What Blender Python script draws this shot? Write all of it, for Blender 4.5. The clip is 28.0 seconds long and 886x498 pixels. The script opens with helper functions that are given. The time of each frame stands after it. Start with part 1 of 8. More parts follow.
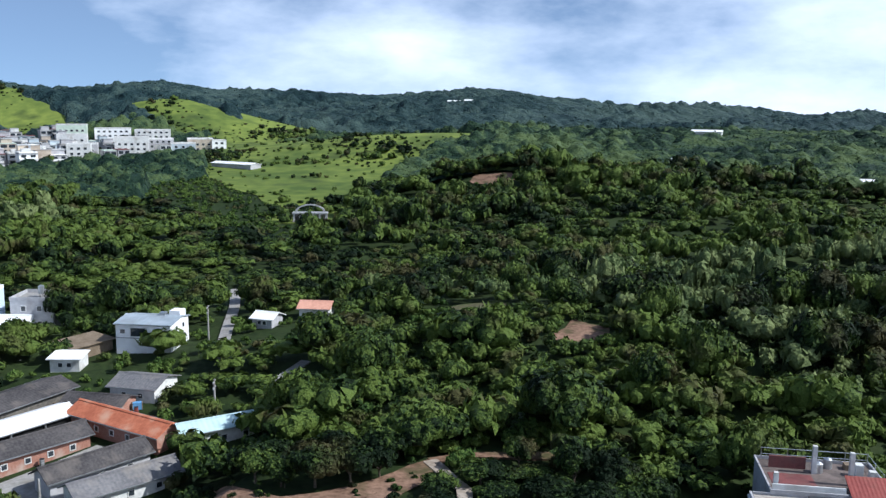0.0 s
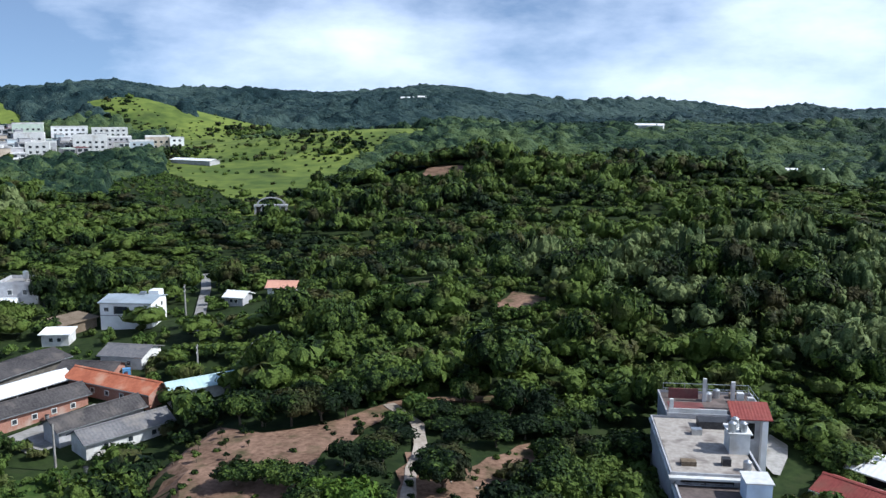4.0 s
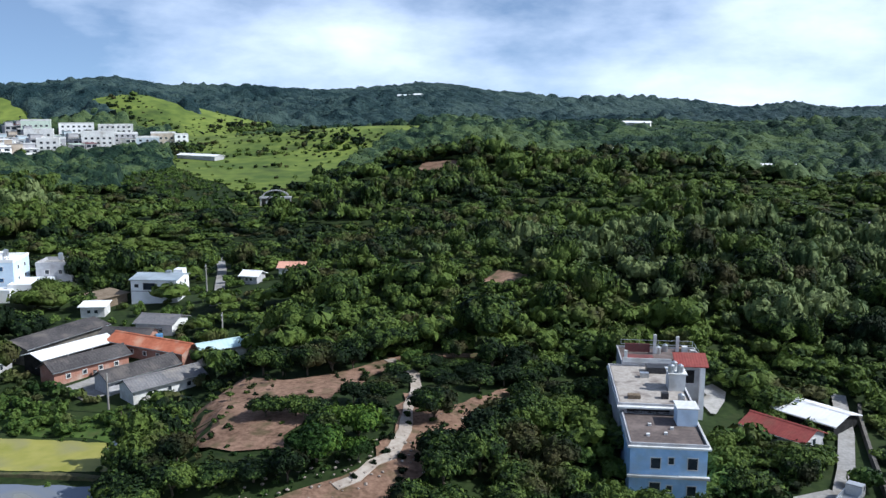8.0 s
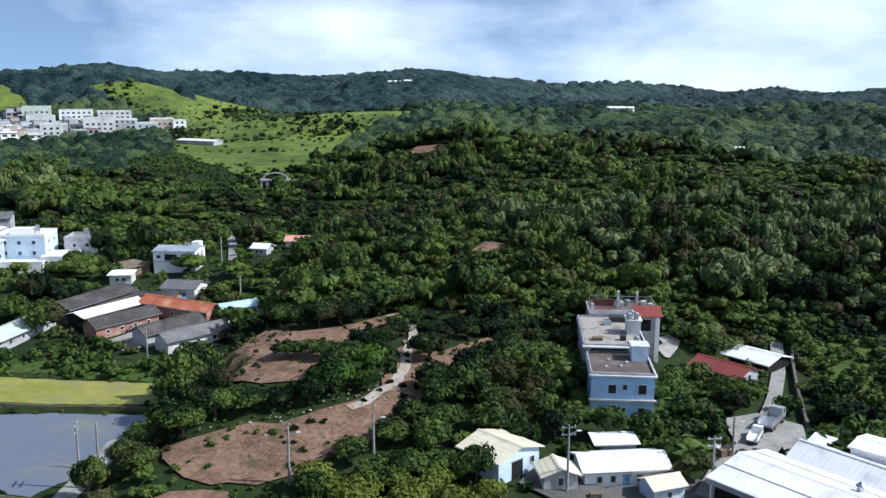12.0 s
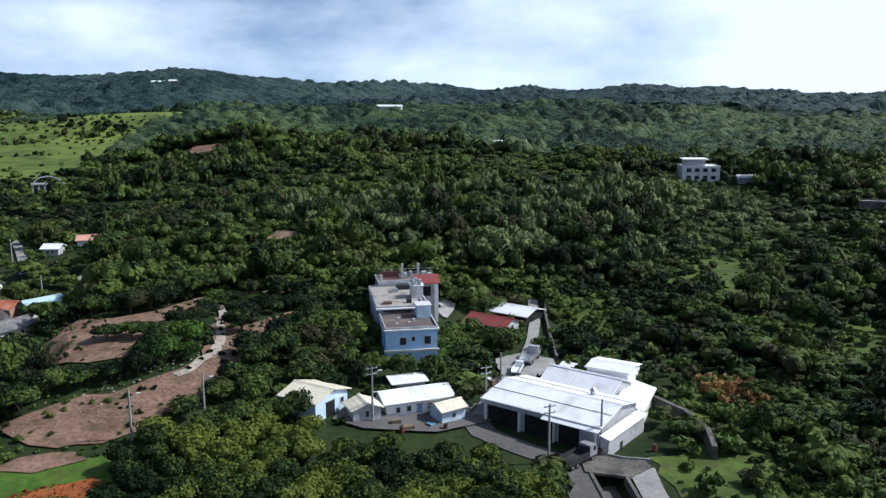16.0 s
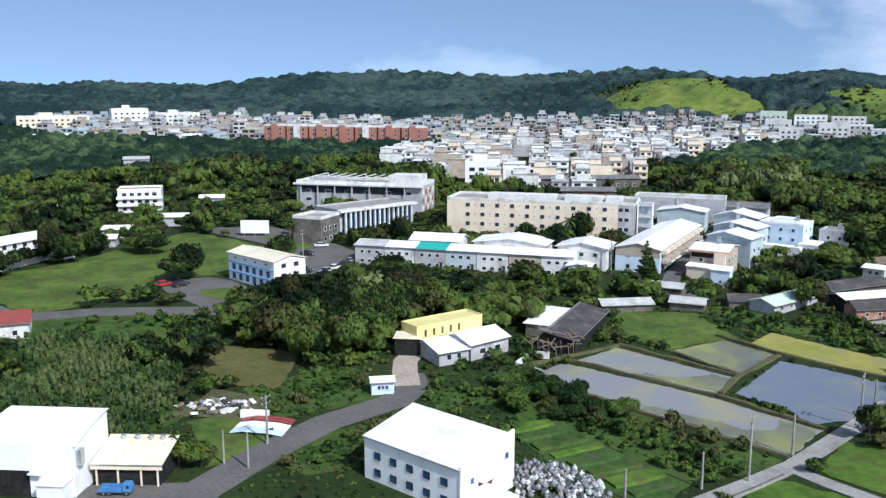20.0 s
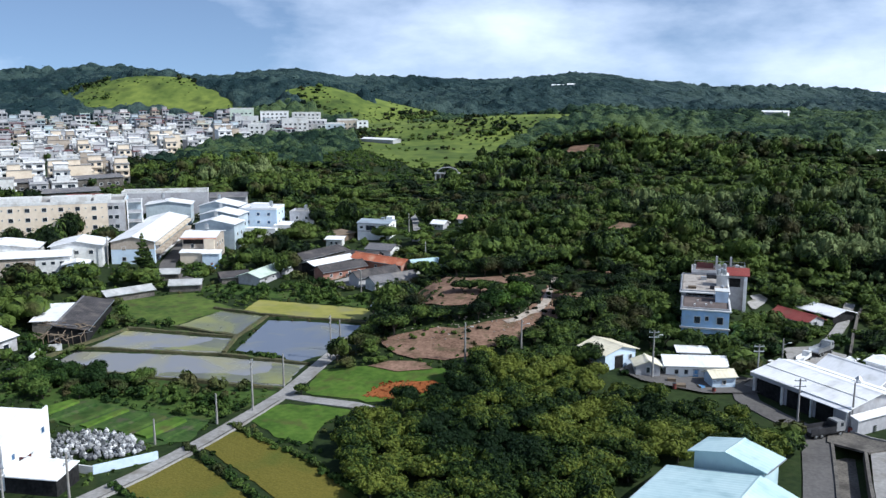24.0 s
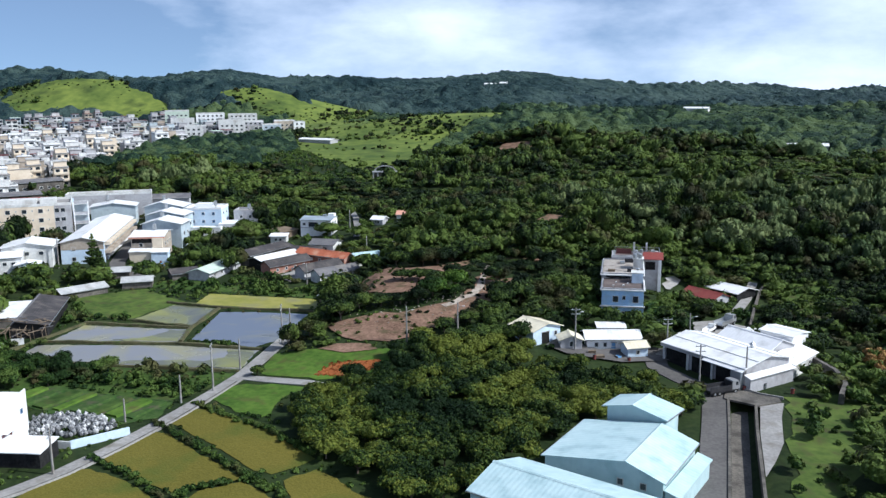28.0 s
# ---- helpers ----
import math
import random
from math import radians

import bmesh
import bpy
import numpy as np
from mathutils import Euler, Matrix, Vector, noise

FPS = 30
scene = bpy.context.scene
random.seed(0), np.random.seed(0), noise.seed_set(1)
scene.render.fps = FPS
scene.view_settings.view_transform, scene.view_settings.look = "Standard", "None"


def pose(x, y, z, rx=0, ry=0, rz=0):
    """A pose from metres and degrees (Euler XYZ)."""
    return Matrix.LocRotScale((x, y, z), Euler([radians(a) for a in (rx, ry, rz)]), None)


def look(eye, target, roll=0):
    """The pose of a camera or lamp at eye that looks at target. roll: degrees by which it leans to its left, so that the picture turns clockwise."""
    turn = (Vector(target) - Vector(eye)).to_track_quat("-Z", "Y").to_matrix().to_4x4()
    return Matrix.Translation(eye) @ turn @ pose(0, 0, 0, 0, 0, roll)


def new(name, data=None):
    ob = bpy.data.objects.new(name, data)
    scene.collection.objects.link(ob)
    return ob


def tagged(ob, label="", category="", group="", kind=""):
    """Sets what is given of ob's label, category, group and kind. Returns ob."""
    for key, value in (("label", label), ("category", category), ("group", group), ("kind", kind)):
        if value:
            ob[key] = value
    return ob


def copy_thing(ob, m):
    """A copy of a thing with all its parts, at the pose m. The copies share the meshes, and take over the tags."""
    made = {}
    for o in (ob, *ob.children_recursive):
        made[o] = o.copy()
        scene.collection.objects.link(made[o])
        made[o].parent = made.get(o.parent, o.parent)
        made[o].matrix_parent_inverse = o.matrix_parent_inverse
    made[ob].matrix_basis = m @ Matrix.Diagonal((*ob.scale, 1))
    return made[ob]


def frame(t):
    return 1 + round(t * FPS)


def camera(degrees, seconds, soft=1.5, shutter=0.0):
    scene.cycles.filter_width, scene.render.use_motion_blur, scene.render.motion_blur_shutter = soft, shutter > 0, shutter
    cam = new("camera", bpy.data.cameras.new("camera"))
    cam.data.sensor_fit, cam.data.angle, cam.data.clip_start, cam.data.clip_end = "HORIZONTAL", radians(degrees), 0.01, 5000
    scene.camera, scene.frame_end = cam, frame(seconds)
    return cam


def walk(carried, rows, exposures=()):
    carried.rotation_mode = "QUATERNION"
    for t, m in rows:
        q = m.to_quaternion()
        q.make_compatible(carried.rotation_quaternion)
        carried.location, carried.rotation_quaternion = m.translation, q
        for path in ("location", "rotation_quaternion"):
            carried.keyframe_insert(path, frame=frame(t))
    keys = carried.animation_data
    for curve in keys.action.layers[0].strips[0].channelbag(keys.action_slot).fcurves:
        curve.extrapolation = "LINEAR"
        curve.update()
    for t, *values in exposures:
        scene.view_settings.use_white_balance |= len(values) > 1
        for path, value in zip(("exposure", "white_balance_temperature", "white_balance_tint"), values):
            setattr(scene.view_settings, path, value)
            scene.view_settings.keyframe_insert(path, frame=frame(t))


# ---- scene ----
# ---- the camera and its flight ----
cam = camera(53.95, 28.0, soft=1.4)
FLIGHT = [  # seconds, x, y, z, turn to the left, tilt, roll
    (0, -16.46, 91.25, 48.89, 15.276, -9.320, 0.530),
    (0.5, -15.67, 89.53, 48.88, 13.592, -9.239, 0.373),
    (1, -14.96, 87.44, 48.80, 12.926, -9.373, 0.312),
    (1.5, -14.33, 85.31, 48.85, 12.860, -9.413, 0.304),
    (2, -13.55, 83.13, 48.93, 12.797, -9.428, 0.309),
    (2.5, -12.74, 80.88, 48.97, 12.701, -9.447, 0.242),
    (3, -12.04, 78.46, 48.90, 12.579, -9.464, 0.170),
    (3.5, -11.61, 75.95, 48.82, 12.451, -9.507, 0.155),
    (4, -11.28, 73.27, 48.80, 12.349, -9.531, 0.142),
    (4.5, -10.76, 70.48, 48.84, 12.269, -9.611, 0.057),
    (6.5, -8.11, 59.87, 49.13, 12.099, -9.765, 0.146),
    (7, -7.44, 57.14, 49.20, 12.077, -9.788, 0.168),
    (7.5, -6.67, 54.68, 49.21, 12.130, -9.736, 0.171),
    (8, -6.06, 52.16, 49.22, 12.082, -9.703, 0.225),
    (8.5, -5.30, 49.69, 49.24, 12.173, -9.725, 0.152),
    (9, -4.68, 46.93, 49.30, 12.181, -9.737, 0.129),
    (9.5, -4.17, 44.01, 49.41, 12.218, -9.740, 0.052),
    (10, -3.74, 41.30, 49.58, 12.214, -9.785, 0.071),
    (10.5, -3.21, 38.71, 49.61, 12.286, -10.689, 0.045),
    (11, -2.83, 36.05, 49.59, 12.268, -10.694, 0.141),
    (11.5, -2.40, 33.48, 49.69, 12.241, -10.660, 0.139),
    (13.5, -1.36, 21.53, 50.24, 2.510, -10.672, 0.037),
    (14, -1.48, 18.43, 50.46, -1.919, -10.725, 0.038),
    (14.5, -2.30, 14.88, 50.67, -8.122, -10.738, 0.221),
    (15, -3.75, 10.59, 50.53, -13.384, -11.074, 0.001),
    (15.5, -4.20, 8.44, 50.40, -13.029, -10.829, -0.208),
    (16, -3.76, 8.21, 50.33, -3.558, -10.691, -0.134),
    (16.5, -3.62, 8.51, 50.32, -0.490, -10.803, -0.153),
    (17, -3.76, 8.99, 50.40, 7.934, -10.877, -0.351),
    (17.5, -3.96, 9.16, 50.41, 17.278, -10.820, -0.309),
    (18, -4.05, 8.18, 50.44, 25.891, -10.755, -0.365),
    (18.5, -3.44, 6.30, 50.35, 35.488, -10.642, -0.218),
    (19, -2.67, 4.16, 50.26, 43.306, -10.520, -0.215),
    (19.5, -1.51, 2.05, 50.07, 48.503, -10.345, -0.110),
    (20, -0.00, 0.00, 50.00, 55.541, -10.280, -0.009),
    (20.5, 1.98, -2.09, 50.16, 53.113, -10.260, 0.087),
    (21, 4.12, -4.19, 50.45, 47.037, -10.257, 0.257),
    (21.5, 6.19, -6.53, 50.74, 41.454, -10.254, 0.288),
    (22, 8.15, -9.32, 50.93, 35.814, -10.286, 0.223),
    (22.5, 9.87, -12.14, 51.14, 31.162, -10.315, 0.172),
    (24.5, 15.32, -23.04, 52.13, 21.318, -10.588, 0.073),
    (25, 16.03, -25.58, 52.27, 21.449, -10.673, 0.040),
    (25.5, 16.87, -28.16, 52.39, 26.317, -10.653, -0.079),
    (26, 17.74, -30.88, 52.47, 22.702, -10.654, -0.085),
    (26.5, 18.69, -33.35, 52.56, 22.694, -10.736, -0.174),
    (27, 19.20, -34.63, 52.71, 22.643, -10.632, -0.323),
    (27.5, 19.30, -34.79, 52.83, 22.592, -10.537, -0.459),
    (28, 19.44, -34.92, 53.01, 17.922, -10.616, -0.463),
]
walk(cam, [(t, pose(x, y, z, 0, 0, turn) @ pose(0, 0, 0, 90 + tilt) @ pose(0, 0, 0, 0, 0, roll))
           for t, x, y, z, turn, tilt, roll in FLIGHT], [(0.0, 0.20, 5600, 10), (11.0, 0.18, 5600, 10), (14.0, 0.08, 5600, 10), (16.5, 0.0, 5600, 10), (18.0, 0.0, 5600, 10), (19.5, 0.14, 5600, 10), (21.0, 0.10, 5550, 10), (24.0, 0.08, 5600, 10), (28.0, 0.12, 5600, 10)])
# ---- sky and sun ----
SUN_TO = Vector((0.98, 0.07, 0.92)).normalized()      # towards the sun: high, to the right of the first view
world = bpy.data.worlds.new("sky")
scene.world = world
world.use_nodes = True
wn, wl = world.node_tree.nodes, world.node_tree.links
sky = wn.new("ShaderNodeTexSky")
sky.sky_type, sky.sun_disc = "NISHITA", False
sky.sun_elevation, sky.sun_rotation = math.asin(SUN_TO.z), math.atan2(SUN_TO.x, SUN_TO.y)
sky.air_density, sky.dust_density, sky.ozone_density = 1.0, 0.15, 4.0
way = wn.new("ShaderNodeTexCoord")
flat = wn.new("ShaderNodeMapping")
flat.inputs["Scale"].default_value = (1.0, 1.0, 2.6)
puffs = wn.new("ShaderNodeTexNoise")
puffs.inputs["Scale"].default_value, puffs.inputs["Detail"].default_value, puffs.inputs["Roughness"].default_value = 3.0, 8.0, 0.56
cover = wn.new("ShaderNodeMapRange")
cover.inputs["From Min"].default_value, cover.inputs["From Max"].default_value = 0.33, 0.67
cover.inputs["To Min"].default_value, cover.inputs["To Max"].default_value = 0.10, 0.95
cloud = wn.new("ShaderNodeMix")
cloud.data_type = "RGBA"
cloud.inputs["B"].default_value = (14.2, 15.0, 16.2, 1)
lift = wn.new("ShaderNodeVectorMath")            # clear deep air: the blue reaches down to the hills
lift.operation, lift.inputs[1].default_value = "ADD", (0.0, 0.0, 0.13)
unit = wn.new("ShaderNodeVectorMath")
unit.operation = "NORMALIZE"
wl.new(way.outputs["Generated"], lift.inputs[0])
wl.new(lift.outputs["Vector"], unit.inputs[0])
wl.new(unit.outputs["Vector"], sky.inputs["Vector"])
wl.new(way.outputs["Generated"], flat.inputs["Vector"])
wl.new(flat.outputs["Vector"], puffs.inputs["Vector"])
glare = wn.new("ShaderNodeVectorMath")           # thin cloud thickens towards the sun
glare.operation, glare.inputs[1].default_value = "DOT_PRODUCT", SUN_TO
share = wn.new("ShaderNodeMath")
share.operation, share.inputs[1].default_value = "MULTIPLY", 0.47
both_ways = wn.new("ShaderNodeMath")
both_ways.operation = "ADD"
wl.new(way.outputs["Generated"], glare.inputs[0])
wl.new(glare.outputs["Value"], share.inputs[0])
wl.new(share.outputs["Value"], both_ways.inputs[0])
wl.new(puffs.outputs["Fac"], both_ways.inputs[1])
height_of_way = wn.new("ShaderNodeSeparateXYZ")      # cloud banks stand low over the hills, the zenith is clear
thin = wn.new("ShaderNodeMath")
thin.operation, thin.inputs[1].default_value = "MULTIPLY_ADD", -0.60
wl.new(way.outputs["Generated"], height_of_way.inputs[0])
wl.new(height_of_way.outputs["Z"], thin.inputs[0])
wl.new(both_ways.outputs["Value"], thin.inputs[2])
wl.new(thin.outputs["Value"], cover.inputs["Value"])
wl.new(cover.outputs["Result"], cloud.inputs["Factor"])
parts_of_way = wn.new("ShaderNodeSeparateXYZ")   # long paths through the air near the horizon glow brighter
climb, power, gain, brighter = (wn.new("ShaderNodeMath") for _ in range(4))
climb.operation, climb.use_clamp, power.operation, gain.operation, brighter.operation = "SUBTRACT", True, "POWER", "MULTIPLY", "ADD"
climb.inputs[0].default_value, power.inputs[1].default_value, gain.inputs[1].default_value, brighter.inputs[1].default_value = 1.0, 5.0, 0.30, 1.0
glow = wn.new("ShaderNodeVectorMath")
glow.operation = "SCALE"
wl.new(way.outputs["Generated"], parts_of_way.inputs[0])
wl.new(parts_of_way.outputs["Z"], climb.inputs[1])
wl.new(climb.outputs["Value"], power.inputs[0])
wl.new(power.outputs["Value"], gain.inputs[0])
wl.new(gain.outputs["Value"], brighter.inputs[0])
wl.new(sky.outputs["Color"], glow.inputs[0])
wl.new(brighter.outputs["Value"], glow.inputs["Scale"])
wl.new(glow.outputs["Vector"], cloud.inputs["A"])
wl.new(cloud.outputs["Result"], wn["Background"].inputs["Color"])
wn["Background"].inputs["Strength"].default_value = 0.074
sun = new("sun", bpy.data.lights.new("sun", "SUN"))
sun.data.energy, sun.data.angle, sun.data.color = 5.0, radians(0.53), (1.0, 0.93, 0.80)
sun.matrix_world = look((0, 0, 200), Vector((0, 0, 200)) - SUN_TO)

# ---- materials ----
def surface(name, low, high, rough=0.75, metal=0.0, patch=0.12, grain=2.5, bump=0.15, ribs=None, pitch=0.4, spec=0.4, stain=None, share=0.5, spot=0.35):
    """A surface between two colours: broad patches and fine grain by place, relief, ribs of sheet metal along one axis."""
    m = bpy.data.materials.new(name)
    m.use_nodes = True
    n, l = m.node_tree.nodes, m.node_tree.links
    b = n["Principled BSDF"]
    b.inputs["Roughness"].default_value, b.inputs["Metallic"].default_value = rough, metal
    b.inputs["Specular IOR Level"].default_value = spec
    geo = n.new("ShaderNodeNewGeometry")
    big, fine = n.new("ShaderNodeTexNoise"), n.new("ShaderNodeTexNoise")
    big.inputs["Scale"].default_value, big.inputs["Detail"].default_value = patch, 5.0
    fine.inputs["Scale"].default_value, fine.inputs["Detail"].default_value = grain, 3.0
    both = n.new("ShaderNodeMix")
    both.inputs["Factor"].default_value = share
    l.new(geo.outputs["Position"], big.inputs["Vector"])
    l.new(geo.outputs["Position"], fine.inputs["Vector"])
    l.new(big.outputs["Fac"], both.inputs["A"])
    l.new(fine.outputs["Fac"], both.inputs["B"])
    ramp = n.new("ShaderNodeValToRGB")
    e = ramp.color_ramp.elements
    e[0].position, e[1].position = 0.36, 0.64
    e[0].color, e[1].color = (*low, 1), (*high, 1)
    l.new(both.outputs["Result"], ramp.inputs["Fac"])
    colour = ramp.outputs["Color"]
    if stain:
        spots, mix = n.new("ShaderNodeTexNoise"), n.new("ShaderNodeMix")
        reach = n.new("ShaderNodeMapRange")
        spots.inputs["Scale"].default_value, spots.inputs["Detail"].default_value = spot, 6.0
        reach.inputs["From Min"].default_value, reach.inputs["From Max"].default_value = 0.52, 0.72
        mix.data_type = "RGBA"
        mix.inputs["B"].default_value = (*stain, 1)
        l.new(geo.outputs["Position"], spots.inputs["Vector"])
        l.new(spots.outputs["Fac"], reach.inputs["Value"])
        l.new(reach.outputs["Result"], mix.inputs["Factor"])
        l.new(colour, mix.inputs["A"])
        colour = mix.outputs["Result"]
    l.new(colour, b.inputs["Base Color"])
    relief = n.new("ShaderNodeBump")
    relief.inputs["Strength"].default_value, relief.inputs["Distance"].default_value = bump, 0.1
    l.new(fine.outputs["Fac"], relief.inputs["Height"])
    if ribs:
        at, wave, second = n.new("ShaderNodeTexCoord"), n.new("ShaderNodeTexWave"), n.new("ShaderNodeBump")
        wave.wave_type, wave.bands_direction = "BANDS", ribs
        wave.inputs["Scale"].default_value = 0.314 / pitch
        second.inputs["Strength"].default_value, second.inputs["Distance"].default_value = 0.3, 0.05
        l.new(at.outputs["Object"], wave.inputs["Vector"])
        l.new(wave.outputs["Fac"], second.inputs["Height"])
        l.new(relief.outputs["Normal"], second.inputs["Normal"])
        relief = second
    l.new(relief.outputs["Normal"], b.inputs["Normal"])
    return m


def foliage(name, dark, mid, light, patch=0.03, through_share=0.12, brown=None, clumps=1.5):
    """Leaves: the kind changes in patches over the land, every leaf differs a little, light shines through."""
    m = bpy.data.materials.new(name)
    m.use_nodes = True
    n, l = m.node_tree.nodes, m.node_tree.links
    b, out = n["Principled BSDF"], n["Material Output"]
    b.inputs["Roughness"].default_value, b.inputs["Specular IOR Level"].default_value = 0.6, 0.12
    geo, info = n.new("ShaderNodeNewGeometry"), n.new("ShaderNodeObjectInfo")
    stand, tree = n.new("ShaderNodeTexNoise"), n.new("ShaderNodeTexNoise")
    stand.inputs["Scale"].default_value, stand.inputs["Detail"].default_value = patch, 2.0
    tree.inputs["Scale"].default_value, tree.inputs["Detail"].default_value = 0.16, 1.0
    l.new(geo.outputs["Position"], stand.inputs["Vector"])
    l.new(geo.outputs["Position"], tree.inputs["Vector"])
    def sums(op, a, c):
        s = n.new("ShaderNodeMath")
        s.operation = op
        for socket, v in zip(s.inputs, (a, c)):
            if isinstance(v, (int, float)):
                socket.default_value = v
            else:
                l.new(v, socket)
        return s.outputs[0]
    v = sums("ADD", sums("SUBTRACT", sums("MULTIPLY", stand.outputs["Fac"], 1.5), 0.3), sums("MULTIPLY", tree.outputs["Fac"], 0.75))
    kind = n.new("ShaderNodeTexVoronoi")               # crown by crown
    kind.inputs["Scale"].default_value = 0.17 if clumps > 1 else 0.1
    l.new(geo.outputs["Position"], kind.inputs["Vector"])
    each = n.new("ShaderNodeSeparateColor")
    l.new(kind.outputs["Color"], each.inputs["Color"])
    v = sums("ADD", v, sums("MULTIPLY", sums("SUBTRACT", each.outputs[0], 0.5), 0.42))
    v = sums("ADD", v, sums("MULTIPLY", geo.outputs["Random Per Island"], 0.22))
    v = sums("ADD", v, sums("MULTIPLY", info.outputs["Random"], 0.16))
    sprig = n.new("ShaderNodeTexNoise")
    sprig.inputs["Scale"].default_value, sprig.inputs["Detail"].default_value = clumps * 0.8, 2.0
    l.new(geo.outputs["Position"], sprig.inputs["Vector"])
    v = sums("ADD", v, sums("MULTIPLY", sums("SUBTRACT", sprig.outputs["Fac"], 0.5), 0.55))
    spray = n.new("ShaderNodeTexNoise")
    spray.inputs["Scale"].default_value, spray.inputs["Detail"].default_value = clumps * 2.6, 1.0
    l.new(geo.outputs["Position"], spray.inputs["Vector"])
    v = sums("ADD", v, sums("MULTIPLY", sums("SUBTRACT", spray.outputs["Fac"], 0.5), 0.75))
    ramp = n.new("ShaderNodeValToRGB")
    e = ramp.color_ramp.elements
    e[0].position, e[0].color = 0.62, (*dark, 1)
    e[1].position, e[1].color = 1.35, (*light, 1)
    e[1].position = 1.0
    middle = e.new(0.8)
    middle.color = (*mid, 1)
    l.new(sums("SUBTRACT", v, 0.2), ramp.inputs["Fac"])
    colour = ramp.outputs["Color"]
    if brown:                                   # here and there a tree in dull or flowering leaf
        odd, reach, tint = n.new("ShaderNodeTexNoise"), n.new("ShaderNodeMapRange"), n.new("ShaderNodeMix")
        odd.inputs["Scale"].default_value, odd.inputs["Detail"].default_value = 0.11, 1.0
        reach.inputs["From Min"].default_value, reach.inputs["From Max"].default_value, reach.inputs["To Max"].default_value = 0.56, 0.70, 0.85
        tint.data_type = "RGBA"
        tint.inputs["B"].default_value = (*brown, 1)
        shift = n.new("ShaderNodeVectorMath")
        shift.inputs[1].default_value = (130, 70, 0)
        l.new(geo.outputs["Position"], shift.inputs[0])
        l.new(shift.outputs["Vector"], odd.inputs["Vector"])
        l.new(odd.outputs["Fac"], reach.inputs["Value"])
        l.new(reach.outputs["Result"], tint.inputs["Factor"])
        l.new(colour, tint.inputs["A"])
        colour = tint.outputs["Result"]
    l.new(colour, b.inputs["Base Color"])
    clump, rough_leaf = n.new("ShaderNodeTexNoise"), n.new("ShaderNodeBump")
    clump.inputs["Scale"].default_value, clump.inputs["Detail"].default_value, clump.inputs["Roughness"].default_value = clumps, 3.0, 0.65
    rough_leaf.inputs["Strength"].default_value, rough_leaf.inputs["Distance"].default_value = 1.0, 0.9 / clumps
    l.new(geo.outputs["Position"], clump.inputs["Vector"])
    l.new(clump.outputs["Fac"], rough_leaf.inputs["Height"])
    l.new(rough_leaf.outputs["Normal"], b.inputs["Normal"])
    shine, mix = n.new("ShaderNodeBsdfTranslucent"), n.new("ShaderNodeMixShader")
    l.new(colour, shine.inputs["Color"])
    mix.inputs["Fac"].default_value = through_share
    l.new(b.outputs["BSDF"], mix.inputs[1])
    l.new(shine.outputs["BSDF"], mix.inputs[2])
    l.new(mix.outputs["Shader"], out.inputs["Surface"])
    return m


def pond_water(name, clear, weed, cover):
    """Still shallow water with mud and weed in drifting patches: where weed lies the surface is dull."""
    m = surface(name, clear, clear, rough=0.04, spec=0.5, bump=0.0)
    n, l = m.node_tree.nodes, m.node_tree.links
    b = n["Principled BSDF"]
    geo, spots, reach, mix = n.new("ShaderNodeNewGeometry"), n.new("ShaderNodeTexNoise"), n.new("ShaderNodeMapRange"), n.new("ShaderNodeMix")
    spots.inputs["Scale"].default_value, spots.inputs["Detail"].default_value, spots.inputs["Distortion"].default_value = 0.09, 7.0, 0.6
    reach.inputs["From Min"].default_value, reach.inputs["From Max"].default_value = cover - 0.05, cover + 0.25
    mix.data_type = "RGBA"
    mix.inputs["A"].default_value, mix.inputs["B"].default_value = (*clear, 1), (*weed, 1)
    rough = n.new("ShaderNodeMapRange")
    rough.inputs["To Min"].default_value, rough.inputs["To Max"].default_value = 0.04, 0.6
    l.new(geo.outputs["Position"], spots.inputs["Vector"])
    l.new(spots.outputs["Fac"], reach.inputs["Value"])
    l.new(reach.outputs["Result"], mix.inputs["Factor"])
    l.new(reach.outputs["Result"], rough.inputs["Value"])
    l.new(mix.outputs["Result"], b.inputs["Base Color"])
    l.new(rough.outputs["Result"], b.inputs["Roughness"])
    return m


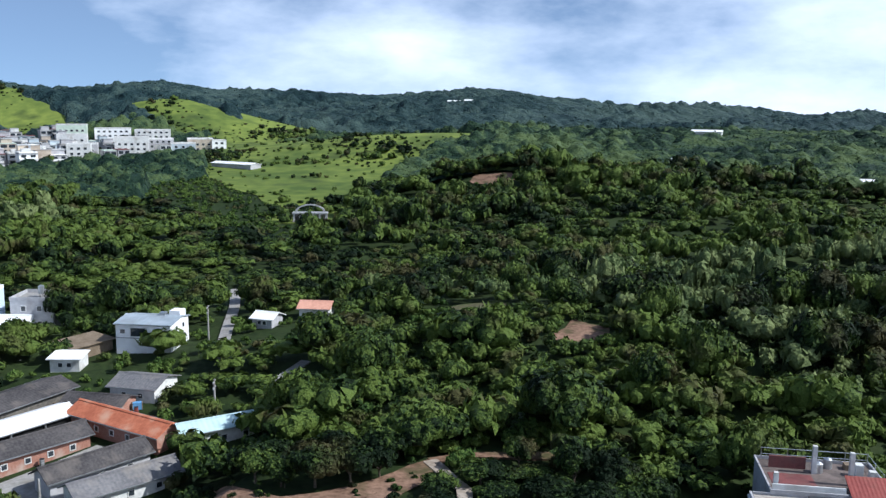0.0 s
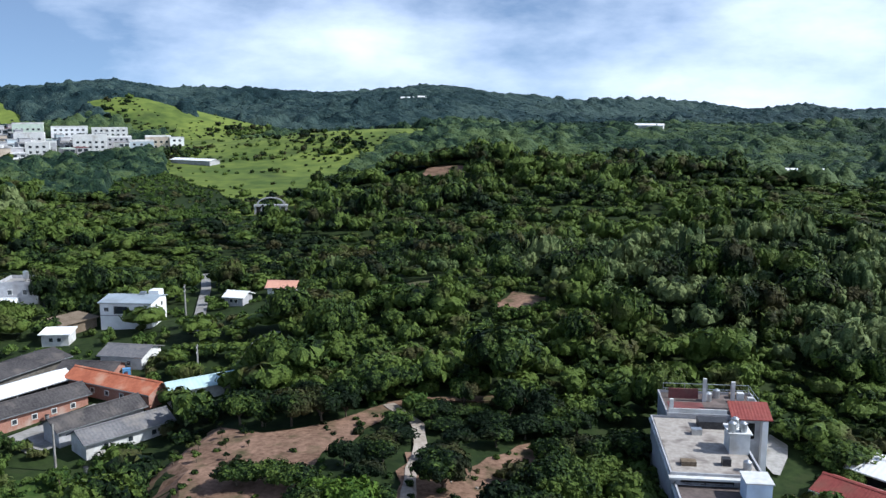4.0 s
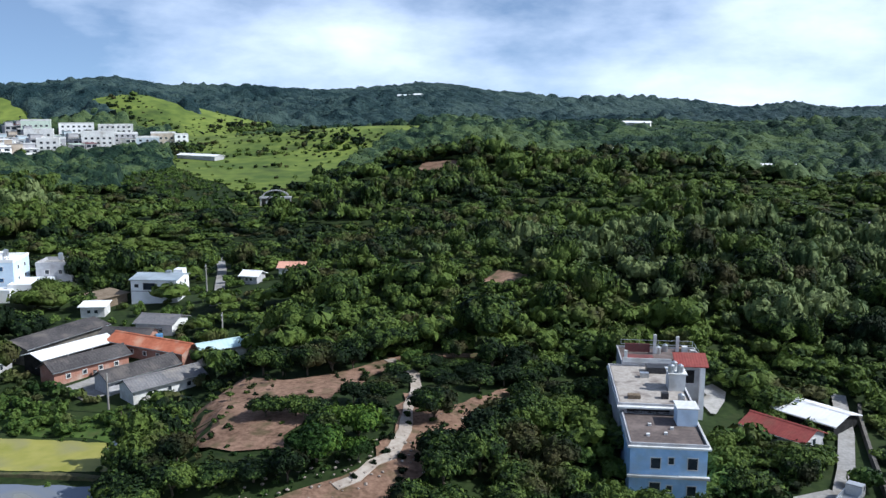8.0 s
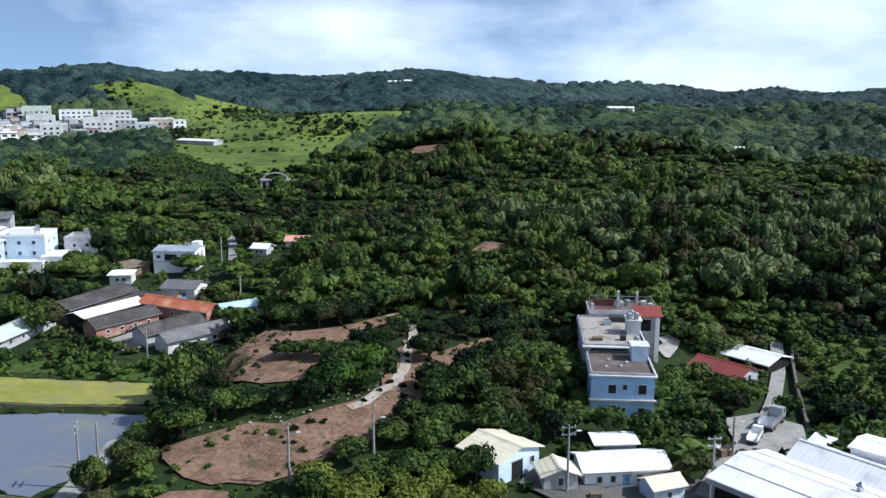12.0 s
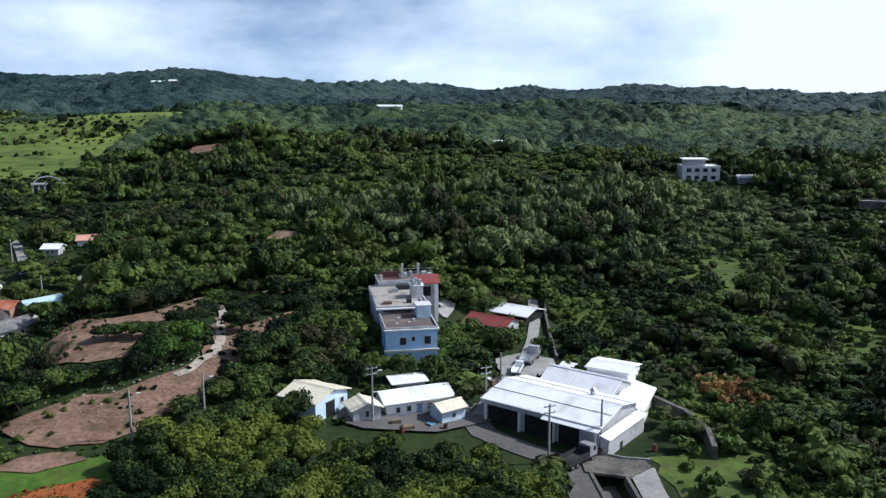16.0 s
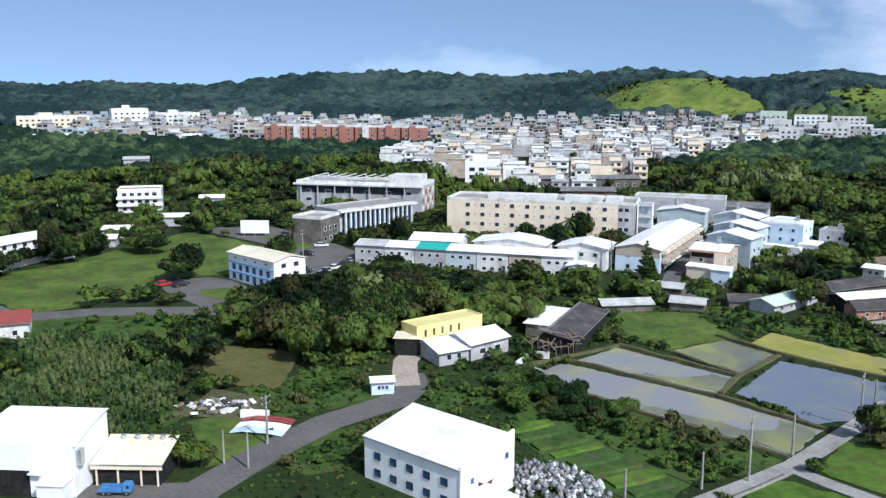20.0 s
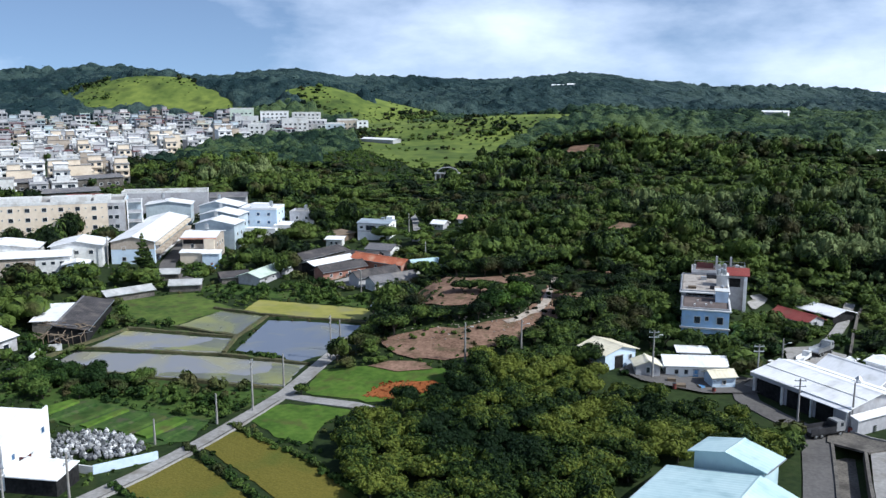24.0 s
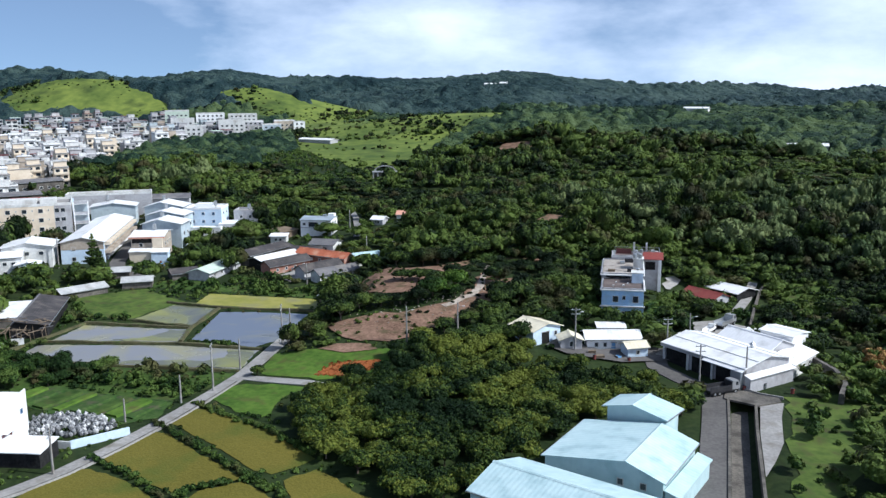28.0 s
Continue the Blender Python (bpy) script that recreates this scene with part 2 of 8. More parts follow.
M = dict(
    grass=surface("grass", (0.010, 0.020, 0.006), (0.030, 0.048, 0.013), 0.9, patch=0.05, grain=0.9, bump=0.6, stain=(0.030, 0.042, 0.014), spec=0.15),
    meadow=surface("meadow", (0.062, 0.098, 0.022), (0.180, 0.226, 0.046), 0.9, patch=0.020, grain=0.12, bump=0.6, stain=(0.034, 0.054, 0.018), spec=0.15, share=0.45, spot=0.035),
    lawn=surface("lawn", (0.036, 0.066, 0.014), (0.112, 0.158, 0.032), 0.9, patch=0.11, grain=0.7, bump=0.6, stain=(0.060, 0.062, 0.026), spec=0.15, share=0.4),
    rice=surface("ripe_crop", (0.094, 0.088, 0.014), (0.152, 0.130, 0.024), 0.9, patch=0.045, grain=3.0, bump=0.9, stain=(0.075, 0.096, 0.016), spec=0.15, spot=0.12),
    beds=surface("vegetable_beds", (0.022, 0.055, 0.012), (0.062, 0.105, 0.026), 0.9, patch=0.25, grain=1.4, bump=0.6, stain=(0.080, 0.072, 0.050), spec=0.15),
    algae=surface("algae", (0.21, 0.215, 0.035), (0.32, 0.295, 0.075), 0.6, patch=0.10, grain=0.5, bump=0.1, stain=(0.23, 0.22, 0.10), spot=0.15),
    reed=surface("dry_weed", (0.20, 0.065, 0.020), (0.33, 0.105, 0.034), 0.9, patch=0.25, grain=1.5, bump=0.6, stain=(0.090, 0.100, 0.030), spec=0.15),
    dirt=surface("dirt", (0.110, 0.066, 0.044), (0.285, 0.180, 0.128), 0.95, patch=0.22, grain=1.6, bump=0.8, stain=(0.070, 0.066, 0.030), spec=0.15, spot=0.28),
    pale_dirt=surface("pale_dirt", (0.28, 0.235, 0.195), (0.43, 0.38, 0.33), 0.95, patch=0.2, grain=1.6, bump=0.4, spec=0.15),
    mud=surface("mud", (0.045, 0.05, 0.025), (0.13, 0.115, 0.06), 0.9, patch=0.35, grain=1.8, bump=0.5, stain=(0.05, 0.085, 0.02), spec=0.2),
    asphalt=surface("asphalt", (0.078, 0.074, 0.072), (0.138, 0.130, 0.126), 0.9, patch=0.12, grain=2.0, bump=0.2, stain=(0.125, 0.118, 0.112), spec=0.25),
    concrete=surface("concrete", (0.215, 0.207, 0.200), (0.350, 0.340, 0.325), 0.85, patch=0.18, grain=2.0, bump=0.2, stain=(0.185, 0.170, 0.148), spec=0.25),
    dark_concrete=surface("weathered_concrete", (0.07, 0.065, 0.06), (0.18, 0.165, 0.145), 0.9, patch=0.3, grain=2.5, bump=0.3, stain=(0.06, 0.055, 0.05), spec=0.2),
    white=surface("white_paint", (0.76, 0.77, 0.78), (0.84, 0.84, 0.84), 0.6, patch=0.1, grain=1.0, bump=0.04, stain=(0.70, 0.70, 0.69)),
    off_white=surface("aged_white_paint", (0.52, 0.53, 0.53), (0.72, 0.72, 0.70), 0.7, patch=0.25, grain=1.5, bump=0.08, stain=(0.40, 0.38, 0.35)),
    cream=surface("cream_paint", (0.66, 0.56, 0.43), (0.75, 0.65, 0.52), 0.65, patch=0.12, grain=1.2, bump=0.05, stain=(0.60, 0.50, 0.38)),
    blue_white=surface("pale_blue_paint", (0.50, 0.62, 0.76), (0.62, 0.73, 0.84), 0.65, patch=0.2, grain=1.5, bump=0.05, stain=(0.44, 0.53, 0.63)),
    blue=surface("blue_paint", (0.10, 0.26, 0.50), (0.17, 0.36, 0.62), 0.6, patch=0.3, grain=2.0, bump=0.05),
    grey=surface("grey_render", (0.33, 0.33, 0.35), (0.46, 0.46, 0.48), 0.75, patch=0.2, grain=1.5, bump=0.1, stain=(0.26, 0.25, 0.25)),
    yellow=surface("yellow_sheet", (0.60, 0.52, 0.20), (0.70, 0.63, 0.30), 0.5, patch=0.2, grain=1.0, bump=0.05, ribs="X"),
    brick=surface("brick", (0.26, 0.12, 0.085), (0.40, 0.22, 0.17), 0.85, patch=0.5, grain=5.0, bump=0.3, stain=(0.45, 0.38, 0.33), spec=0.2),
    red_brick=surface("red_brick_tile", (0.27, 0.115, 0.085), (0.36, 0.17, 0.13), 0.75, patch=0.15, grain=1.5, bump=0.1),
    red_floor=surface("red_floor_tile", (0.12, 0.040, 0.040), (0.20, 0.065, 0.060), 0.7, patch=0.4, grain=3.0, bump=0.1, stain=(0.13, 0.07, 0.06)),
    tile_dark=surface("dark_roof_tile", (0.035, 0.033, 0.036), (0.090, 0.083, 0.083), 0.8, patch=0.25, grain=3.0, bump=0.4, ribs="X", pitch=0.5, stain=(0.13, 0.115, 0.105), spec=0.2),
    tile_grey=surface("grey_roof_sheet", (0.10, 0.10, 0.11), (0.19, 0.185, 0.19), 0.75, patch=0.3, grain=2.5, bump=0.3, ribs="X", pitch=0.5, stain=(0.24, 0.22, 0.20), spec=0.25),
    tile_orange=surface("orange_roof_sheet", (0.36, 0.105, 0.052), (0.52, 0.175, 0.090), 0.65, patch=0.35, grain=2.0, bump=0.2, ribs="X", pitch=0.6, stain=(0.52, 0.30, 0.20)),
    tin_red=surface("red_roof_sheet", (0.19, 0.038, 0.032), (0.28, 0.068, 0.054), 0.55, patch=0.3, grain=2.0, bump=0.1, ribs="X", stain=(0.20, 0.07, 0.05)),
    tin_pink=surface("faded_red_sheet", (0.50, 0.24, 0.17), (0.66, 0.36, 0.26), 0.6, patch=0.3, grain=2.0, bump=0.1, ribs="X"),
    tin_white=surface("white_roof_sheet", (0.78, 0.78, 0.79), (0.86, 0.86, 0.86), 0.45, patch=0.14, grain=0.8, bump=0.05, ribs="X", pitch=0.7, stain=(0.60, 0.60, 0.59)),
    tin_white_y=surface("white_roof_sheet_across", (0.78, 0.78, 0.79), (0.86, 0.86, 0.86), 0.45, patch=0.14, grain=0.8, bump=0.05, ribs="Y", pitch=0.7, stain=(0.60, 0.60, 0.59)),
    tin_cream=surface("cream_roof_sheet", (0.66, 0.60, 0.44), (0.78, 0.72, 0.56), 0.5, patch=0.2, grain=1.0, bump=0.05, ribs="X", pitch=0.7, stain=(0.58, 0.52, 0.40)),
    tin_cyan=surface("pale_turquoise_sheet", (0.42, 0.57, 0.60), (0.52, 0.66, 0.68), 0.45, patch=0.14, grain=0.8, bump=0.05, ribs="X", pitch=0.7, stain=(0.33, 0.47, 0.50)),
    tin_cyan_y=surface("pale_turquoise_sheet_across", (0.42, 0.57, 0.60), (0.52, 0.66, 0.68), 0.45, patch=0.14, grain=0.8, bump=0.05, ribs="Y", pitch=0.7, stain=(0.33, 0.47, 0.50)),
    tin_green=surface("pale_green_sheet", (0.48, 0.57, 0.48), (0.58, 0.66, 0.57), 0.5, patch=0.2, grain=1.0, bump=0.05, ribs="X", pitch=0.6, stain=(0.42, 0.49, 0.42)),
    teal=surface("teal_sheet", (0.03, 0.32, 0.27), (0.05, 0.42, 0.35), 0.5, patch=0.3, grain=1.0, bump=0.05, ribs="X"),
    steel=surface("galvanised_steel", (0.42, 0.44, 0.46), (0.58, 0.60, 0.62), 0.35, metal=0.8, patch=0.5, grain=4.0, bump=0.05),
    dark_steel=surface("dark_steel", (0.03, 0.03, 0.035), (0.07, 0.07, 0.075), 0.5, metal=0.4, patch=0.6, grain=4.0, bump=0.05),
    timber=surface("weathered_timber", (0.12, 0.09, 0.06), (0.24, 0.19, 0.14), 0.85, patch=0.5, grain=5.0, bump=0.3, spec=0.2),
    glass=surface("window_glass", (0.015, 0.02, 0.028), (0.04, 0.05, 0.06), 0.08, patch=0.4, grain=1.0, bump=0.0, spec=0.6),
    blue_glass=surface("blue_window_glass", (0.02, 0.06, 0.14), (0.05, 0.12, 0.24), 0.1, patch=0.4, grain=1.0, bump=0.0, spec=0.6),
    # Near-black stand-in for shade inside open fronts and openings, put into the colour.
    dark=surface("interior_shade", (0.012, 0.012, 0.013), (0.03, 0.03, 0.03), 0.9, patch=0.5, grain=2.0, bump=0.0, spec=0.1),
    sack=surface("white_sack", (0.40, 0.41, 0.42), (0.68, 0.68, 0.68), 0.7, patch=0.8, grain=2.0, bump=0.5, stain=(0.10, 0.11, 0.12)),
    rubber=surface("rubber", (0.012, 0.012, 0.012), (0.03, 0.03, 0.03), 0.8, patch=1.0, grain=6.0, bump=0.1),
    car_white=surface("white_car_paint", (0.74, 0.75, 0.76), (0.80, 0.80, 0.80), 0.25, patch=0.5, grain=1.0, bump=0.0, spec=0.6),
    car_red=surface("red_car_paint", (0.42, 0.02, 0.02), (0.50, 0.04, 0.03), 0.25, patch=0.5, grain=1.0, bump=0.0, spec=0.6),
    car_dark=surface("dark_car_paint", (0.02, 0.02, 0.025), (0.05, 0.05, 0.055), 0.25, patch=0.5, grain=1.0, bump=0.0, spec=0.6),
    car_silver=surface("silver_car_paint", (0.36, 0.37, 0.39), (0.45, 0.46, 0.47), 0.3, metal=0.4, patch=0.5, grain=1.0, bump=0.0),
    car_blue=surface("blue_truck_paint", (0.05, 0.16, 0.36), (0.09, 0.22, 0.44), 0.4, patch=0.5, grain=1.0, bump=0.0),
    bark=surface("bark", (0.07, 0.055, 0.04), (0.16, 0.13, 0.10), 0.9, patch=0.8, grain=6.0, bump=0.5, spec=0.15),
    leaf=foliage("leaves", (0.005, 0.013, 0.004), (0.029, 0.055, 0.013), (0.090, 0.132, 0.026), brown=(0.058, 0.053, 0.021)),
    leaf_orchard=foliage("orchard_leaves", (0.007, 0.019, 0.005), (0.042, 0.074, 0.013), (0.128, 0.154, 0.024), patch=0.05),
    leaf_bamboo=foliage("bamboo_leaves", (0.048, 0.079, 0.029), (0.094, 0.134, 0.046), (0.154, 0.192, 0.074), patch=0.05),
    leaf_fresh=foliage("fresh_tree_leaves", (0.014, 0.034, 0.006), (0.040, 0.088, 0.012), (0.090, 0.150, 0.022), patch=0.06),
    leaf_bright=foliage("bright_shrub_leaves", (0.016, 0.036, 0.009), (0.040, 0.080, 0.016), (0.085, 0.132, 0.028), patch=0.06, brown=(0.090, 0.082, 0.036)),
    # Hill leaves turn bluer with distance: aerial haze mixed into the leaf colour.
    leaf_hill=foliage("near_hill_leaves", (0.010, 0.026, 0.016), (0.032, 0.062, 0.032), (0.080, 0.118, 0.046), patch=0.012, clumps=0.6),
    leaf_far_haze=foliage("hazed_hill_leaves", (0.014, 0.033, 0.036), (0.028, 0.053, 0.053), (0.054, 0.086, 0.076), patch=0.010, clumps=0.35),
    tan=surface("tan_render", (0.36, 0.30, 0.24), (0.47, 0.41, 0.34), 0.75, patch=0.2, grain=1.5, bump=0.1, stain=(0.28, 0.23, 0.18)),
    grey_blue=surface("grey_blue_paint", (0.36, 0.43, 0.48), (0.47, 0.54, 0.58), 0.7, patch=0.2, grain=1.5, bump=0.06, stain=(0.31, 0.36, 0.40)),
    terrace=surface("stained_roof_terrace", (0.075, 0.060, 0.056), (0.150, 0.118, 0.108), 0.85, patch=0.3, grain=2.0, bump=0.1, stain=(0.20, 0.16, 0.145)),
    pale_terrace=surface("pale_stained_terrace", (0.27, 0.24, 0.215), (0.44, 0.405, 0.365), 0.85, patch=0.35, grain=2.0, bump=0.1, stain=(0.12, 0.095, 0.085)),
    tin_old=surface("old_grey_white_sheet", (0.36, 0.37, 0.37), (0.52, 0.52, 0.51), 0.55, patch=0.4, grain=1.0, bump=0.05, ribs="X", pitch=0.7, stain=(0.28, 0.27, 0.26)),
    tin_slate=surface("slate_blue_sheet", (0.26, 0.31, 0.36), (0.36, 0.41, 0.46), 0.5, patch=0.2, grain=1.0, bump=0.05, ribs="X", pitch=0.7, stain=(0.24, 0.27, 0.30)),
    rough_grass=surface("rough_grass", (0.022, 0.048, 0.010), (0.070, 0.115, 0.026), 0.9, patch=0.09, grain=0.55, bump=1.0, stain=(0.062, 0.070, 0.026), spec=0.12, share=0.55),
    villa_blue=surface("sky_blue_paint", (0.30, 0.49, 0.74), (0.42, 0.61, 0.83), 0.6, patch=0.3, grain=1.5, bump=0.05, stain=(0.34, 0.46, 0.58)),
    olive_grass=surface("olive_paddock_grass", (0.072, 0.070, 0.026), (0.125, 0.118, 0.044), 0.9, patch=0.08, grain=0.8, bump=0.6, stain=(0.060, 0.078, 0.024), spec=0.12),
    leaf_reed=foliage("tall_grass_blades", (0.036, 0.066, 0.022), (0.068, 0.106, 0.036), (0.112, 0.150, 0.056), patch=0.08),
    stone=surface("rubble_stone", (0.20, 0.165, 0.135), (0.34, 0.29, 0.25), 0.9, patch=0.8, grain=4.0, bump=0.4),
    fresh_grass=surface("fresh_grass", (0.040, 0.085, 0.012), (0.100, 0.170, 0.026), 0.9, patch=0.14, grain=0.8, bump=0.7, stain=(0.080, 0.090, 0.026), spec=0.12, share=0.45),
    sack_grey=surface("grey_sack", (0.14, 0.15, 0.16), (0.30, 0.30, 0.31), 0.7, patch=0.8, grain=2.0, bump=0.5),
    sack_dark=surface("dark_sack", (0.03, 0.035, 0.04), (0.10, 0.105, 0.11), 0.6, patch=0.8, grain=2.0, bump=0.5),
    leaf_red=foliage("red_weed", (0.22, 0.065, 0.020), (0.32, 0.095, 0.028), (0.38, 0.14, 0.045), patch=0.1),
    leaf_rust=foliage("rust_leaves", (0.18, 0.10, 0.035), (0.27, 0.155, 0.055), (0.36, 0.22, 0.085), patch=0.1),
)
# Muddy grey, lightened further to paint in the reflection of bright cloud.
M["pond"] = pond_water("pond_water", (0.235, 0.235, 0.240), (0.31, 0.29, 0.12), 0.50)
# Bluish base colour: reflected blue sky painted into the water.
M["pond_sky_tint"] = pond_water("sky_tinted_pond_water", (0.150, 0.170, 0.215), (0.24, 0.23, 0.15), 0.58)
M["pond_green"] = pond_water("weedy_pond_water", (0.12, 0.12, 0.09), (0.24, 0.25, 0.09), 0.38)

def step(v):
    v = np.clip(v, 0.0, 1.0)
    return v * v * (3 - 2 * v)


def bump(x, y, cx, cy, sx, sy, h):
    return h * np.exp(-0.5 * (((x - cx) / sx) ** 2 + ((y - cy) / sy) ** 2))


# Bearing to the left of north and how high the far crest stands there.
CREST_BEARING = (-180, -60, -28, -17, -11, -5, 0, 5, 9, 11, 18, 24, 28, 31.5, 37, 42, 46, 55, 66, 72, 82, 120, 180)
CREST_HEIGHT = (17, 23, 28, 35, 32, 34, 40, 46, 53, 59, 56, 52, 55, 69, 61, 68, 59, 63, 57, 48, 47, 27, 17)


def terrain(x, y):
    """The height of the ground: flat by the ponds, a slow rise outwards, a knoll with the dirt track, and the hills."""
    x, y = np.asarray(x, float), np.asarray(y, float)
    r = np.hypot(x, y)
    bearing = np.degrees(np.arctan2(-x, y))
    ahead = step((y + 40) / 160) * 0.75 + 0.25
    over = np.maximum(0.0, np.minimum(r, 950) - 150)
    z = 0.034 * (np.sqrt(over * over + 900) - 30) * ahead
    z = z + (np.interp(bearing, CREST_BEARING, CREST_HEIGHT) - 27) * step((r - 800) / 450) * ahead
    knoll = 7.0 * np.exp(-0.5 * (((x + 42) / np.where(x < -42, 34, 26)) ** 2 + ((y - 156) / np.where(y < 156, 24, 28)) ** 2))
    z = z + knoll * step((x + 66 + 6 * step((y - 148) / 15)) / 9)       # broad knoll with the clearings and the dirt track
    z = z + bump(x, y, -26, 240, 45, 30, 9.5) + bump(x, y, -10, 380, 60, 50, 6) - bump(x, y, -152, 405, 42, 34, 4.0)
    z = z + bump(x, y, -5, 690, 130, 70, 11) + bump(x, y, 160, 640, 120, 80, 8) + bump(x, y, -182, 620, 80, 50, 12)
    z = z + bump(x, y, -420, 735, 58, 46, 27) + bump(x, y, -600, 712, 100, 42, 28) + bump(x, y, -553, 889, 60, 45, 10)   # grass hills behind the town
    z = z + bump(x, y, -90, 448, 34, 26, 12) + bump(x, y, 0, 470, 40, 26, 7) + bump(x, y, 110, 430, 50, 30, 3)   # wooded mounds
    z = z + bump(x, y, -262, 863, 100, 38, 11) + bump(x, y, -60, 900, 90, 36, 9) + bump(x, y, 120, 830, 110, 34, 8) + bump(x, y, 330, 760, 90, 36, 9)   # nearer wooded ridges before the crest
    far = step((r - 600) / 500)
    z = z + far * 8.0 * (np.sin(x * 0.011 + 1.3) * np.sin(y * 0.013) + 0.6 * np.sin(x * 0.027 - y * 0.021))
    return z - 0.03 * np.maximum(0.0, r - 1560)


def ground(x, y):
    return float(terrain(x, y))


# ---- building blocks ----
OPEN = []          # outlines in which no tree stands


def mesh(name, verts, faces, material):
    me = bpy.data.meshes.new(name)
    me.from_pydata([tuple(v) for v in verts], [], faces)
    me.materials.append(material)
    return me


def add(name, me, parent=None, at=None, label=""):
    ob = new(name, me)
    if parent is not None:
        ob.parent = parent
    if at is not None:
        ob.matrix_basis = at
    if label:
        ob["label"] = label
    return ob


class Shape:
    """Gathers boxes, prisms and tubes into one mesh."""
    def __init__(self):
        self.v, self.f = [], []

    def box(self, x0, x1, y0, y1, z0, z1):
        o = len(self.v)
        self.v += [(x, y, z) for z in (z0, z1) for x, y in ((x0, y0), (x1, y0), (x1, y1), (x0, y1))]
        self.f += [tuple(o + i for i in q) for q in ((3, 2, 1, 0), (4, 5, 6, 7), (0, 1, 5, 4), (1, 2, 6, 5), (2, 3, 7, 6), (3, 0, 4, 7))]
        return self

    def prism(self, outline, a, b, axis):
        """An outline in the plane across axis ('x': y, z; 'y': x, z; 'z': x, y), drawn out from a to b."""
        o, n = len(self.v), len(outline)
        for w in (a, b):
            self.v += [(w, p, q) if axis == "x" else (p, w, q) if axis == "y" else (p, q, w) for p, q in outline]
        self.f += [tuple(o + i for i in range(n)), tuple(o + n + i for i in reversed(range(n)))]
        self.f += [(o + i, o + (i + 1) % n + 0, o + n + (i + 1) % n, o + n + i) for i in range(n)]
        return self

    def tube(self, a, b, r0, r1, sides=8):
        a, b = Vector(a), Vector(b)
        turn = (b - a).to_track_quat("Z", "Y").to_matrix()
        o = len(self.v)
        for c, r in ((a, r0), (b, r1)):
            self.v += [tuple(c + turn @ Vector((r * math.cos(6.2832 * i / sides), r * math.sin(6.2832 * i / sides), 0))) for i in range(sides)]
        self.f += [(o + i, o + (i + 1) % sides, o + sides + (i + 1) % sides, o + sides + i) for i in range(sides)]
        self.f += [tuple(o + i for i in reversed(range(sides))), tuple(o + sides + i for i in range(sides))]
        return self

    def part(self, name, material, parent=None, at=None, label=""):
        me = mesh(name, self.v, self.f, material)
        bm = bmesh.new()
        bm.from_mesh(me)
        bmesh.ops.recalc_face_normals(bm, faces=bm.faces)
        bm.to_mesh(me)
        bm.free()
        return add(name, me, parent, at, label)


SHARED = {}


def window(parent, at, w, h, name="window", pane="glass", trim="off_white"):
    """A framed window that stands a little proud of the wall; at: its lower middle, y into the wall."""
    key = (round(w, 2), round(h, 2), pane, trim)
    if key not in SHARED:
        s, g = Shape(), Shape()
        b = 0.1
        for y in (-0.09, 0.02):
            for c in (0, b):
                s.v += [(-w / 2 + c, y, c), (w / 2 - c, y, c), (w / 2 - c, y, h - c), (-w / 2 + c, y, h - c)]
        for i in range(4):
            j = (i + 1) % 4
            s.f += [(i, j, 4 + j, 4 + i), (8 + i, 8 + j, 12 + j, 12 + i), (i, j, 8 + j, 8 + i), (4 + i, 4 + j, 12 + j, 12 + i)]
        g.box(-w / 2 + b, w / 2 - b, -0.03, 0.02, b, h - b)
        SHARED[key] = (mesh("window", s.v, s.f, M[trim]), mesh("pane", g.v, g.f, M[pane]))
    ob = add(name, SHARED[key][0], parent, at)
    add("pane", SHARED[key][1], ob)
    return ob


FACE = {"f": lambda L, D: (pose(0, 0, 0), L), "r": lambda L, D: (pose(L, 0, 0, 0, 0, 90), D),
        "b": lambda L, D: (pose(L, D, 0, 0, 0, 180), L), "l": lambda L, D: (pose(0, D, 0, 0, 0, 270), D)}


def windows(parent, L, D, face, cols, rows, w=1.1, h=1.2, z0=1.0, storey=3.1, left=1.0, right=1.0, pane="glass", trim="off_white"):
    m, run = FACE[face](L, D)
    for i in range(cols):
        x = left + (run - left - right) * ((i + 0.5) / cols)
        for j in range(rows):
            window(parent, m @ pose(x, 0, z0 + storey * j), w, h, pane=pane, trim=trim)


def place_root(name, p0, p1, depth, base=None, margin=0.9, clear=True):
    p0, p1 = Vector(p0), Vector(p1)
    d = (p1 - p0).normalized()
    away = Vector((-d.y, d.x))
    L = (p1 - p0).length
    corners = [p0, p1, p1 + away * depth, p0 + away * depth]
    if clear:
        e, g = d * margin, away * margin
        OPEN.append([tuple(c) for c in (p0 - e - g * 1.4, p1 + e - g * 1.4, p1 + away * depth + e + g, p0 + away * depth - e + g)])
    z = min(ground(*c) for c in corners) - 0.1 if base is None else base
    root = new(name)
    root.empty_display_size = 0.5
    root.matrix_basis = pose(p0.x, p0.y, z, 0, 0, math.degrees(math.atan2(d.y, d.x)))
    return root, L


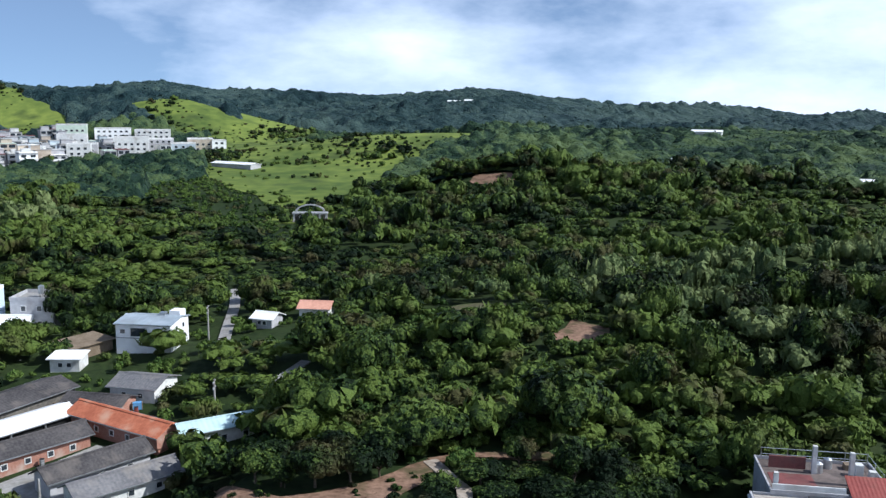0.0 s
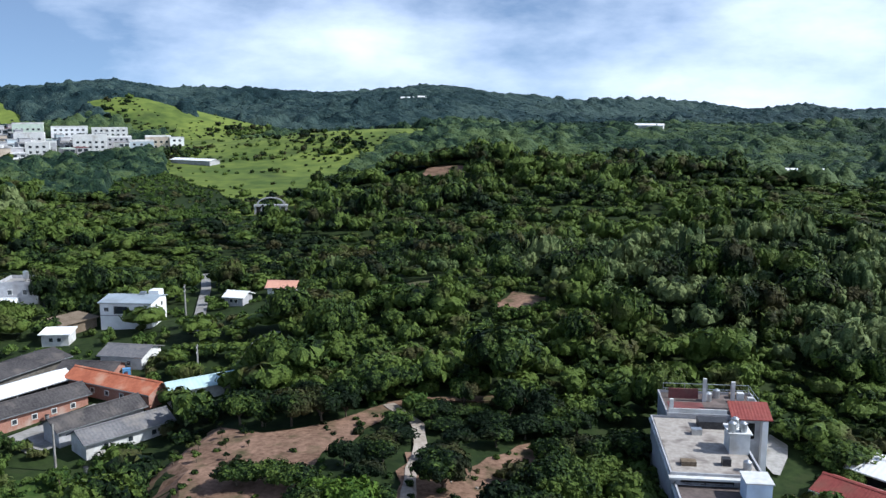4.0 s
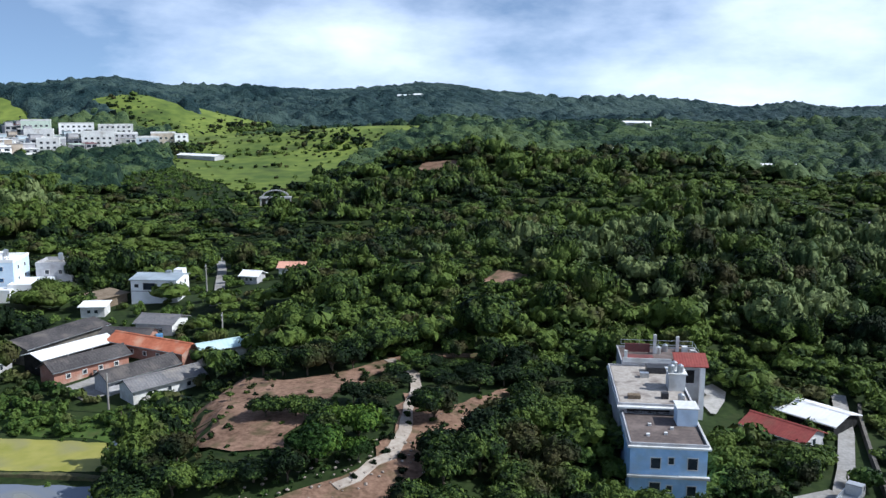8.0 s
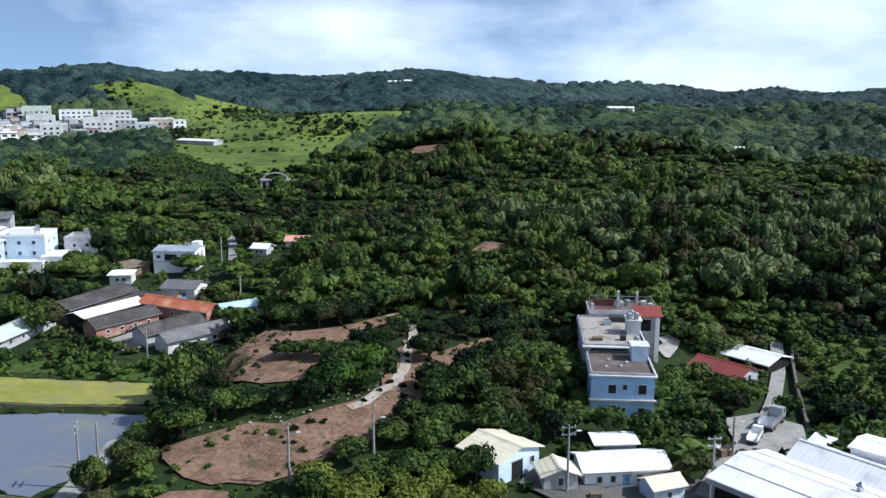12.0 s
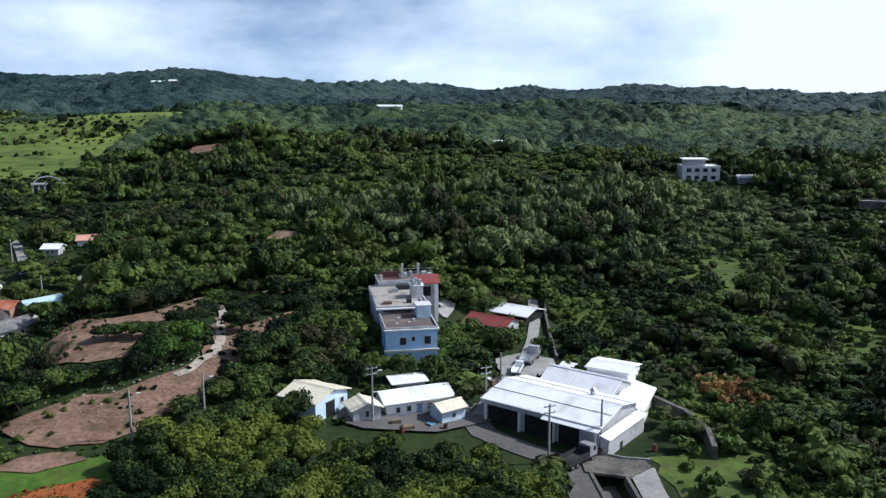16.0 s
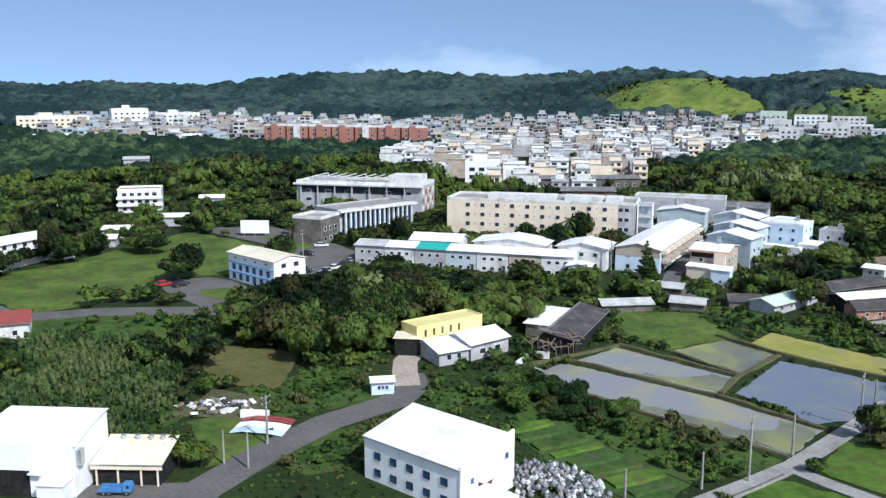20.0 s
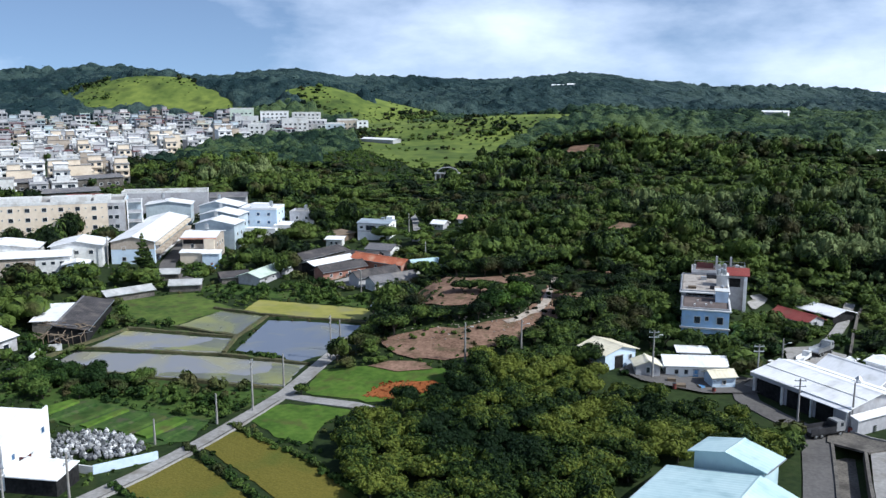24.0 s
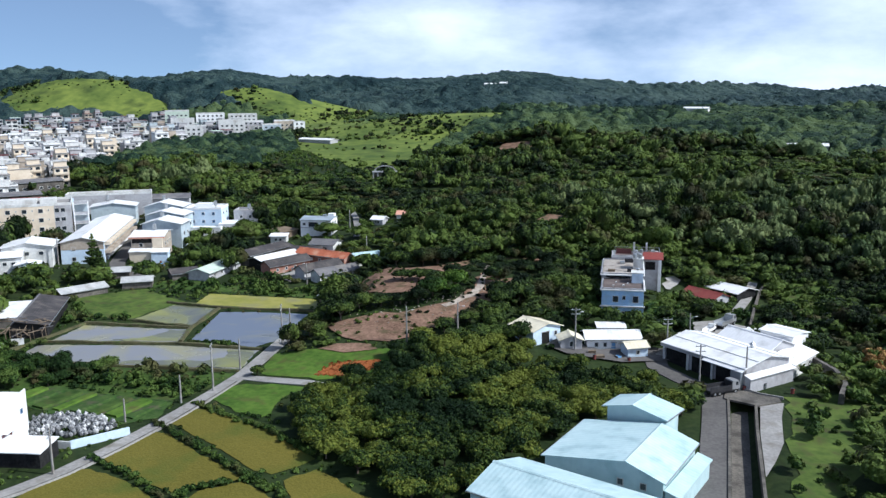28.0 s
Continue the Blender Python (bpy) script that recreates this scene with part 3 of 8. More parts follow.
def building(name, label, category, p0, p1, depth, h, wall="white", roof="tin_white", kind="flat", rise=1.5, ridge=0.5, over=0.5,
             win=(), doors=(), group="", base=None, parapet=0.8, edge=None):
    """A house: p0 to p1 is its front edge, left to right; it reaches depth away from the viewer. kind: flat; gx or gy, a gable with
    its ridge along or across the front; shed, falling to the front."""
    root, L = place_root(name, p0, p1, depth, base)
    D = depth
    tagged(root, label, category, group)
    s, r = Shape(), Shape()
    if kind == "flat":
        s.box(0, L, 0, D, 0, h)
        s.part("wall", M[wall], root)
        r.box(0.25, L - 0.25, 0.25, D - 0.25, h, h + 0.12)
        r.part("roof", M[roof], root)
        if parapet:
            q = Shape()
            for x0, x1, y0, y1 in ((-0.05, L + 0.05, -0.05, 0.2), (-0.05, L + 0.05, D - 0.2, D + 0.05), (-0.05, 0.2, 0.2, D - 0.2), (L - 0.2, L + 0.05, 0.2, D - 0.2)):
                q.box(x0, x1, y0, y1, h + 0.004, h + parapet)
            q.part("parapet", M[edge or wall], root)
    else:
        run, out = (D, L) if kind in ("gx", "shed") else (L, D)
        k = ridge * run if kind != "shed" else run
        axis = "x" if kind in ("gx", "shed") else "y"
        profile = [(0, 0), (run, 0), (run, h), (k, h + rise), (0, h)] if kind != "shed" else [(0, 0), (run, 0), (run, h + rise), (0, h)]
        s.prism(profile, 0, out, axis)
        s.part("wall", M[wall], root)
        t = 0.14
        slope = rise / k
        r.prism([(-over, h - over * slope + 0.02), (k, h + rise + 0.02), (k, h + rise + 0.02 + t), (-over, h - over * slope + t + 0.02)], -over, out + over, axis)
        r.part("roof_slope", M[roof], root)
        if kind != "shed":
            slope = rise / (run - k)
            q = Shape().prism([(k, h + rise + 0.02), (run + over, h - over * slope + 0.02), (run + over, h - over * slope + t + 0.02), (k, h + rise + 0.02 + t)], -over, out + over, axis)
            q.part("roof_slope", M[roof], root)
            for y0 in (-over - 0.12, run + over):
                drop = h - over * (rise / k if y0 < 0 else rise / (run - k))
                g = Shape().box(-over, out + over, y0, y0 + 0.12, drop - 0.02, drop + 0.12) if axis == "x" else Shape().box(y0, y0 + 0.12, -over, out + over, drop - 0.02, drop + 0.12)
                g.part("gutter", M["steel"], root)
            c = Shape().prism([(k - 0.3, h + rise + t - 0.02), (k, h + rise + t + 0.1), (k + 0.3, h + rise + t - 0.02), (k, h + rise + t + 0.02)], -over - 0.05, out + over + 0.05, axis)
            c.part("ridge_cap", M[edge or roof], root)
    for spec in win:
        windows(root, L, D, **spec)
    for face, x, w, hh, material in doors:
        m, run = FACE[face](L, D)
        d = Shape().box(-w / 2, w / 2, -0.05, 0.02, 0.02, hh).part("door", M[material], root, m @ pose(x * run, 0, 0))
        Shape().box(-w / 2 - 0.12, w / 2 + 0.12, -0.11, -0.052, hh, hh + 0.14).part("lintel", M["concrete"], d)
    return root, L


def patch(name, outline, material, label, dz=0.08, kind="structure", category="", cuts=2, clear=0.5, ragged=0.0):
    """A piece of ground with its own surface, lying on the land."""
    if ragged:                       # an uneven natural edge
        fine = []
        for (x0, y0), (x1, y1) in zip(outline, list(outline[1:]) + [outline[0]]):
            n = max(1, int(math.hypot(x1 - x0, y1 - y0) / (2.2 * ragged + 0.6)))
            for i in range(n):
                x, y = x0 + (x1 - x0) * i / n, y0 + (y1 - y0) * i / n
                push = noise.noise_vector(Vector((x / (3 * ragged), y / (3 * ragged), 0.5))) * ragged * 1.6
                fine.append((x + push.x, y + push.y))
        outline = fine
    bm = bmesh.new()
    bm.faces.new([bm.verts.new((x, y, 0)) for x, y in outline])
    bmesh.ops.triangulate(bm, faces=bm.faces)
    for _ in range(cuts):
        bmesh.ops.subdivide_edges(bm, edges=[e for e in bm.edges if e.calc_length() > 5], cuts=1, use_grid_fill=True)
    bmesh.ops.triangulate(bm, faces=bm.faces)
    bmesh.ops.recalc_face_normals(bm, faces=bm.faces)
    if sum(f.normal.z for f in bm.faces) < 0:
        bmesh.ops.reverse_faces(bm, faces=bm.faces)
    for v in bm.verts:
        v.co.z = ground(v.co.x, v.co.y) + dz
    me = bpy.data.meshes.new(name)
    bm.to_mesh(me)
    bm.free()
    me.materials.append(material)
    if clear is not None:
        OPEN.append(list(outline))
    return tagged(new(name, me), label, category, "", kind)


def strip(name, line, width, material, label, dz=0.1, height=0.0, kind="structure", category="", clear=True, wobble=0.0):
    """A road, dike or wall along a line. height: it stands up with a flat top and sloped sides."""
    rng = random.Random(len(line) * 7 + int(width * 100))
    pts = [Vector(p) for p in line]
    fine = []
    for a, b in zip(pts, pts[1:]):
        n = max(1, int((b - a).length / 3))
        fine += [a.lerp(b, i / n) for i in range(n)]
    fine.append(pts[-1])
    v, f, k = [], [], 0
    for i, p in enumerate(fine):
        d = (fine[min(i + 1, len(fine) - 1)] - fine[max(i - 1, 0)]).normalized()
        s = Vector((-d.y, d.x)) * (width / 2 * (1 + wobble * (rng.random() - 0.5)))
        w = s * (0.75 if height > 0 else 1)
        lift = height * (1 + wobble * (rng.random() - 0.5))
        for q, up in ((p + s, 0), (p + w, 1), (p - w, 1), (p - s, 0)):
            v.append((q.x, q.y, ground(q.x, q.y) + (dz + lift if up else dz - 0.25)))
    for i in range(len(fine) - 1):
        o = 4 * i
        f += [(o + j, o + j + 4, o + j + 5, o + j + 1) for j in range(3)]
    f += [(0, 1, 2, 3), tuple(4 * len(fine) - 4 + j for j in (3, 2, 1, 0))]
    me = mesh(name, v, f, material)
    bm = bmesh.new()
    bm.from_mesh(me)
    bmesh.ops.recalc_face_normals(bm, faces=bm.faces)
    bm.to_mesh(me)
    bm.free()
    if clear:
        for a, b in zip(pts, pts[1:]):
            d = (b - a).normalized()
            s = Vector((-d.y, d.x)) * (width / 2 + 1.2)
            OPEN.append([tuple(q) for q in (a + s, b + s, b - s, a - s)])
    return tagged(new(name, me), label, category, "", kind)


# ---- the land ----
def axis_steps(*runs):
    return np.concatenate([np.arange(a, b, s) for a, b, s in runs])


gx = axis_steps((-4600, -1600, 300), (-1600, -700, 40), (-700, -260, 12), (-260, 120, 4), (120, 700, 12), (700, 1600, 40), (1600, 4700, 300))
gy = axis_steps((-4600, -200, 400), (-200, 20, 20), (20, 300, 4), (300, 700, 10), (700, 1600, 30), (1600, 4700, 300))
GX, GY = np.meshgrid(gx, gy)
DIP = np.where((GX == 24) & (GY > 10) & (GY < 113), -2.4, 0.0)     # the open channel
land = np.stack([GX, GY, terrain(GX, GY) + DIP], -1).reshape(-1, 3)
nx, ny = len(gx), len(gy)
quads = [(j * nx + i, j * nx + i + 1, (j + 1) * nx + i + 1, (j + 1) * nx + i) for j in range(ny - 1) for i in range(nx - 1)]
soil = new("ground", mesh("ground", land, quads, M["grass"]))
soil.data.polygons.foreach_set("use_smooth", [True] * len(soil.data.polygons))
tagged(soil, "grassy green land that rises from flat fields to wooded hills", "ground", "", "structure")

# ponds and paddies
patch("water", [(-116, 107), (-88, 114.6), (-69.6, 116.4), (-66.6, 104.6), (-92, 100.3), (-114, 97)], M["pond"], "shallow grey flooded paddy strip with muddy weedy edges", 0.06, category="pond", ragged=0.3)
patch("water", [(-115.5, 109.5), (-117, 122), (-92, 126), (-88.5, 116.5)], M["pond"], "shallow flooded paddy reflecting the sky, weed at its rim", 0.06, category="pond", ragged=0.3)
patch("water", [(-87.3, 119.5), (-93.5, 140.8), (-85.5, 143.2), (-66, 146.3), (-69, 124.5), (-71.5, 118.2)], M["pond_sky_tint"], "still pond that mirrors the sky, with reflected blue tinted into its water colour", 0.06, category="pond", ragged=0.3)
patch("paddy_field", [(-109.5, 128.2), (-108, 143), (-96.5, 143.2), (-92.8, 128.6)], M["pond_green"], "shallow paddy covered with yellowish green weed", 0.06, category="field", ragged=0.3)
patch("paddy_field", [(-103.5, 145), (-105.4, 155), (-77, 158), (-70.4, 150.2), (-94, 145)], M["algae"], "bright yellow-green algae covered paddy beside the pond", 0.06, category="field", ragged=0.3)
patch("field", [(-122, 128), (-136, 141), (-124, 154), (-107, 146), (-110.5, 129)], M["lawn"], "rough green grass plot behind the ponds", 0.05, category="field", ragged=0.7)
patch("weed_bed", [(-66.9, 105.2), (-69.9, 115.8), (-75.5, 115.2), (-73.5, 110.5), (-76.5, 107.5), (-84, 105.4), (-92, 102.2), (-91.5, 101)], M["pond_green"], "yellowish weed floating on the shallow end of the paddy", 0.1, category="weeds", ragged=0.6, clear=None)
patch("weed_bed", [(-89.2, 117.4), (-92.4, 125.4), (-96.5, 124.6), (-95.2, 120.6), (-99, 117), (-104, 114)], M["pond_green"], "yellowish weed floating in the paddy's corner", 0.1, category="weeds", ragged=0.6, clear=None)
DIKES = [[(-117.5, 108.3), (-88.5, 115.6), (-69, 117.3)], [(-88.3, 117), (-92.4, 127), (-95.5, 143.5)], [(-117.8, 123), (-92.4, 127.2)], [(-110.5, 144), (-95, 144.2), (-66, 148.3)],
         [(-115, 96), (-92, 99.3), (-66.4, 103.6)], [(-118.5, 96.5), (-117.5, 124)], [(-110, 128), (-92.6, 127.6)]]
for line in DIKES:
    strip("dike", line, 1.1, M["mud"], "low muddy earth dike with tufts of grass between ponds", 0.05, 0.45, category="dike", wobble=0.7)

# crops by the lane
patch("crop_field", [(-65.5, 78.1), (-64.5, 83.8), (-61, 84.3), (-52.4, 81.5), (-42.9, 77.1), (-39.8, 74.8), (-34.5, 71.7), (-35, 69.9), (-38.5, 65.5), (-41.3, 65.8), (-48.4, 70), (-60.6, 76.4)], M["rice"], "ripening olive brown crop field along the lane", 0.1, category="field", ragged=0.35)
patch("crop_field", [(-66.6, 63.4), (-65.1, 74), (-60.5, 73.4), (-52.5, 68.9), (-42.8, 63.8), (-40.7, 63.2), (-47.4, 58.5), (-47.6, 56.2), (-57.4, 59.8)], M["rice"], "ripening olive brown crop field between hedges", 0.1, category="field", ragged=0.35)
patch("crop_field", [(-67.2, 52.4), (-66.7, 59.4), (-63.8, 59.4), (-56.8, 57.8), (-49.7, 54.3), (-44, 30), (-66, 30)], M["rice"], "ripening olive brown crop field at the lane", 0.1, category="field", ragged=0.35)
patch("crop_field", [(-45.4, 58.2), (-40.9, 62.1), (-34.4, 58.9), (-30, 30), (-43, 30)], M["rice"], "ripening olive brown crop field below the orchard", 0.1, category="field", ragged=0.35)
patch("crop_field", [(-35.9, 64.1), (-33.1, 68.7), (-28.9, 67.1), (-25.8, 64), (-22.1, 62.8), (-18, 30), (-29, 30), (-31.9, 59)], M["rice"], "half green crop field below the orchard", 0.1, category="field", ragged=0.35)
patch("field", [(-63.9, 89.7), (-64.3, 94.8), (-60.6, 97.4), (-48.4, 97.9), (-51.5, 93.2), (-49.4, 85.5), (-50.4, 83.4), (-55.6, 85.2)], M["fresh_grass"], "bright green grass triangle at the fork of the lane", 0.1, category="field", ragged=0.7)
patch("field", [(-65.4, 115), (-56, 116), (-40, 119), (-38, 108), (-49, 102.4), (-61, 102.2)], M["fresh_grass"], "bright green plot beside the lane", 0.1, category="field", ragged=0.7)
patch("weed_patch", [(-50.6, 104.4), (-50.4, 109.6), (-46.8, 111.6), (-41.3, 113), (-39.7, 111.3), (-42.5, 107.1), (-45, 104.4)], M["reed"], "rust red dry weeds covering part of the green plot", 0.2, category="weeds", ragged=0.8, clear=None)
patch("vegetable_field", [(-99, 79), (-94.5, 87), (-83, 85.8), (-68.5, 86.5), (-66.8, 79), (-70.5, 74.6), (-83, 74.8)], M["beds"], "low green vegetable plot behind the white workshop", 0.1, category="field", ragged=0.4)

# dirt clearing and track on the knoll
patch("clearing", [(-69, 172), (-69, 180), (-63.5, 176), (-56.7, 173), (-51, 177), (-44, 187.5), (-42.5, 185), (-44, 172), (-46.5, 167), (-46.5, 157), (-47.6, 153.5), (-46.5, 148), (-50.7, 146.5), (-58.8, 148), (-64, 154), (-67, 164)], M["dirt"], "bare pinkish dirt clearing with young saplings", 0.25, category="clearing", cuts=3, ragged=0.9)
patch("clearing", [(-59.5, 129), (-53.4, 132.3), (-49, 134.3), (-43.8, 137), (-39.6, 140.3), (-35.2, 144.8), (-34.4, 155.5), (-35, 161), (-37, 169), (-34, 171), (-31.5, 163), (-29.7, 167), (-23, 180), (-21, 173), (-24.5, 165), (-26.4, 155), (-27.5, 148), (-30, 140), (-31.5, 134.7), (-35, 130), (-38, 125), (-43.5, 121.5), (-52.2, 121.5), (-57.5, 126)], M["dirt"], "bare reddish dirt slope strewn with rubble beside the track", 0.25, category="clearing", cuts=3, ragged=0.9)
patch("clearing", [(-56, 116.5), (-53, 119.5), (-46, 119.8), (-43.5, 117), (-49, 114)], M["dirt"], "small patch of bare brown earth among bushes", 0.25, category="clearing", ragged=1.2)
strip("track", [(-37.4, 140.4), (-35.6, 142.6), (-34.6, 146.4), (-33.1, 148.5), (-33.2, 156), (-35, 165), (-35.6, 172), (-38, 180), (-44, 187)], 1.6, M["pale_dirt"], "pale beaten dirt track up the knoll", 0.34, category="track", wobble=0.5)
strip("track", [(-44, 187), (-40, 190), (-30, 193), (-22, 196)], 1.8, M["dirt"], "narrow dirt track through the orchard", 0.3, category="track", wobble=0.5)
patch("clearing", [(-60, 251), (-52, 248), (-46, 252), (-49, 257), (-58, 256)], M["mud"], "dull stony clearing among trees", 0.3, category="clearing", ragged=1.6)
patch("clearing", [(-36, 229), (-29, 227), (-26, 236), (-33, 241)], M["dirt"], "pink bare earth patch among trees", 0.3, category="clearing", ragged=1.6)
patch("clearing", [(-100, 432), (-88, 427), (-80, 434), (-84, 442), (-98, 440)], M["dirt"], "brown bare spot on the wooded ridge", 0.4, category="clearing", ragged=1.6)

# lanes and roads
strip("road", [(-75, 30), (-70, 48), (-68.8, 51), (-66.9, 57), (-65.4, 66.5), (-64.4, 79), (-64.2, 92), (-64.4, 102), (-65.6, 110), (-67.2, 120), (-68.1, 126), (-69.9, 135), (-68, 142)], 3.0, M["concrete"], "narrow pale concrete farm lane past the ponds", 0.16, category="road")
strip("drain", [(x + 1.0, y) for x, y in ((-70, 48), (-68.8, 51), (-66.9, 57), (-65.4, 66.5), (-64.4, 79), (-64.2, 92), (-64.4, 98))], 0.28, M["dark_concrete"], "narrow dark drain along the farm lane", 0.2, category="drain", clear=False)
strip("kerb", [(x + 1.5, y) for x, y in ((-70, 48), (-68.8, 51), (-66.9, 57), (-65.4, 66.5), (-64.4, 79), (-64.2, 92), (-64.4, 98))], 0.25, M["concrete"], "low pale concrete kerb along the lane", 0.12, 0.22, category="kerb", clear=False)
strip("road", [(-63.5, 100.5), (-58, 99.8), (-50, 100.2), (-45, 99.2)], 2.4, M["concrete"], "narrow pale concrete side lane", 0.15, category="road")
strip("road", [(-95, 22), (-101.5, 31), (-108.5, 43.5), (-114.4, 57), (-116.4, 70), (-120, 76), (-127, 79.5)], 6.0, M["asphalt"], "grey asphalt road past workshops", 0.14, category="road")
strip("road", [(-121.5, 76), (-128, 79.5), (-133.5, 83), (-136, 86)], 4.6, M["pale_dirt"], "pale concrete driveway of the yellow building", 0.17, category="road")
strip("road", [(-230, 20), (-207, 27), (-202, 44), (-188.5, 66), (-176, 74), (-166, 84)], 6.5, M["asphalt"], "grey asphalt road round the grass lot", 0.14, category="road")
patch("parking_lot", [(-223, 63), (-220, 76), (-213, 79.5), (-193, 82), (-190, 92), (-200, 104), (-204, 111), (-222, 123.5), (-250, 123), (-279, 118), (-288, 95), (-262, 102), (-240, 108), (-224, 100), (-218, 96), (-196, 100), (-183, 78), (-190, 65), (-210, 62)], M["asphalt"], "grey asphalt yard and car park before the civic building", 0.15, category="car park", cuts=3)
patch("lawn", [(-256, 33), (-259, 48), (-284, 92), (-262, 100), (-240, 105), (-225, 98), (-218, 84), (-221, 78), (-224, 62), (-210, 58), (-208, 30), (-235, 24)], M["lawn"], "wide vacant lot of rough green grass", 0.1, category="lawn", cuts=3, ragged=1)
patch("lawn", [(-262, 108), (-246, 109.5), (-236, 113.5), (-244, 118), (-258, 114.5)], M["lawn"], "small green lawn island in the car park", 0.22, category="lawn", ragged=1)
patch("lawn", [(-208, 70), (-203, 68), (-196, 71), (-198, 76), (-206, 76)], M["lawn"], "small green island in the car park", 0.22, category="lawn", ragged=1)
patch("field", [(-141, 49), (-152, 50), (-162, 58), (-150, 69), (-132, 57)], M["olive_grass"], "dull olive grass paddock", 0.1, category="field", ragged=0.7)
patch("field", [(-127, 39.5), (-126, 48), (-111, 46.5), (-108.5, 36)], M["lawn"], "green grass corner beside the road", 0.1, category="field", ragged=0.7)
patch("yard", [(-102, 27), (-99, 34), (-103, 37), (-106.5, 31), (-112, 22), (-108, 16)], M["asphalt"], "grey yard of the roadside workshop", 0.18, category="yard")
patch("yard", [(-12.5, 129.5), (-8, 127), (2.7, 126.5), (11.5, 131), (10, 137.5), (4, 137), (-2, 131.5), (-10.5, 135)], M["asphalt"], "grey paved yard before the farm buildings", 0.4, category="yard")
patch("yard", [(15.5, 150), (14.5, 159), (20, 163), (26, 160), (25, 148)], M["concrete"], "pale concrete yard where a truck stands", 0.4, category="yard")
patch("yard", [(6.6, 183.5), (8.2, 183.2), (9.4, 187.5), (9.6, 192), (8.4, 194), (6.6, 192)], M["concrete"], "pale concrete yard beside the villa", 0.4, category="yard", ragged=1.0)
strip("road", [(18, 20), (19.5, 60), (20.2, 90), (20.2, 100), (20, 112), (19.4, 117), (14, 122), (9.5, 127), (8.5, 132)], 4.2, M["asphalt"], "grey asphalt lane beside the open channel", 0.16, category="road")
strip("road", [(9.5, 133), (12.5, 142), (17.5, 152), (21, 161), (23.6, 170), (26.2, 182), (28, 196)], 2.2, M["concrete"], "narrow grey lane up to the villa", 0.42, category="road")
patch("pavement", [(27.0, 84), (28.6, 90), (30.0, 97), (30.3, 108), (31.0, 114.6), (27.2, 113.6), (26.8, 100)], M["concrete"], "grey concrete apron beside the channel", 0.18, category="pavement")
strip("road", [(-93, 222), (-97, 232), (-103, 245), (-109, 258), (-118, 275)], 2.3, M["concrete"], "pale lane behind the white house among trees", 0.4, category="road")
strip("road", [(-78, 211), (-76.5, 216), (-75.5, 221)], 2.0, M["concrete"], "pale garden path among trees", 0.4, category="road")
strip("road", [(72, 362), (87, 355), (104, 347)], 5.0, M["concrete"], "far pale road stretch between woods", 0.8, category="road")
strip("road", [(150, 292), (163, 276), (180, 240)], 5.0, M["concrete"], "far pale road beyond the trees", 0.8, category="road")
patch("yard", [(-138, 47), (-131, 37.5), (-121.5, 47.5), (-130, 54)], M["mud"], "trampled earth under a heap of scrap", 0.12, category="yard", ragged=1.2)
strip("road", [(-132, 163), (-144, 168), (-151, 177), (-160, 193), (-170, 212), (-182, 236)], 4.4, M["asphalt"], "grey alley between the long row and the town houses", 0.2, category="road")
# the open channel with concrete sides, a slab bridge over its head
bed = new("channel_bed", mesh("channel_bed", [(22.3, 10, -1.7), (26.6, 10, -1.7), (26.4, 116, -1.55), (22.2, 116, -1.55)], [(0, 1, 2, 3)], M["dark_concrete"]))
tagged(bed, "muddy bed of the open channel", "channel", "", "structure")
for line in ([(22.25, 10), (22.3, 60), (22.3, 100), (22.1, 114)], [(26.9, 10), (26.7, 78), (26.4, 101), (26.5, 112.5)], [(21.6, 117.6), (27.4, 115.6)]):
    strip("channel_wall", line, 0.6, M["dark_concrete"], "weathered concrete side wall of the deep channel", -2.2, 2.55, category="wall", clear=False)
slab = new("channel_cover", mesh("channel_cover", [(x, y, z) for z in (0.12, 0.45) for x, y in ((21.4, 113.6), (26.9, 111.6), (30.6, 114.6), (30.0, 117.2), (24.6, 118.8), (21.6, 117.4))],
            [(0, 1, 2, 3, 4, 5), (6, 7, 8, 9, 10, 11)] + [(i, (i + 1) % 6, 6 + (i + 1) % 6, 6 + i) for i in range(6)], M["dark_concrete"]))
tagged(slab, "thick weathered concrete slab bridging the channel head", "slab", "", "structure")
strip("kerb", [(24.8, 118.9), (27.5, 117.2), (31.0, 116.4)], 0.3, M["concrete"], "low pale concrete kerb at the slab's edge", 0.3, 0.35, kind="", category="kerb", clear=False)
strip("retaining_wall", [(30.2, 192), (29.2, 187), (27.6, 172), (26.6, 160)], 0.6, M["dark_concrete"], "dark weathered retaining wall beside the lane", 0.1, 0.9, category="wall")
strip("retaining_wall", [(33, 141), (37.5, 137), (40.6, 130.5), (41.4, 123.5), (40, 117)], 1.0, M["dark_concrete"], "dark curved retaining wall behind the warehouse", 0.1, 1.8, category="wall")
patch("lawn", [(31, 95), (32, 118), (36.5, 119), (43, 124), (43.5, 146), (56, 148), (57, 138), (52, 126), (46, 112), (43, 96), (36, 80), (30, 78)], M["lawn"], "bright green grassy bank beside the channel", 0.1, category="lawn", ragged=1, clear=None)
patch("lawn", [(33, 168), (34.5, 197), (46, 206), (49, 190), (40, 170)], M["lawn"], "bright green weedy strip behind the wall", 0.15, category="lawn", ragged=1, clear=None)
patch("lawn", [(58, 200), (70, 236), (92, 240), (84, 198)], M["lawn"], "green clearing among the woods", 0.2, category="lawn", ragged=1, clear=None)
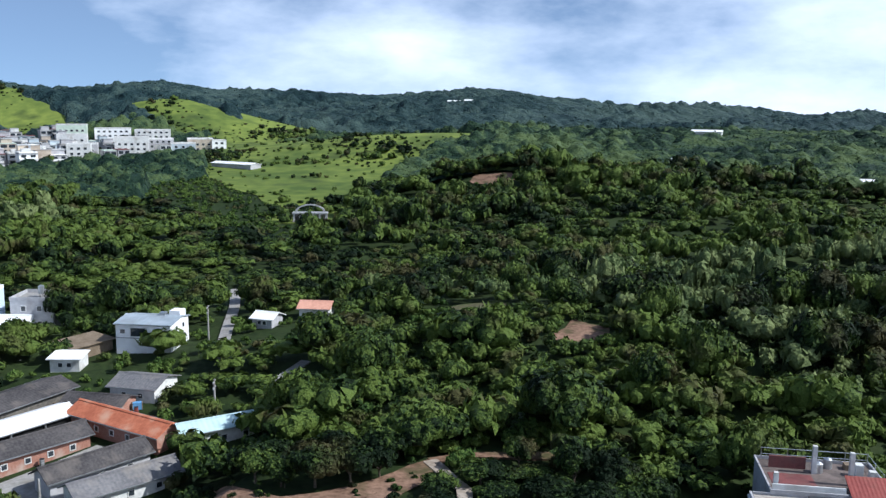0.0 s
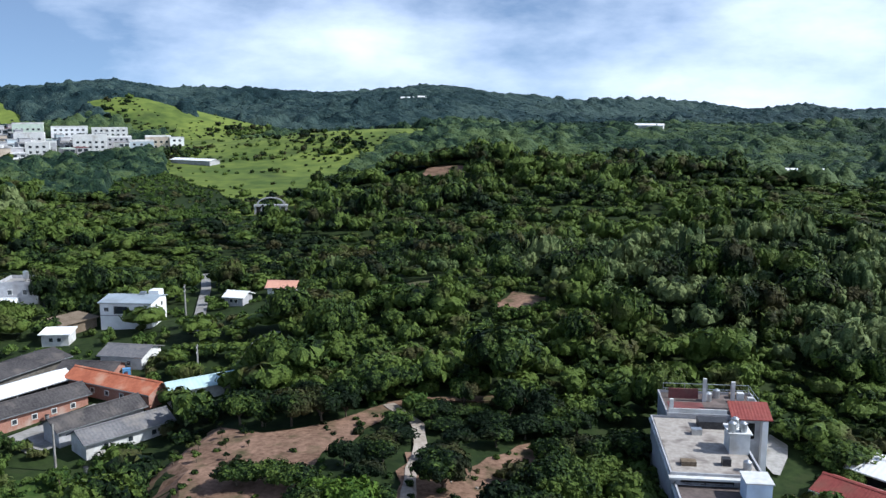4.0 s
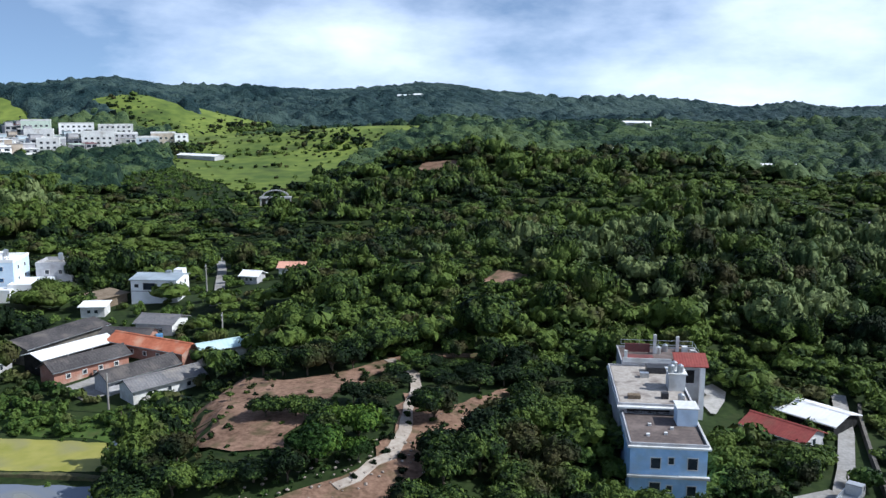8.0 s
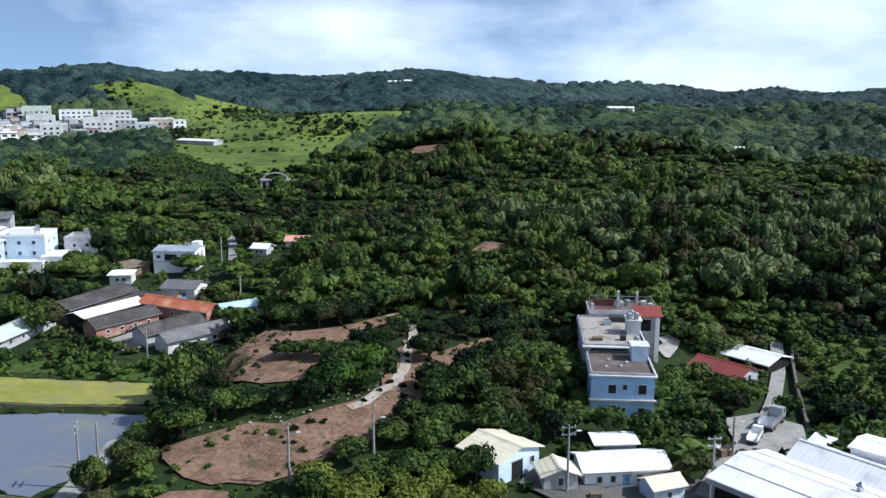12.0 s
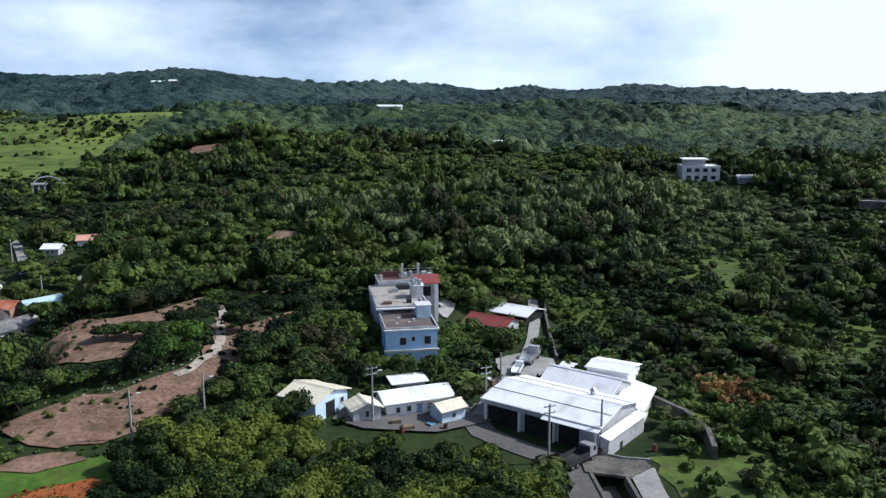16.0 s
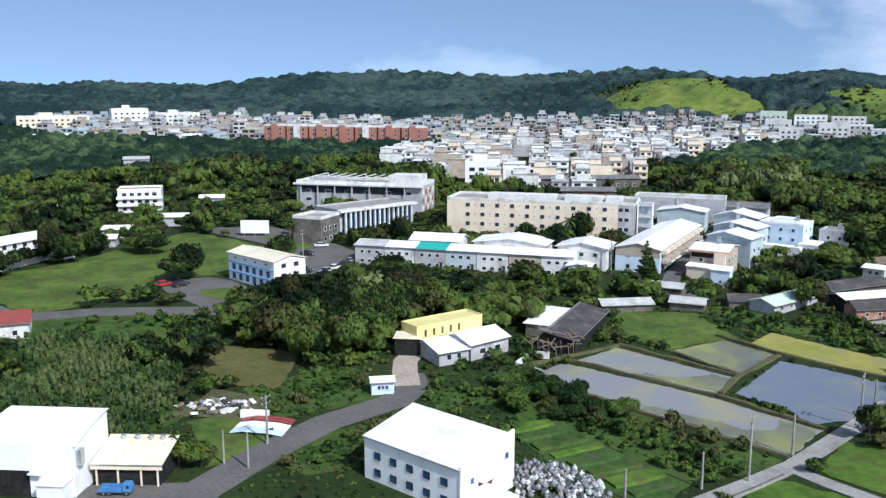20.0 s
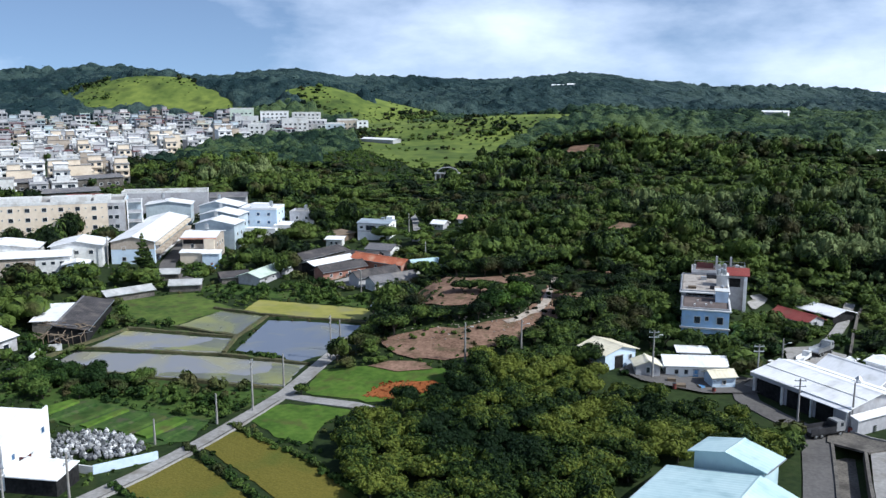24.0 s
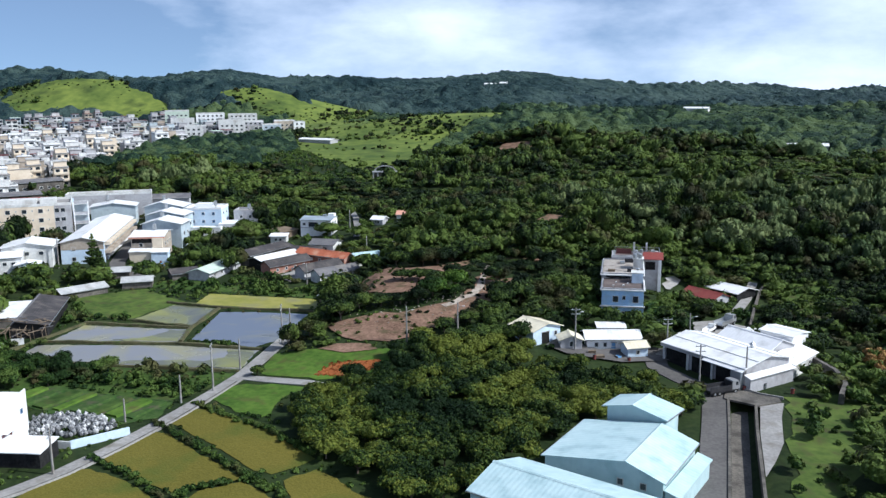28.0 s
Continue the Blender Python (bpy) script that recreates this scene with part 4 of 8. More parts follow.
patch("lawn", [(80, 160), (89, 178), (98, 176), (94, 158)], M["lawn"], "small grassy clearing among the woods", 0.2, category="lawn", ragged=1, clear=None)
patch("clearing", [(79, 136), (85, 148), (90, 147), (86, 136)], M["dirt"], "small patch of red bare earth in the wood", 0.3, category="clearing", ragged=1.0)
for i in range(8):
    x = -96 + 3.6 * i
    strip("vegetable_bed", [(x, 76.5 + 0.1 * i), (x + 1.2, 85)], (2.9, 2.2, 3.1, 1.8)[i % 4], M[("fresh_grass", "beds", "rough_grass")[i % 3]], "raised leafy vegetable bed", 0.12, 0.3, kind="", category="bed", clear=False, wobble=0.5)
# meadows on the slopes
patch("meadow", [(-243, 476), (-212, 448), (-197, 440), (-181, 420), (-172, 396), (-158, 384), (-140, 386), (-141, 408), (-148, 425), (-157, 462), (-162, 518), (-161, 565), (-152, 600), (-132, 618), (-150, 660), (-215, 690), (-268, 690), (-300, 660), (-332, 650), (-349, 644), (-320, 590), (-286, 547)], M["meadow"], "bright green grass slope dotted with bushes", 0.35, category="meadow", cuts=5, ragged=4)
patch("meadow", [(-438, 686), (-440, 700), (-430, 714), (-411, 732), (-388, 730), (-356, 722), (-346, 690), (-350, 668), (-359, 653), (-390, 668)], M["meadow"], "round bright green grass hill above the town's edge", 0.6, category="meadow", cuts=5, ragged=4)
patch("meadow", [(-350, 690), (-356, 724), (-372, 745), (-345, 765), (-310, 750), (-285, 715), (-290, 680), (-300, 656), (-332, 650), (-351, 655)], M["meadow"], "paler green grass saddle between the slopes", 0.5, category="meadow", cuts=4, ragged=4)
patch("meadow", [(-505, 770), (-540, 830), (-548, 868), (-530, 890), (-505, 880), (-490, 830), (-470, 775), (-480, 755)], M["meadow"], "dull green grass bank on the flank of the far hill", 0.7, category="meadow", cuts=4, ragged=5)
patch("meadow", [(-600, 612), (-655, 650), (-648, 688), (-604, 704), (-556, 706), (-508, 690), (-462, 660), (-482, 632), (-540, 645)], M["meadow"], "green grass hill with terraces behind the town", 0.6, category="meadow", cuts=5, ragged=5)
patch("meadow", [(-700, 655), (-690, 690), (-660, 720), (-632, 715), (-648, 680), (-660, 650)], M["meadow"], "dull green grass slope behind the town's last streets", 0.6, category="meadow", cuts=4, ragged=5)


for outline in ([(-115, 95), (-66, 102), (-67, 88), (-98, 82), (-104, 86)], [(-165, 0), (-135, 0), (-120, 20), (-128, 38), (-140, 42), (-152, 47), (-165, 30)], [(-215, 25), (-165, 25), (-158, 45), (-170, 62), (-188, 62), (-203, 44)],
                [(-110, 40), (-97, 50), (-97, 66), (-112, 74), (-122, 80), (-104, 90), (-112, 60)], [(-136, 52), (-120, 50), (-119, 72), (-128, 76), (-140, 70)], [(-126, 156), (-72, 159), (-69, 168), (-84, 166), (-106, 163), (-123, 178)]):
    patch("rough_ground", outline, M["rough_grass"], "rough green ground of tall grass and weeds", 0.06, category="grass", ragged=1.5, clear=None, cuts=3)
# ---- buildings near the ponds ----
W = dict
# white workshop with a stepped gable front
root, L = building("workshop", "white metal workshop with gabled front, rows of small dark windows", "workshop", (-94.4, 52.3), (-78.7, 56.4), 10.5, 5.8, "white", "tin_white", "gx", 1.7, 0.90, 0.15,
                   [W(face="f", cols=5, rows=2, w=1.1, h=1.0, z0=0.9, storey=2.3, pane="blue_glass", trim="dark_steel")], [("r", 0.42, 2.6, 3.2, "brick")])
Shape().prism([(-0.1, 0), (10.6, 0), (10.6, 7.9), (7.2, 7.5), (-0.1, 6.3)], L + 0.003, L + 0.25, "x").part("gable_wall", M["white"], root)
for x, z in ((2.0, 3.4), (8.9, 4.4), (2.0, 0.9)):
    window(root, pose(L + 0.25, 0, 0, 0, 0, 90) @ pose(x, 0, z), 0.9, 1.0, pane="blue_glass")
Shape().box(L + 0.25, L + 1.3, 3.0, 6.2, 3.5, 3.62).part("door_canopy", M["tin_white"], root)
Shape().box(L + 0.25, L + 0.29, 3.3, 5.9, 0.05, 3.2).part("door", M["red_floor"], root)
# Solid box; the shade under its roof is the near-black wall colour.
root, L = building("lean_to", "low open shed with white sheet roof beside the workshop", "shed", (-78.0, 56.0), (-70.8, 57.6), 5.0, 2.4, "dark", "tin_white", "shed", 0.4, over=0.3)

# pale blue and white dormitory block
root, L = building("office_block", "white two-storey office block with blue window bands and hipped white roof", "office", (-216, 80.2), (-196, 84.2), 9.5, 7.6, "white", "tin_cream", "gx", 1.1, 0.5, 0.4,
                   [W(face="f", cols=6, rows=2, w=1.5, h=1.7, z0=0.9, storey=2.4, pane="blue_glass", trim="blue"), W(face="f", cols=4, rows=1, w=0.9, h=0.7, z0=6.2, pane="glass"),
                    W(face="r", cols=2, rows=2, w=1.6, h=1.3, z0=3.2, storey=2.5)])
for z in (2.75, 5.2):
    Shape().box(-0.05, L + 0.05, -0.3, 0.0, z, z + 0.25).part("ledge", M["blue"], root)
building("gatehouse", "low cream gatehouse beside the office block", "shed", (-191, 92.5), (-184.5, 95.5), 3.0, 2.6, "cream", "concrete", "flat", parapet=0.3)

# long cream hotel
root, L = building("hotel", "long four-storey cream hotel with rows of small dark windows", "hotel", (-229.5, 159.1), (-183.5, 197.0), 16.5, 12.6, "cream", "concrete", "flat", parapet=0.9, edge="off_white",
                   win=[W(face="f", cols=11, rows=4, w=1.5, h=1.4, z0=1.4, storey=3.0, left=4.5, right=2.0), W(face="f", cols=10, rows=4, w=0.5, h=0.5, z0=2.0, storey=3.0, left=7.0, right=4.5), W(face="r", cols=3, rows=4, w=1.4, h=1.4, z0=1.4, storey=3.0)])
Shape().box(L - 5.2, L + 0.02, -0.02, 0.3, 0, 12.62).part("end_bay", M["grey"], root)
for j in range(4):
    window(root, pose(L - 2.6, -0.02, 1.4 + 3.0 * j), 1.5, 1.4)
for z in (3.0, 6.0, 9.0, 12.5):
    Shape().box(L + 0.5, L + 5.2, 0.6, 9.0, z, z + 0.22).part("balcony_slab", M["off_white"], root)
    Shape().box(L + 0.7, L + 5.0, 0.6, 0.72, z + 0.22, z + 1.1).part("balcony_rail", M["grey"], root)
Shape().box(L + 0.5, L + 5.0, 2.2, 9.0, 0, 12.4).part("balcony_back_wall", M["grey_blue"], root)
for x in (L + 0.5, L + 4.9):
    Shape().box(x, x + 0.35, 0.5, 0.95, 0, 13.4).part("corner_post", M["white"], root)
for y in (11.0, 15.6):
    Shape().box(L, L + 0.5, y, y + 0.5, 0, 12.9).part("pilaster", M["blue_white"], root)
for x, w in ((12, 22), (37, 12), (50, 5)):
    Shape().box(x, x + w, 6, 12, 12.73, 14.2).part("roof_house", M["off_white"], root)

# grey civic building with a colonnade
root, L = building("civic_building", "grey modern civic building, flat roofed wing behind", "civic building", (-304, 141), (-266, 173), 17, 11.0, "grey", "concrete", "flat", parapet=1.2, edge="off_white",
                   win=[W(face="f", cols=6, rows=3, w=2.4, h=1.3, z0=1.2, storey=3.2), W(face="r", cols=4, rows=3, w=1.8, h=1.6, z0=1.2, storey=3.2)])
Shape().box(2.0, L - 6, -0.08, 0.01, 7.6, 10.2).part("glazing_band", M["glass"], root)
Shape().box(-0.8, L + 0.8, -1.6, 0.0, 10.6, 11.2).part("roof_slab", M["off_white"], root)
for i in range(7):
    Shape().box(2 + (L - 8.4) * i / 6, 2.4 + (L - 8.4) * i / 6, -1.2, -0.8, 0, 10.6).part("pier", M["grey"], root)
Shape().box(L - 14, L - 2, 4, 14, 11.13, 14.5).part("roof_house", M["off_white"], root)
Shape().box(4, 16, 3, 12, 11.13, 13.0).part("roof_house", M["grey"], root)
for i in range(5):
    for j in range(3):
        Shape().box(L, L + 0.12, 1.2 + 3.1 * i, 3.2 + 3.1 * i, 1.2 + 3.2 * j, 3.4 + 3.2 * j).part("facade_panel", M["red_brick" if (i + j) % 2 else "off_white"], root)
for i in range(9):
    Shape().box(6 + 4 * i, 6.25 + 4 * i, 0.5, 16.5, 13.4, 13.65).part("pergola_beam", M["off_white"], root)
for x in (6, 22, 38):
    for y in (0.8, 16.2):
        Shape().box(x, x + 0.3, y - 0.15, y + 0.15, 11.1, 13.4).part("pergola_post", M["off_white"], root)
root, L = building("colonnade_hall", "grey hall with a row of tall slender columns", "civic building", (-247.5, 129), (-253, 161), 13, 8.8, "grey", "concrete", "flat", parapet=0.5, edge="grey")
Shape().box(1.5, L - 1.5, -0.05, 0.01, 0.4, 7.8).part("curtain_glass", M["blue_glass"], root)
for i in range(15):
    x = 2 + (L - 4) * i / 14
    Shape().box(x - 0.28, x + 0.28, -1.6, -0.9, 0, 8.3).part("column", M["off_white"], root)
Shape().box(-0.4, L + 0.4, -2.0, 0.0, 8.3, 9.0).part("canopy", M["off_white"], root)
building("civic_annex", "grey annex of the civic building with white band", "civic building", (-240, 119), (-246.5, 129), 10, 8.0, "dark_concrete", "concrete", "flat", parapet=1.0, edge="off_white", win=[W(face="f", cols=3, rows=2, w=1.6, h=1.4)])

# white terrace in front of the hotel
a, b = Vector((-212, 115.5)), Vector((-164.7, 154.6))
for i, (roof, wall) in enumerate((("tin_old", "grey"), ("tin_white", "off_white"), ("teal", "grey"), ("tin_white", "grey_blue"), ("tin_white", "off_white"), ("tin_white", "tan"), ("tin_white", "off_white"))):
    p, q = a.lerp(b, (i + 0.01) / 7), a.lerp(b, (i + 0.99) / 7)
    building("row_house", "two-storey row house with %s sheet roof in a white terrace" % ("teal" if roof == "teal" else "white"), "house", p, q, 9.5, 5.6, wall, roof, "gx", 0.9, 0.5, 0.35,
             [W(face="f", cols=3, rows=2, w=1.2, h=1.0, z0=0.8, storey=2.6)], [("f", 0.85, 1.2, 2.1, "dark_steel")], group="white terrace")
building("annex", "small pale blue annex at the end of the terrace", "house", (-164.2, 151.5), (-159.5, 155.4), 4.5, 3.9, "blue_white", "tin_white", "gy", 0.6, win=[W(face="f", cols=2, rows=1, pane="blue_glass")])
for p, q, d, t in (((-207, 131), (-196, 140), 9, "gx"), ((-194.5, 144), (-178, 156.5), 11, "gy"), ((-176.2, 159), (-165, 166.5), 11, "gy")):
    building("house", "two-storey house with white gabled sheet roof behind the terrace", "house", p, q, d, 6.3, "off_white", "tin_white" if t == "gx" else "tin_white_y", t, 1.3, 0.5, 0.6,
             [W(face="f", cols=3, rows=2, w=1.3, h=1.2, z0=0.9, storey=2.9)], group="houses behind the terrace")

# long pair of sheds and the cluster of town houses
root, L = building("long_house", "long white row with gabled sheet roof, pale blue gable end", "house", (-165, 170), (-154.3, 175.6), 50, 6.6, "blue_white", "tin_white_y", "gy", 1.4, 0.5, 0.5,
                   [W(face="f", cols=2, rows=2, w=1.2, h=1.2), W(face="r", cols=14, rows=2, w=1.4, h=1.2, z0=0.9, storey=2.9)])
Shape().prism([(0.0, 4.4), (L, 4.4), (L, 6.58), (L / 2, 7.9), (0.0, 6.58)], -0.06, 0.02, "y").part("upper_gable", M["tan"], root)
for i in range(8):
    for z, tint in ((2.9, "tan"), (5.4, "cream")):
        Shape().box(L, L + 1.6, 1 + 5.9 * i, 6.2 + 5.9 * i, z, z + 0.9).part("balcony", M[tint], root)
    Shape().box(L + 0.02, L + 1.9, 1.2 + 5.9 * i, 6.0 + 5.9 * i, 2.3, 2.45).part("awning", M["tin_white" if i % 3 else "tile_grey"], root)
    Shape().box(L - 0.01, L + 0.02, 1.6 + 5.9 * i, 4.4 + 5.9 * i, 0.1, 2.2).part("shutter", M["dark_steel"], root)
root, L = building("house", "brown and cream town house with pinkish roof edge", "house", (-148.9, 181.2), (-140.3, 185), 12, 7.2, "tan", "tin_white", "gx", 0.9, 0.5, 0.5, [W(face="f", cols=2, rows=2), W(face="r", cols=3, rows=2)], group="town houses by the alley")
# Near-black sheet on the wall paints the shade of the top-floor opening.
Shape().box(0.3, L - 3.4, -0.05, 0.01, 5.3, 6.7).part("top_opening", M["dark"], root)
Shape().box(L - 3.0, L - 0.1, -1.0, 0.004, 0, 6.9).part("front_bay", M["cream"], root)
Shape().box(-0.6, L + 0.6, -0.75, -0.6, 6.75, 7.2).part("fascia", M["tin_pink"], root)
building("lean_to", "small cream lean-to before the town house", "shed", (-147.5, 178.2), (-141.5, 180.5), 2.6, 3.4, "cream", "tin_white", "shed", 0.5, over=0.3)
building("lean_to", "small blue-grey lean-to before the town house", "shed", (-140.8, 179.5), (-136.5, 181.5), 3.5, 3.4, "blue_white", "tin_white", "shed", 0.5, over=0.3)
building("house", "tall pale blue town house with white gabled roof", "house", (-156.2, 196.6), (-144.2, 200.0), 9, 8.0, "grey_blue", "tin_white_y", "gy", 1.4, 0.42, 0.45, [W(face="r", cols=2, rows=2)], group="town houses by the alley")
building("house", "pale blue town house with white gabled roof", "house", (-163.8, 209.0), (-151.4, 212.2), 9, 8.3, "grey_blue", "tin_white_y", "gy", 1.4, 0.42, 0.45, [W(face="r", cols=2, rows=2)], group="town houses by the alley")
building("house", "white town house with blue trim and sheet roof", "house", (-174, 222), (-161, 226), 9, 8.5, "grey_blue", "tin_white_y", "gy", 1.6, 0.42, 0.45, [W(face="r", cols=2, rows=2)], group="town houses by the alley")
root, L = building("town_hall_house", "white and pale blue three-storey flat-roofed house", "house", (-157.2, 221.5), (-145.2, 225.3), 10, 8.4, "blue_white", "white", "flat", parapet=0.7, edge="white",
                   win=[W(face="f", cols=3, rows=3, w=1.1, h=1.1, z0=1.0, storey=2.7, pane="blue_glass"), W(face="r", cols=2, rows=3, w=1.0, h=1.0, z0=1.0, storey=2.7)])
Shape().box(3, 9, 3, 7, 8.53, 10.0).part("roof_house", M["white"], root)
building("annex", "low white annex with terrace beside the three-storey house", "house", (-144.8, 222.4), (-137.5, 224.6), 9, 3.4, "white", "white", "flat", parapet=0.5)
building("annex", "low white porch before the three-storey house", "house", (-156.6, 216.6), (-143.0, 220.8), 3.8, 2.8, "white", "white", "flat", parapet=0.3)
building("house", "grey house behind the white one with roof terrace", "house", (-144.4, 232), (-136.5, 234.5), 8, 6.2, "grey", "concrete", "flat", win=[W(face="f", cols=2, rows=2)])
for p, q, d, h, wall, roof, kind in (((-196.5, 221.5), (-183.5, 229.5), 9, 7.2, "grey_blue", "tin_white_y", "gy"), ((-212, 227), (-187, 244), 8, 9.4, "grey", "concrete", "flat"), ((-218, 207), (-209, 213.5), 8, 9.6, "grey", "tin_red", "gx"), ((-190, 248), (-178, 255), 9, 6.6, "grey", "tile_grey", "gx")):
    building("house", "grey town house behind the hotel", "house", p, q, d, h, wall, roof, kind, 1.2, win=[W(face="f", cols=3, rows=1, z0=5.0 if kind == "flat" else 1.0), W(face="r", cols=2, rows=2, z0=1.0, storey=2.8)], group="houses behind the hotel", edge="off_white" if kind == "flat" else None)
for p, q in (((-297, 245), (-281, 266)), ((-279, 269), (-268, 290)), ((-262, 232), (-246, 252))):
    building("long_shed", "long low grey walled shed behind the hotel", "shed", p, q, 11, 5.0, "dark_concrete", "tile_grey", "gx", 0.9, win=[W(face="f", cols=6, rows=1, w=1.6, h=1.2, z0=1.6)], group="sheds behind the hotel")
# tanks, cooling units and stair heads on the roofs of the alley houses
def roof_set(x, y, z, a, words):
    u = new("roof_tank")
    u.matrix_basis = pose(x, y, z, 0, 0, a)
    tagged(u, words, "water tank", "roof tanks")
    Shape().tube((0, 0, 0.5), (0, 0, 2.0), 0.6, 0.6, 12).part("tank", M["steel"], u)
    Shape().tube((0, 0, 2.0), (0, 0, 2.25), 0.6, 0.15, 12).part("lid", M["steel"], u)
    for i in range(4):
        Shape().tube((0.45 * math.cos(1.57 * i), 0.45 * math.sin(1.57 * i), -0.35), (0.45 * math.cos(1.57 * i), 0.45 * math.sin(1.57 * i), 0.52), 0.05, 0.05, 5).part("leg", M["dark_steel"], u)
for x, y, h in ((-153, 203, 8.9), (-160, 215, 9.2), (-149, 228, 8.6), (-141, 237, 6.3), (-170, 228, 9.6), (-146, 189, 7.9), (-195, 229, 8.2)):
    roof_set(x, y, ground(x, y) + h, 20, "steel water tank on legs on a town house roof")

# white two-storey house among trees
root, L = building("white_house", "white two-storey house with a grey-blue flat roof among trees", "house", (-114.2, 223.8), (-103.9, 225.4), 8.0, 5.7, "white", "tin_slate", "gx", 0.6, 0.6, 0.3,
                   win=[W(face="f", cols=1, rows=1, w=3.0, h=1.7, z0=3.4, left=2.3, right=4.2), W(face="f", cols=1, rows=1, w=1.1, h=0.9, z0=3.9, left=0.4, right=8.2),
                        W(face="f", cols=2, rows=1, w=1.2, h=0.9, z0=3.9, left=6.6, right=0.2), W(face="r", cols=2, rows=2, w=1.0, h=1.0)])
Shape().box(-0.06, L + 0.06, -0.06, 0.0, 3.05, 3.25).part("ledge", M["grey"], root)
Shape().box(L - 2.4, L - 0.3, 5.0, 7.6, 5.7, 7.2).part("roof_house", M["white"], root)
s = Shape().box(L - 4.0, L - 2.9, 4.4, 5.5, 6.0, 7.0)
s.part("water_tank", M["steel"], root)

# old courtyard farm
FARM = [("farm_wing", "farm wing with bright orange sheet roof in the courtyard farm", (-100.0, 193.0), (-82.6, 188.4), 4.6, 2.8, "brick", "tile_orange", "gx", 1.1),
        ("farm_wing", "brick farm wing with dark tile roof", (-99.4, 176.0), (-93.4, 188.8), 4.4, 2.8, "brick", "tile_dark", "gx", 1.2),
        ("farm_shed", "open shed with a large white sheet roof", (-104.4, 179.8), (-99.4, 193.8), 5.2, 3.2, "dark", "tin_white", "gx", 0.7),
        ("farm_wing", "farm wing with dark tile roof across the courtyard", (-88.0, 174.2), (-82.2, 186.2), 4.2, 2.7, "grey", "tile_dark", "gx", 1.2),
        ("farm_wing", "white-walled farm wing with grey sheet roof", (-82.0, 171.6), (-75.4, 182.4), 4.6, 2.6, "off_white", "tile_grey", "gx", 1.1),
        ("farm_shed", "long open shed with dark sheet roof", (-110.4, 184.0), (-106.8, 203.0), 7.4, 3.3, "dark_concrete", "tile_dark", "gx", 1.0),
        ("farm_shed", "low shed with pale green sheet roof", (-112.6, 166.0), (-113.0, 183.0), 6.4, 2.4, "grey", "tin_green", "gx", 1.0),
        ("farm_shed", "small shed with grey sheet roof behind the farm", (-100.6, 203.2), (-93.0, 203.6), 7.0, 2.7, "off_white", "tile_grey", "gx", 1.0),
        ("farm_shed", "small shed with dark sheet roof behind the farm", (-104.0, 196.6), (-94.8, 197.6), 4.6, 2.4, "brick", "tile_dark", "gx", 0.8),
        ("farm_shed", "shed with pale turquoise sheet roof beside trees", (-79.2, 189.4), (-71.6, 197.6), 4.0, 2.9, "off_white", "tin_cyan", "gx", 0.8),
        ("farm_shed", "low white shed with flat sheet roof", (-119.4, 212.6), (-114.6, 214.0), 4.0, 2.5, "off_white", "tin_white", "shed", 0.4),
        ("farm_shed", "brown shed beside the white house", (-118.8, 218.0), (-116.6, 226.0), 6.0, 2.6, "timber", "timber", "shed", 0.4),
        ("cottage", "cottage with faded pink sheet roof among trees", (-88.6, 247.0), (-82.8, 248.0), 5.0, 2.6, "off_white", "tin_pink", "gx", 0.9),
        ("cottage", "small cottage with white sheet roof among trees", (-95.6, 240.6), (-91.4, 240.4), 4.4, 2.3, "grey", "tin_white", "gx", 0.8)]
for name, text, p, q, d, h, wall, roof, kind, rise in FARM:
    root, L = building(name, text, "farm building", p, q, d, h, wall, roof, kind, rise, 0.5, 0.5, group="courtyard farm",
                       win=[W(face="f", cols=max(2, int((Vector(q) - Vector(p)).length / 3.5)), rows=1, w=0.9, h=0.9, z0=1.0)] if wall in ("brick", "grey", "off_white") else ())
    # Near-black wall behind the posts paints the shade of the open shed.
    if wall == "dark":
        for x in (0.2, L / 3, 2 * L / 3, L - 0.2):
            Shape().box(x - 0.1, x + 0.1, -0.35, -0.15, 0, h - 0.1).part("post", M["steel"], root)
patch("yard", [(-98, 174.5), (-90, 171), (-88.8, 174), (-83, 186.6), (-92.5, 189)], M["concrete"], "pale concrete courtyard of the farm", 0.2, category="yard")

# shed on the pond bank
root, L = building("pump_house", "small dark pump house with white flat roof on the pond bank", "shed", (-70.2, 146.8), (-66.6, 147.4), 3.4, 4.4, "timber", "tin_white", "shed", 0.25, over=0.45, win=[W(face="f", cols=1, rows=1, w=1.2, h=1.2, z0=1.6)])
Shape().tube((0.9, 3.9, 0), (0.9, 3.9, 7.2), 0.14, 0.12, 8).part("pipe", M["off_white"], root)

# dark ruined shed and its neighbours
# Walls painted near-black for the shade inside the open shed.
root, L = building("old_shed", "long shed with a dark, partly collapsed sheet roof", "shed", (-124.6, 108.1), (-118.3, 112.0), 25.5, 2.9, "dark", "tile_dark", "gy", 1.1, 0.16, 0.5, edge="tile_grey")
rng = random.Random(5)
for i in range(34):
    x, y, a = rng.uniform(-0.8, L + 0.4), rng.uniform(-5.0, 2.5), rng.uniform(-60, 60)
    z = 3.1 + 1.0 * max(0.0, 1 - max(0.0, x) / L) + rng.uniform(0.05, 0.3) if y > -1.2 else rng.uniform(1.6, 3.2)
    Shape().box(-1.4, 1.4, -0.14, 0.14, 0, 0.08).part("loose_board", M["timber" if i % 3 else "tile_grey"], root, pose(x, y, z, rng.uniform(-22, 22), rng.uniform(-22, 22), a))
